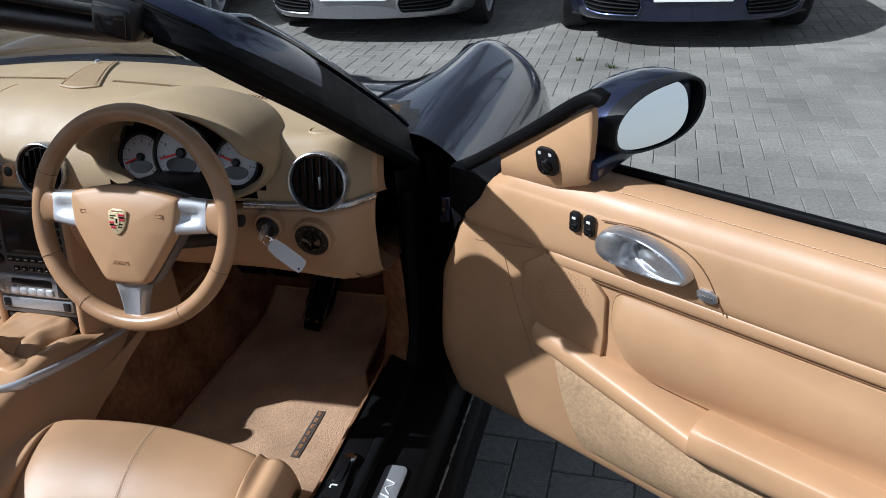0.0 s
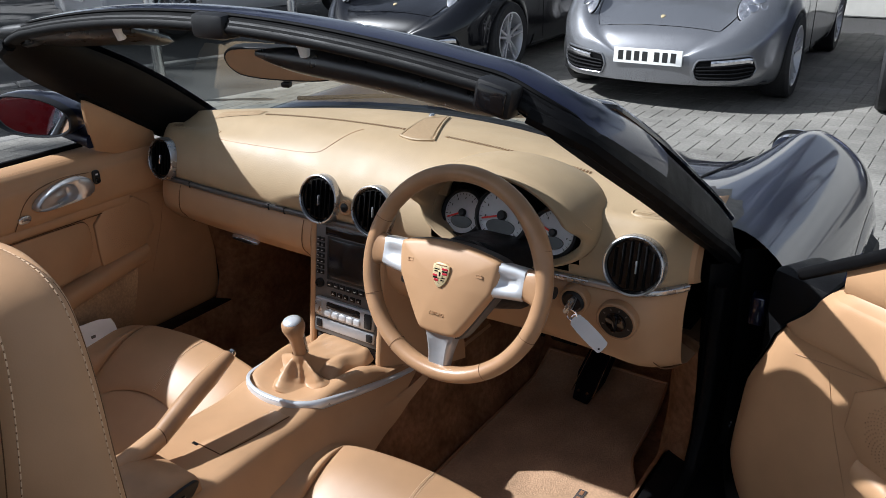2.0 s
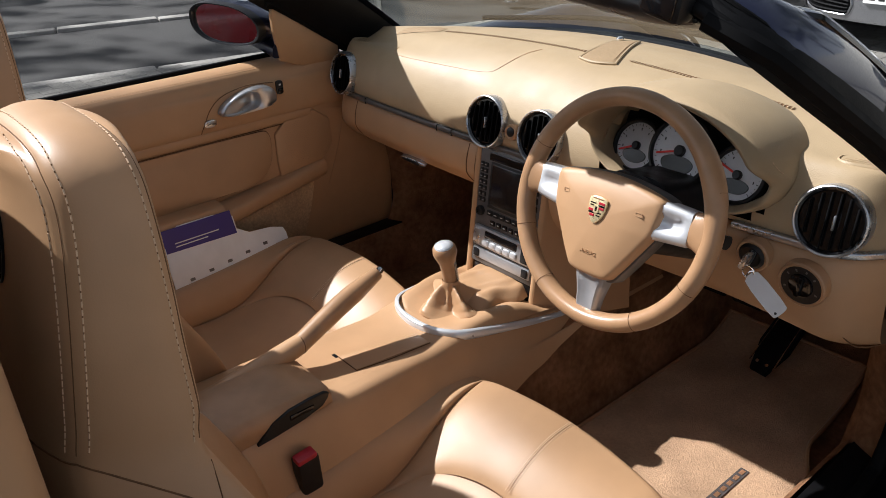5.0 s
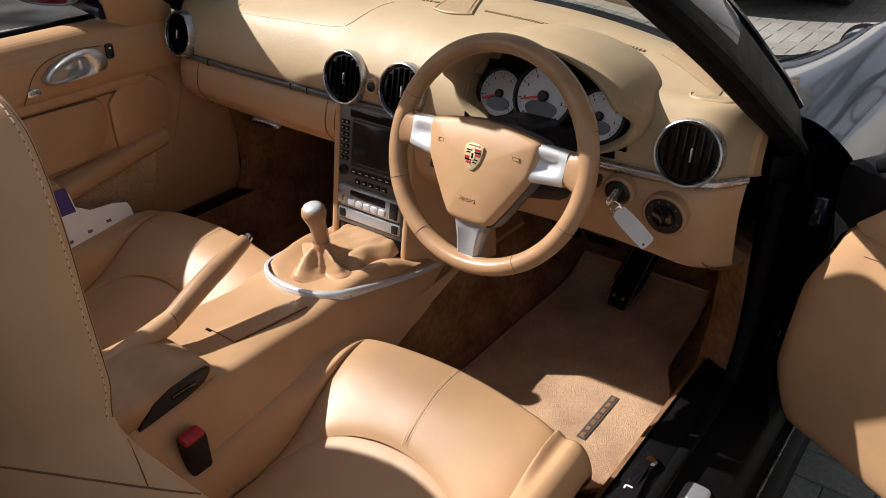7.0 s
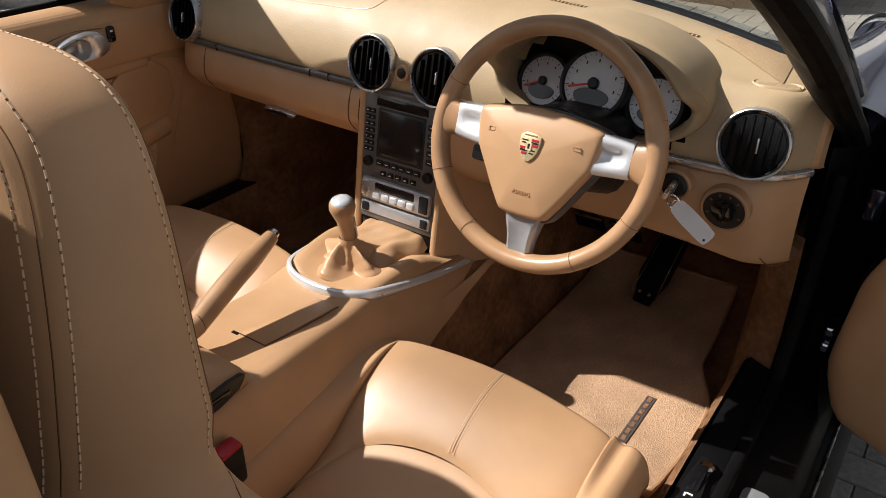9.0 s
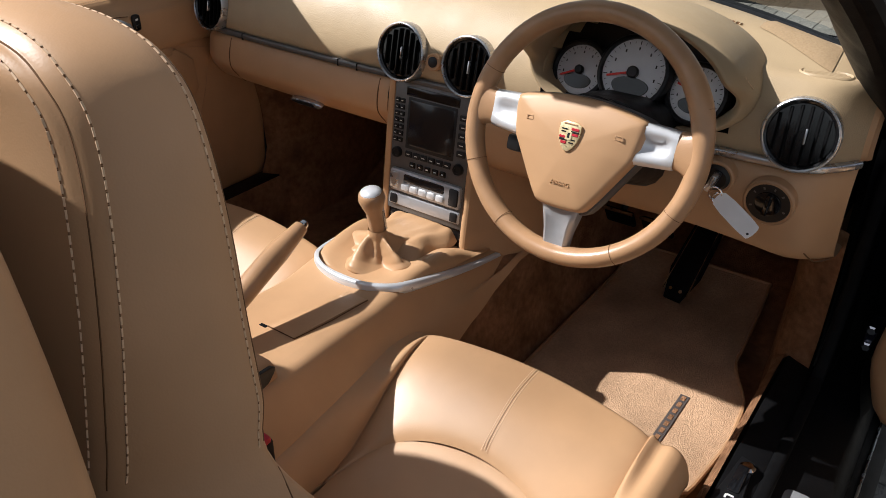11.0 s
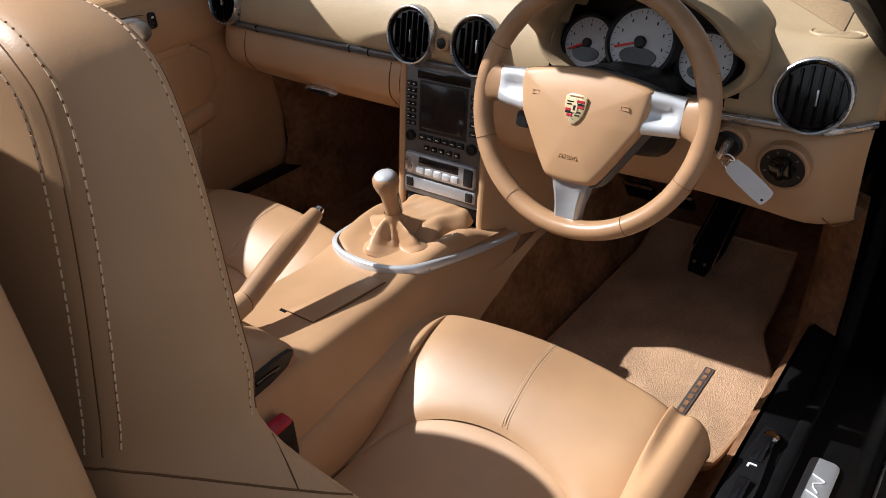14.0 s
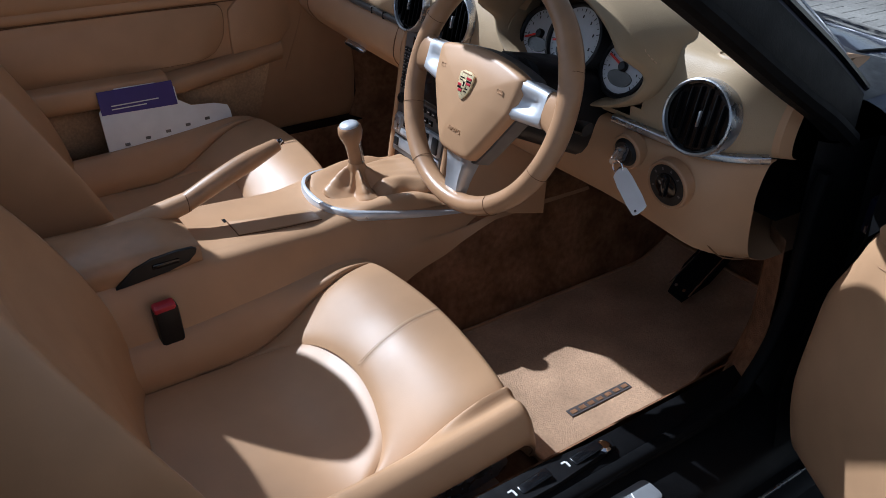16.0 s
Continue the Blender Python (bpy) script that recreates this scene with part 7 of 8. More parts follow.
def build_front(car, paint, plate_on=True):
    """Bumper, wings, bonnet, lamps and intakes of the sports car's front."""
    k_b = lambda x, y, z: y > 0.42 and abs(x) < bonnet_edge(y) and z > 0.5 and y < 1.585
    bm = body_patch(0.22, 1.768, lambda x, y, z: not_arch(x, y, z) and not k_b(x, y, z) and (y > 0.42 or (abs(x) > 0.66 and z > 0.30)), 80)
    part("front_body", bm, paint, car, "glossy front wings and bumper", 60)
    bm = body_patch(0.22, 1.768, lambda x, y, z: k_b(x, y, z), 80)
    bmesh.ops.translate(bm, verts=bm.verts, vec=(0, 0, 0.004))
    part("bonnet", bm, paint, car, "smooth sloping bonnet", 60)
    for sx in (-1, 1):
        bm = bmesh.new()
        ys = [0.45 + 1.12 * i / 30 for i in range(31)]
        tube(bm, [(sx * bonnet_edge(y), y, lerp([(p[0], p[1]) for p in section(y)[:30]], bonnet_edge(y)) + 0.001) for y in ys], 0.004, 6)
        part("bonnet_gap", bm, "rubber", car)
        lamp(car, sx)
        # lower intake, its slats and the lamp strip, on the curve of the bumper
        def on_nose(x, z, off):
            y = nose_y(x, z)
            gx = (nose_y(x + 0.01, z) - nose_y(x - 0.01, z)) / 0.02
            gz = (nose_y(x, z + 0.01) - nose_y(x, z - 0.01)) / 0.02
            n = Vector((-gx, 1, -gz)).normalized()
            return Vector((sx * x, y, z)) + Vector((sx * n.x, n.y, n.z)) * off

        def edges(f):
            xi, xo = 0.335, 0.735
            x = xi + (xo - xi) * f
            lo = 0.232 + 0.030 * max(0.0, (f - 0.6) / 0.4) ** 2
            hi = 0.372 + 0.045 * f - 0.05 * max(0.0, (f - 0.85) / 0.15) ** 2
            e = min(1.0, min(f, 1 - f) / 0.08) ** 0.5
            mid = (lo + hi) / 2
            return x, mid + (lo - mid) * e, mid + (hi - mid) * e
        bm = bmesh.new()
        grid(bm, [[on_nose(x, lo + (hi - lo) * j / 8, 0.004) for j in range(9)] for x, lo, hi in [edges(i / 24) for i in range(25)]])
        ik = part("air_intake", bm, "rubber", car, "black lower air intake")
        bm = bmesh.new()
        rim_line = [on_nose(x, hi, 0.004) for x, lo, hi in [edges(i / 24) for i in range(25)]] + [on_nose(x, lo, 0.004) for x, lo, hi in [edges(i / 24) for i in range(24, -1, -1)]]
        tube(bm, rim_line + rim_line[:1], 0.008, 6)
        part("intake_lip", bm, paint, ik)
        for q in range(4):
            bm = bmesh.new()
            tube(bm, [on_nose(x, lo + (hi - lo) * (0.16 + 0.17 * q), 0.012) for x, lo, hi in [edges(0.06 + 0.88 * i / 16) for i in range(17)]], 0.005, 6)
            part("slat", bm, "plastic", ik)
        bm = bmesh.new()
        grid(bm, [[on_nose(x, hi - 0.012 - 0.034 * j / 3, 0.016 + 0.006 * math.sin(j / 3 * 3.14)) for j in range(4)] for x, lo, hi in [edges(0.30 + 0.62 * i / 12) for i in range(13)]])
        part("indicator", bm, "lamp", ik, "clear indicator strip")
    bm = bmesh.new()
    sweep(bm, [(x, 1.728 - 0.33 * (x / 0.80) ** 2, 0.196) for x in [-0.80 + 1.6 * i / 24 for i in range(25)]], rounded(0.02, 0.04, 0.006, 2), (0, 0, 1))
    part("front_lip", bm, "plastic", car, "dark lower lip")
    bm = bmesh.new()
    plate(bm, soften([(-0.018, 0.02), (0.018, 0.02), (0.016, -0.008), (0, -0.026), (-0.016, -0.008)], 1), 0.006, basis((0, 1.475, centre_z(1.475) + 0.003), (1, 0, 0), (0, -0.93, 0.37), (0, 0.37, 0.93)), 0.002)
    part("nose_badge", bm, "gold", car, "small gold shield badge")
    if plate_on:
        m = basis((0, 1.764, 0.382), (-1, 0, 0), (0, -0.10, 1), (0, 1, 0.10))
        bm = bmesh.new()
        plate(bm, rounded(0.52, 0.111, 0.006), 0.012, m, 0.002)
        np_ = part("number_plate", bm, "plate", car, "white number plate with dark bars")
        for q in range(7):
            bm = bmesh.new()
            x = -0.205 + 0.062 * q + (0.028 if q > 3 else 0)
            rbox(bm, (0.040, 0.070, 0.002), m @ Matrix.Translation((x, 0, 0.0125)), 0.002, 1)
            part("plate_bar", bm, "print_black", np_)
    for sx in (-1, 1):
        build_wheel(car, sx * 0.800, WHEELS[0], sx)
        wheel_arch(car, paint, WHEELS[0], sx)


def wheel_arch(car, paint, cy, sx):
    """Rolled lip of a wheel opening, lying on the body's flank."""
    def flank(y, z):
        sec = section(y)
        xs = [p[0] + (q[0] - p[0]) * (z - p[1]) / (q[1] - p[1]) for p, q in zip(sec, sec[1:]) if min(p[1], q[1]) <= z <= max(p[1], q[1]) and p[1] != q[1]]
        return max(xs, default=0.80)
    bm = bmesh.new()
    rows = []
    for k in range(41):
        a = radians(-22 + 224 * k / 40)
        row = []
        for r, off in ((0.338, -0.060), (0.338, 0.002), (0.346, 0.008), (0.372, 0.005), (0.398, 0.0008)):
            y, z = cy + r * math.cos(a), 0.32 + r * math.sin(a)
            row.append((sx * (flank(y, z) + off), y, z))
        rows.append(row)
    grid(bm, rows)
    part("wheel_arch", bm, paint, car, "", 60)


def build_rear(car, paint):
    bm = body_patch(-2.62, -0.97, lambda x, y, z: not_arch(x, y, z) and not (y > -1.18 and abs(x) < 0.66 and z > 0.5), 50)
    part("rear_body", bm, paint, car, "rear wings and deck", 60)
    for sx in (-1, 1):
        build_wheel(car, sx * 0.79, WHEELS[1], sx)
        wheel_arch(car, paint, WHEELS[1], sx)


def build_parked(name, paint, label):
    """The same kind of sports car, closed, seen from the front."""
    car = thing(name, (0, 0, 0), label, "car", "parked sports cars")
    build_front(car, paint)
    build_rear(car, paint)
    bm = body_patch(-1.0, 0.37, lambda x, y, z: True, 30)
    part("body_side", bm, paint, car, "body sides and doors", 60)
    bm = bmesh.new()
    rows = []
    for i in range(21):
        x = -1 + 2 * i / 20
        rows.append([Vector((0.70 * x, base_y(0.70 * x) + 0.06, top_z(0.7 * x) - 0.03)).lerp(header_at(0.60 * x) + Vector((0, 0.02, 0.01)), j / 8) + Vector((0, 0, 0.02 * math.sin(j / 8 * 3.14))) for j in range(9)])
    grid(bm, rows)
    part("windscreen", bm, "dark_glass", car, "dark reflecting windscreen", 70)
    bm = bmesh.new()
    rows = []
    for i in range(21):
        y = -0.34 - 1.25 * i / 20
        zt = lerp([(-1.59, 0.97), (-1.2, 1.12), (-0.8, 1.25), (-0.34, 1.27)], y)
        w = 0.61 + 0.02 * math.sin(i / 20 * 3)
        rows.append([(w * math.cos(a) if abs(math.cos(a)) < 0.98 else math.copysign(w, math.cos(a)), y, 0.90 + (zt - 0.90) * abs(math.sin(a)) ** 0.55) for a in [k * math.pi / 18 for k in range(19)]])
    grid(bm, rows)
    part("soft_top", bm, "trim", car, "black fabric roof", 60)
    for sx in (-1, 1):
        bm = bmesh.new()
        lo, hi = [(sx * 0.72, 0.13, 0.93), (sx * 0.74, -0.4, 0.92), (sx * 0.74, -1.0, 0.92)], [(sx * 0.64, -0.31, 1.18), (sx * 0.62, -0.6, 1.20), (sx * 0.63, -0.92, 1.15)]
        grid(bm, [curve(lo, 6), curve(hi, 6)])
        part("side_window", bm, "dark_glass", car)
        bm = bmesh.new()
        tube(bm, [(sx * 0.735, 0.12, 0.92), (sx * 0.68, -0.14, 1.09), (sx * 0.63, -0.32, 1.21)], 0.028, 10)
        part("pillar", bm, paint, car)
        c = Vector((sx * 0.90, -0.13, 0.985))
        bm = bmesh.new()
        rows = [[c + Vector((0.11 * s * math.cos(t), dy, 0.065 * s * math.sin(t))) for t in [k * math.pi / 10 for k in range(20)]] for dy, s in ((-0.03, 0.9), (-0.02, 1.0), (0.02, 0.95), (0.06, 0.6), (0.07, 0.1))]
        grid(bm, rows, close_v=True, cap=True)
        tube(bm, [(sx * 0.72, -0.10, 0.94), c], 0.02, 8)
        part("door_mirror", bm, paint, car, "oval door mirror", 60)
        bm = bmesh.new()
        tube(bm, [(sx * 0.895, 0.27, z) for z in (0.82, 0.6, 0.4, 0.25)], 0.003, 5)
        part("door_gap", bm, "rubber", car)
    bm = bmesh.new()
    rbox(bm, (1.5, 3.6, 0.10), Matrix.Translation((0, -0.4, 0.17)), 0.03)
    part("underbody", bm, "rubber", car)
    return car


def place(car, x, y, heading):
    car.matrix_basis = Matrix.Translation((x, y, 0)) @ Matrix.Rotation(radians(heading), 4, "Z")
    return car


def build_van():
    v = thing("van", (0, 0, 0), "silver delivery van parked behind the bollards", "van")
    W = 0.89

    def top(y):
        return lerp([(-2.5, 1.72), (-2.2, 1.78), (-0.2, 1.80), (0.35, 1.70), (0.95, 1.10), (1.05, 1.06), (1.6, 0.97), (1.78, 0.86), (1.86, 0.6)], y)
    bm = bmesh.new()
    rows = []
    for i in range(61):
        y = -2.5 + 4.36 * i / 60
        t = top(y)
        w = W - 0.25 * max(0, (y - 1.3) / 0.56) ** 2
        inn = 0.10 * max(0, (t - 1.1) / 0.7)
        half = soften([(0, t), (w * 0.6, t - 0.005), (w - inn - 0.05, t - 0.03), (w - inn * 0.7, t - 0.20 * min(1, (t - 0.5))), (w, min(1.0, t - 0.1)), (w, 0.55), (w - 0.01, 0.30), (w - 0.06, 0.22)], 2, False)
        rows.append([(x, y, z) for x, z in reversed(half)] + [(-x, y, z) for x, z in half[1:]])
    full = rows
    vs = [[None] * len(full[0]) for _ in full]
    for i in range(60):
        for j in range(len(full[0]) - 1):
            q = [(i, j), (i + 1, j), (i + 1, j + 1), (i, j + 1)]
            c = [sum(full[a][b][k] for a, b in q) / 4 for k in range(3)]
            if abs(c[0]) > 0.7 and any((c[1] - cy) ** 2 + (c[2] - 0.32) ** 2 < 0.37 ** 2 for cy in (1.02, -1.65)):
                continue
            f = []
            for a, b in q:
                if vs[a][b] is None:
                    vs[a][b] = bm.verts.new(full[a][b])
                f.append(vs[a][b])
            bm.faces.new(f)
    part("van_body", bm, "paint_van", v, "silver painted body", 50)
    bm = bmesh.new()
    grid(bm, [[(x, y, top(y) + 0.006) for x in (-0.68, -0.3, 0, 0.3, 0.68)] for y in (0.42, 0.55, 0.7, 0.85, 0.93)])
    part("windscreen", bm, "dark_glass", v)
    for sx in (-1, 1):
        bm = bmesh.new()
        plate(bm, soften([(0.60, 1.08), (-0.35, 1.10), (-0.35, 1.55), (0.20, 1.55)], 1), 0.012, basis((sx * 0.835, 0, 0), (0, 1, 0), (-sx * 0.07, 0, 1), (sx, 0, 0.07)), 0.003)
        part("side_window", bm, "dark_glass", v)
        bm = bmesh.new()
        rbox(bm, (0.02, 2.1, 0.07), Matrix.Translation((sx * 0.892, -0.35, 0.55)), 0.008)
        part("side_strip", bm, "plastic", v, "dark side rubbing strip")
        bm = bmesh.new()
        rbox(bm, (0.008, 1.7, 0.05), Matrix.Translation((sx * 0.893, -0.45, 0.72)), 0.002)
        rbox(bm, (0.008, 1.3, 0.03), Matrix.Translation((sx * 0.893, -0.55, 0.42)), 0.002)
        part("side_decal", bm, "print_black", v, "dark side decal bars")
        for y in (0.72, -0.28, -1.15):
            bm = bmesh.new()
            tube(bm, [(sx * 0.893, y, z) for z in (1.0, 0.7, 0.32)], 0.004, 5)
            part("door_gap", bm, "rubber", v)
        for y in (0.0, -0.55):
            bm = bmesh.new()
            rbox(bm, (0.03, 0.16, 0.03), Matrix.Translation((sx * 0.90, y, 0.93)), 0.008)
            part("door_pull", bm, "paint_van", v)
        bm = bmesh.new()
        m = basis((sx * 0.66, 1.70, 0.80), Vector((0.86, -sx * 0.5, 0)).normalized(), (0, -0.25, 0.97), Vector((sx * 0.5, 0.83, 0.22)).normalized())
        plate(bm, soften([(-0.19, -0.055), (0.17, -0.07), (0.19, 0.05), (-0.19, 0.045)], 1), 0.05, m @ Matrix.Translation((0, 0, -0.02)), 0.006)
        h = part("headlamp", bm, "gloss", v, "dark-framed headlamp")
        bm = bmesh.new()
        rbox(bm, (0.20, 0.05, 0.02), m @ Matrix.Translation((0.02, 0, 0.026)), 0.01)
        part("lamp_glass", bm, "lamp", h)
        for y in (1.02, -1.65):
            build_wheel(v, sx * 0.80, y, sx)
    bm = bmesh.new()
    plate(bm, soften([(-0.48, 0.64), (0.48, 0.64), (0.50, 0.82), (-0.50, 0.82)], 1), 0.02, basis((0, 1.845, 0), (-1, 0, 0), (0, -0.12, 1), (0, 1, 0.12)), 0.004)
    g = part("grille", bm, "gloss", v, "black grille with bright bars")
    for z in (0.68, 0.73, 0.78):
        bm = bmesh.new()
        rbox(bm, (0.92, 0.012, 0.012), Matrix.Translation((0, 1.875 - 0.1 * (z - 0.64), z)), 0.003)
        part("grille_bar", bm, "chrome", g)
    bm = bmesh.new()
    lathe(bm, [(0.06, 0), (0.06, 0.014), (0.05, 0.018), (0.045, 0.010), (0, 0.010)], basis((0, 1.87, 0.74), (1, 0, 0), (0, 0, 1), (0, 1, 0)), 24)
    part("round_badge", bm, "chrome", v)
    bm = bmesh.new()
    plate(bm, soften([(-0.80, 0.24), (0.80, 0.24), (0.82, 0.58), (-0.82, 0.58)], 1), 0.05, basis((0, 1.82, 0), (-1, 0, 0), (0, 0, 1), (0, 1, 0)), 0.02)
    part("bumper", bm, "paint_van", v)
    m = basis((0, 1.875, 0.50), (-1, 0, 0), (0, 0, 1), (0, 1, 0))
    bm = bmesh.new()
    plate(bm, rounded(0.52, 0.111, 0.006), 0.010, m, 0.002)
    n2 = part("number_plate", bm, "plate", v)
    for q in range(7):
        bm = bmesh.new()
        rbox(bm, (0.040, 0.070, 0.002), m @ Matrix.Translation((-0.205 + 0.062 * q + (0.028 if q > 3 else 0), 0, 0.0105)), 0.002, 1)
        part("plate_bar", bm, "print_black", n2)
    return v


def build_bollard(x, y):
    b = thing("bollard", (x, y, 0), "brushed steel bollard at the edge of the forecourt", "bollard", "steel bollards")
    bm = bmesh.new()
    lathe(bm, [(0.045, 0.0), (0.045, 0.86), (0.043, 0.872), (0.036, 0.875), (0, 0.875)], Matrix.Translation((x, y, 0)), 24)
    part("post", bm, "steel", b)
    bm = bmesh.new()
    lathe(bm, [(0.075, 0.0), (0.075, 0.006), (0.05, 0.012), (0.046, 0.012)], Matrix.Translation((x, y, 0)), 24)
    part("foot_plate", bm, "steel", b)


# ---- ground ----
def build_ground():
    bm = bmesh.new()
    grid(bm, [[(x, y, -0.06) for y in (-400, -60, -20, 0, 20, 60, 400)] for x in (-400, -60, -20, 0, 20, 60, 400)])
    single("ground", bm, "asphalt", "grey asphalt road and ground", "ground", kind="structure")
    bm = bmesh.new()
    grid(bm, [[(max(x, -4.95 + 0.25 * y), y, -0.006) for y in (-9, -3, 3, 9.2)] for x in (-8.0, -2, 2, 9)])
    single("bedding", bm, "joint", "sandy joints under the paving blocks", "ground", kind="structure")


def paver_mesh():
    bm = bmesh.new()
    rbox(bm, (0.0978, 0.1978, 0.05), Matrix.Translation((0, 0, -0.025)), 0.003, 1)
    me = finish(bm, 0)
    me.name = "paver"
    me.materials.append(M["paver"])
    return me


def build_pavers():
    root = thing("pavement", (0, 0, -0.02), "grey block paving of the forecourt", "pavement", kind="structure")
    me = paver_mesh()
    rng = random.Random(4)
    near, far = [], []
    for i in range(-66, 90):
        for j in range(-90, 92):
            s = (i - j) % 4
            if s in (1, 2):
                continue
            x, y, turned = (0.1 * i + 0.1, 0.1 * j + 0.05, True) if s == 0 else (0.1 * i + 0.05, 0.1 * j + 0.1, False)
            if x < -4.93 + 0.25 * y:
                continue
            (near if 0.80 < x < 2.45 and -0.85 < y < 0.95 else far).append((x, y, turned))
    near = near[:300]
    for x, y, turned in near:
        o = bpy.data.objects.new("paver", me)
        scene.collection.objects.link(o)
        o.parent = root
        o.matrix_parent_inverse = Matrix.Translation((0, 0, 0.02))
        o.location = (x, y, rng.uniform(-0.0015, 0.0))
        o.rotation_euler = (rng.gauss(0, 0.006), rng.gauss(0, 0.008), rng.gauss(0, 0.008) + (math.pi / 2 if turned else 0))
    verts, faces = [], []
    src_v, src_f = [v.co.copy() for v in me.vertices], [list(p.vertices) for p in me.polygons if p.normal.z > -0.5]
    for x, y, turned in far:
        n0 = len(verts)
        dz, rz = rng.uniform(-0.0015, 0.0), rng.gauss(0, 0.006) + (math.pi / 2 if turned else 0)
        c, s = math.cos(rz), math.sin(rz)
        for v in src_v:
            verts.append((x + v.x * c - v.y * s, y + v.x * s + v.y * c, v.z + dz))
        for f in src_f:
            faces.append([n0 + k for k in f])
    m2 = bpy.data.meshes.new("paving_blocks")
    m2.from_pydata(verts, [], faces)
    m2.materials.append(M["paver"])
    o = new("paving_blocks", m2)
    o.parent = root
    o.matrix_parent_inverse = Matrix.Translation((0, 0, 0.02))
    tagged(o, kind="stuff")


def build_kerb():
    rng = random.Random(8)
    for x0, lean, z0, name, label in ((-5.02, 0.25, -0.090, "kerb_near", "flush concrete edging of the forecourt"), (-7.43, 0.296, -0.105, "kerb_far", "pale worn kerb line along the road")):
        root = thing(name, (x0, 0, -0.06), label, "kerb", kind="structure")
        slant = Matrix.Rotation(-math.atan(lean), 4, "Z")
        for k in range(24):
            bm = bmesh.new()
            rbox(bm, (0.14, 0.905, 0.16), Matrix.Translation((x0, 0, 0)) @ slant @ Matrix.Translation((rng.gauss(0, 0.004), -9.5 + 0.92 * k, z0 + rng.gauss(0, 0.003))), 0.015, 2)
            part("kerb_stone", bm, "kerb", root)
    bm = bmesh.new()
    rows = []
    for i in range(60):
        y = -30 + i
        q = -18.5 + 0.38 * max(-8.0, min(8.0, y))
        rows.append([(q, y, -0.07), (q - 0.4, y, 0.05), (q - 1.8, y, 0.25 + 0.1 * noise.noise(Vector((y, 0, 0)))), (q - 7.8, y, 0.8 + 0.4 * noise.noise(Vector((y * 0.3, 5, 0)))), (-60, y, 2.0)])
    grid(bm, rows)
    single("verge", bm, "soil", "dark leafy bank beyond the road", "verge", kind="structure")


def build_wall():
    bm = bmesh.new()
    rbox(bm, (14, 0.3, 3.0), Matrix.Translation((4.0, 11.2, 1.45)), 0.02)
    single("wall_white", bm, "wall", "white rendered wall behind the parked cars", "wall", kind="structure")


def build_tree(x, y, h, seed, name="tree"):
    rng = random.Random(seed)
    t = thing(name, (x, y, -0.05), "tall roadside tree with thin young foliage", "tree", "roadside trees")
    bm = bmesh.new()
    tips = []

    def limb(p, d, length, r, depth):
        pts, q = [p], p
        for k in range(5):
            d = (d + Vector((rng.gauss(0, 0.13), rng.gauss(0, 0.13), rng.gauss(0.03, 0.08)))).normalized()
            q = q + d * (length / 5)
            pts.append(q)
        tube(bm, pts, [r * (1 - 0.6 * k / 5) for k in range(6)], 7 if depth < 2 else 5)
        if depth >= 4:
            tips.extend(pts[3:])
            return
        for k in range(rng.randint(3, 4)):
            a = rng.uniform(0, 6.28)
            o = Vector((math.cos(a), math.sin(a), rng.uniform(0.1, 0.6))).normalized()
            limb(pts[rng.randint(2, 5)], (d * 0.5 + o).normalized(), length * rng.uniform(0.5, 0.7), r * 0.45, depth + 1)
    limb(Vector((x, y, -0.1)), Vector((0, 0, 1)), h * 0.55, h * 0.022, 0)
    part("trunk", bm, "bark", t, "grey branching trunk")
    verts, faces = [], []
    for p in tips:
        for k in range(12):
            c = p + Vector((rng.gauss(0, 0.45), rng.gauss(0, 0.45), rng.gauss(0, 0.4)))
            s = rng.uniform(0.10, 0.22)
            u = Vector((rng.gauss(0, 1), rng.gauss(0, 1), rng.gauss(0, 0.5))).normalized()
            w = u.orthogonal().normalized()
            n0 = len(verts)
            verts += [c - u * s, c + w * s * 0.5, c + u * s, c - w * s * 0.5]
            faces.append((n0, n0 + 1, n0 + 2, n0 + 3))
    me = bpy.data.meshes.new("crown")
    me.from_pydata([tuple(v) for v in verts], [], faces)
    me.materials.append(M["leaf"])
    o = new("crown", me)
    o.parent = t
    o.matrix_parent_inverse = Matrix.Translation(-Vector(t.location))
    return t


WEEDS = [(0.90, 4.08), (1.14, 3.84), (0.66, 4.25)]


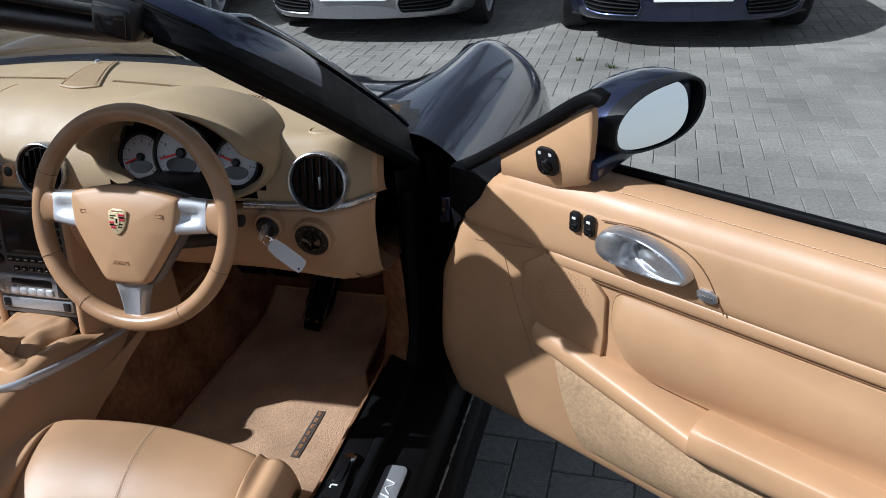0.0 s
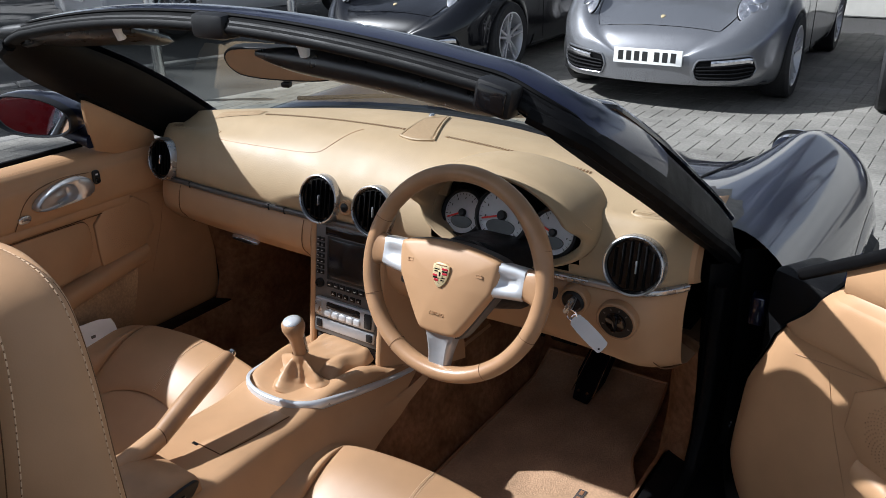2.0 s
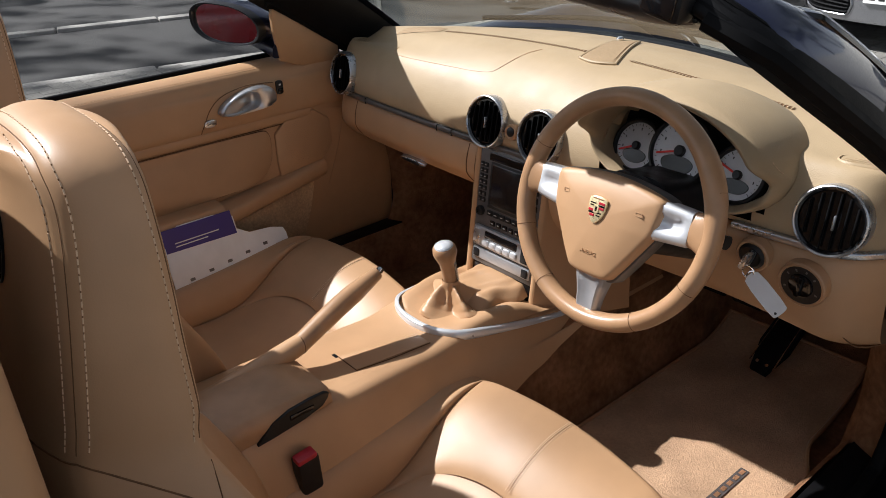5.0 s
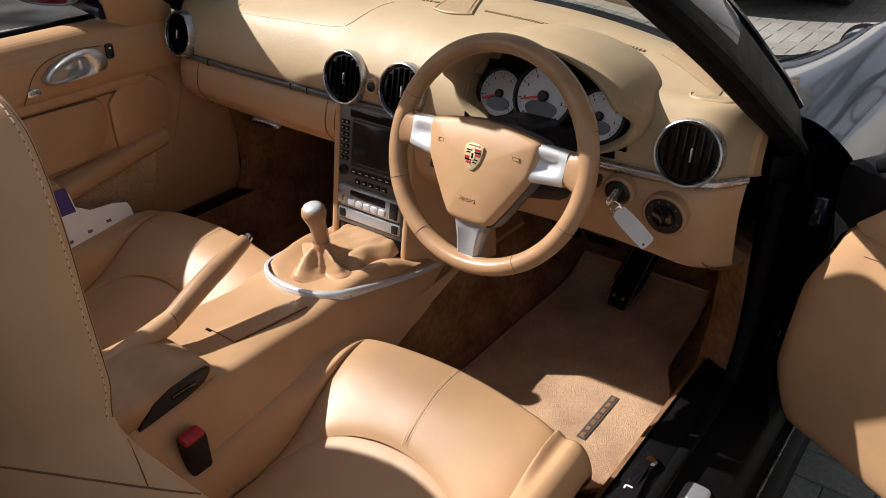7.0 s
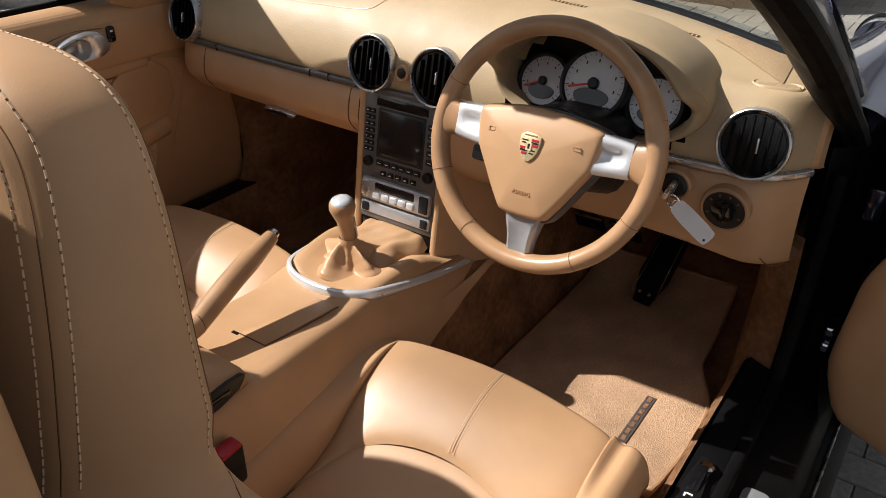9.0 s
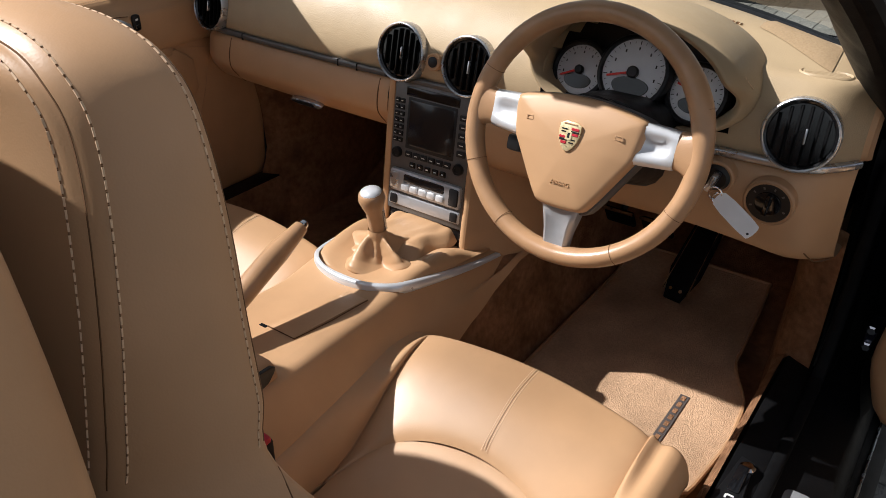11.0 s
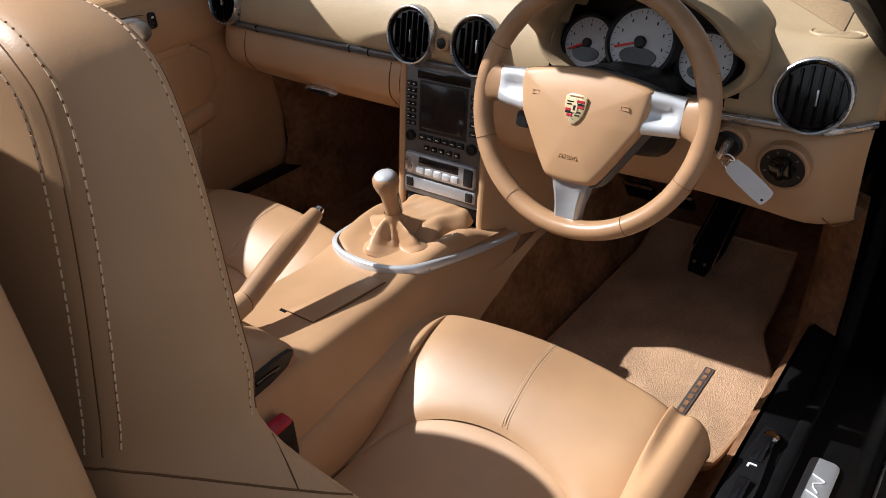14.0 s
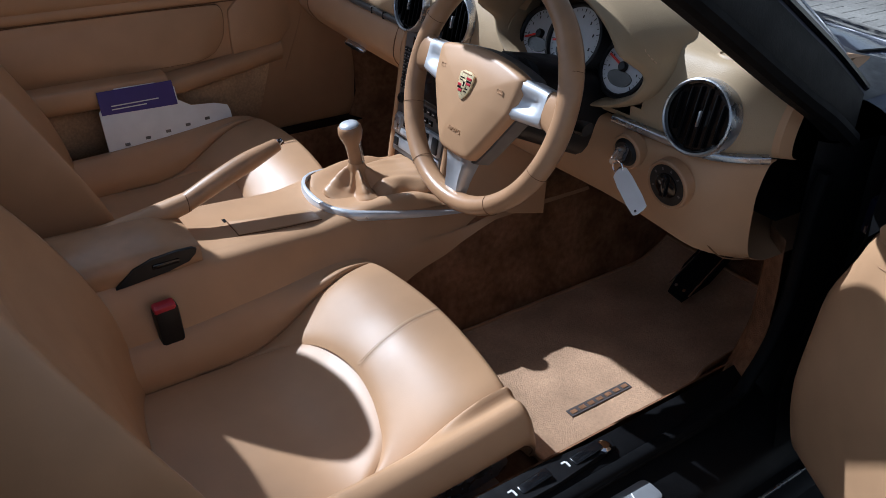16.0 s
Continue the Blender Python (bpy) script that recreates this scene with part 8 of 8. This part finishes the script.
def build_weed(x, y, seed):
    rng = random.Random(seed)
    bm = bmesh.new()
    for k in range(16):
        a, r, l = rng.uniform(0, 6.28), rng.uniform(0, 0.03), rng.uniform(0.015, 0.04)
        o = Vector((x + r * math.cos(a), y + r * math.sin(a), -0.004))
        out = Vector((math.cos(a), math.sin(a), 0))
        side = Vector((-out.y, out.x, 0)) * 0.004
        mid, tip = o + out * l * 0.4 + Vector((0, 0, l * 0.6)), o + out * l + Vector((0, 0, l * 0.5))
        grid(bm, [[o - side, o + side], [mid - side * 1.3, mid + side * 1.3], [tip, tip + side * 0.1]])
    single("weed", bm, "leaf", "small green weed growing between paving blocks", "weed", "weeds in the paving")


# ---- assemble ----
build_ground()
build_kerb()
build_wall()
build_tub()
build_dashboard()
build_instruments()
build_console()
build_stack()
build_windscreen()
build_door(1)
build_door(-1)
seat = build_seat()
other = copy_thing(seat, pose(SEAT_X - 0.712, -0.60 + 0.08, 0.22 + 0.020))
seat["label"] = "driver's tan leather sports seat with a high tapering backrest"
other["label"] = "passenger's tan leather sports seat, set a little further forward"
build_hoop(0.363)
build_hoop(-0.363)
build_steering_wheel()
build_column()
build_gear_lever()
build_handbrake()
build_buckle(0.145, -0.640, 0.508)
build_pedals()
build_mat()
build_sill_fittings()
build_visor(0.077, 0.548, 0.190, 1)
build_visor(-0.66, -0.235, -0.262, -1)
build_mirror_inside()
build_key()
build_card()

shell = thing("sports_car", (0, 0, 0), "midnight blue sports car body with its roof down", "car")
build_front(shell, "paint_blue", plate_on=False)
build_rear(shell, "paint_blue")

grey_car = place(build_parked("sports_car", "paint_silver", "grey sports car parked facing the open car"), -1.12, 6.356, 182.1)
black_car = place(build_parked("sports_car", "paint_black", "black sports car parked facing the open car"), -3.525, 6.186, 181.6)
blue_car = place(build_parked("sports_car", "paint_blue", "dark blue sports car parked facing the open car"), 1.253, 6.336, 184.5)
place(build_van(), -8.2, 6.65, 168)
red_car = place(build_parked("sports_car", "red_paint", "red sports car parked behind the open car"), -1.9, -4.3, 78)
build_bollard(-4.63, 2.97)
build_bollard(-4.58, 4.52)
for k, (wx, wy) in enumerate(WEEDS):
    build_weed(wx, wy, 30 + k)
for k, (tx, ty, th) in enumerate(((-20.5, -7.0, 17), (-19.0, -2.5, 11), (-20.0, 2.0, 17), (-20.0, -12.0, 17), (-20.5, 7.0, 16), (-21, 12.0, 15), (-7.0, 21.0, 15), (-1.0, 20.0, 16), (5.0, 20.5, 15), (11.0, 20.0, 16), (17.0, 17.0, 15))):
    build_tree(tx, ty, th, 11 + k)
build_pavers()
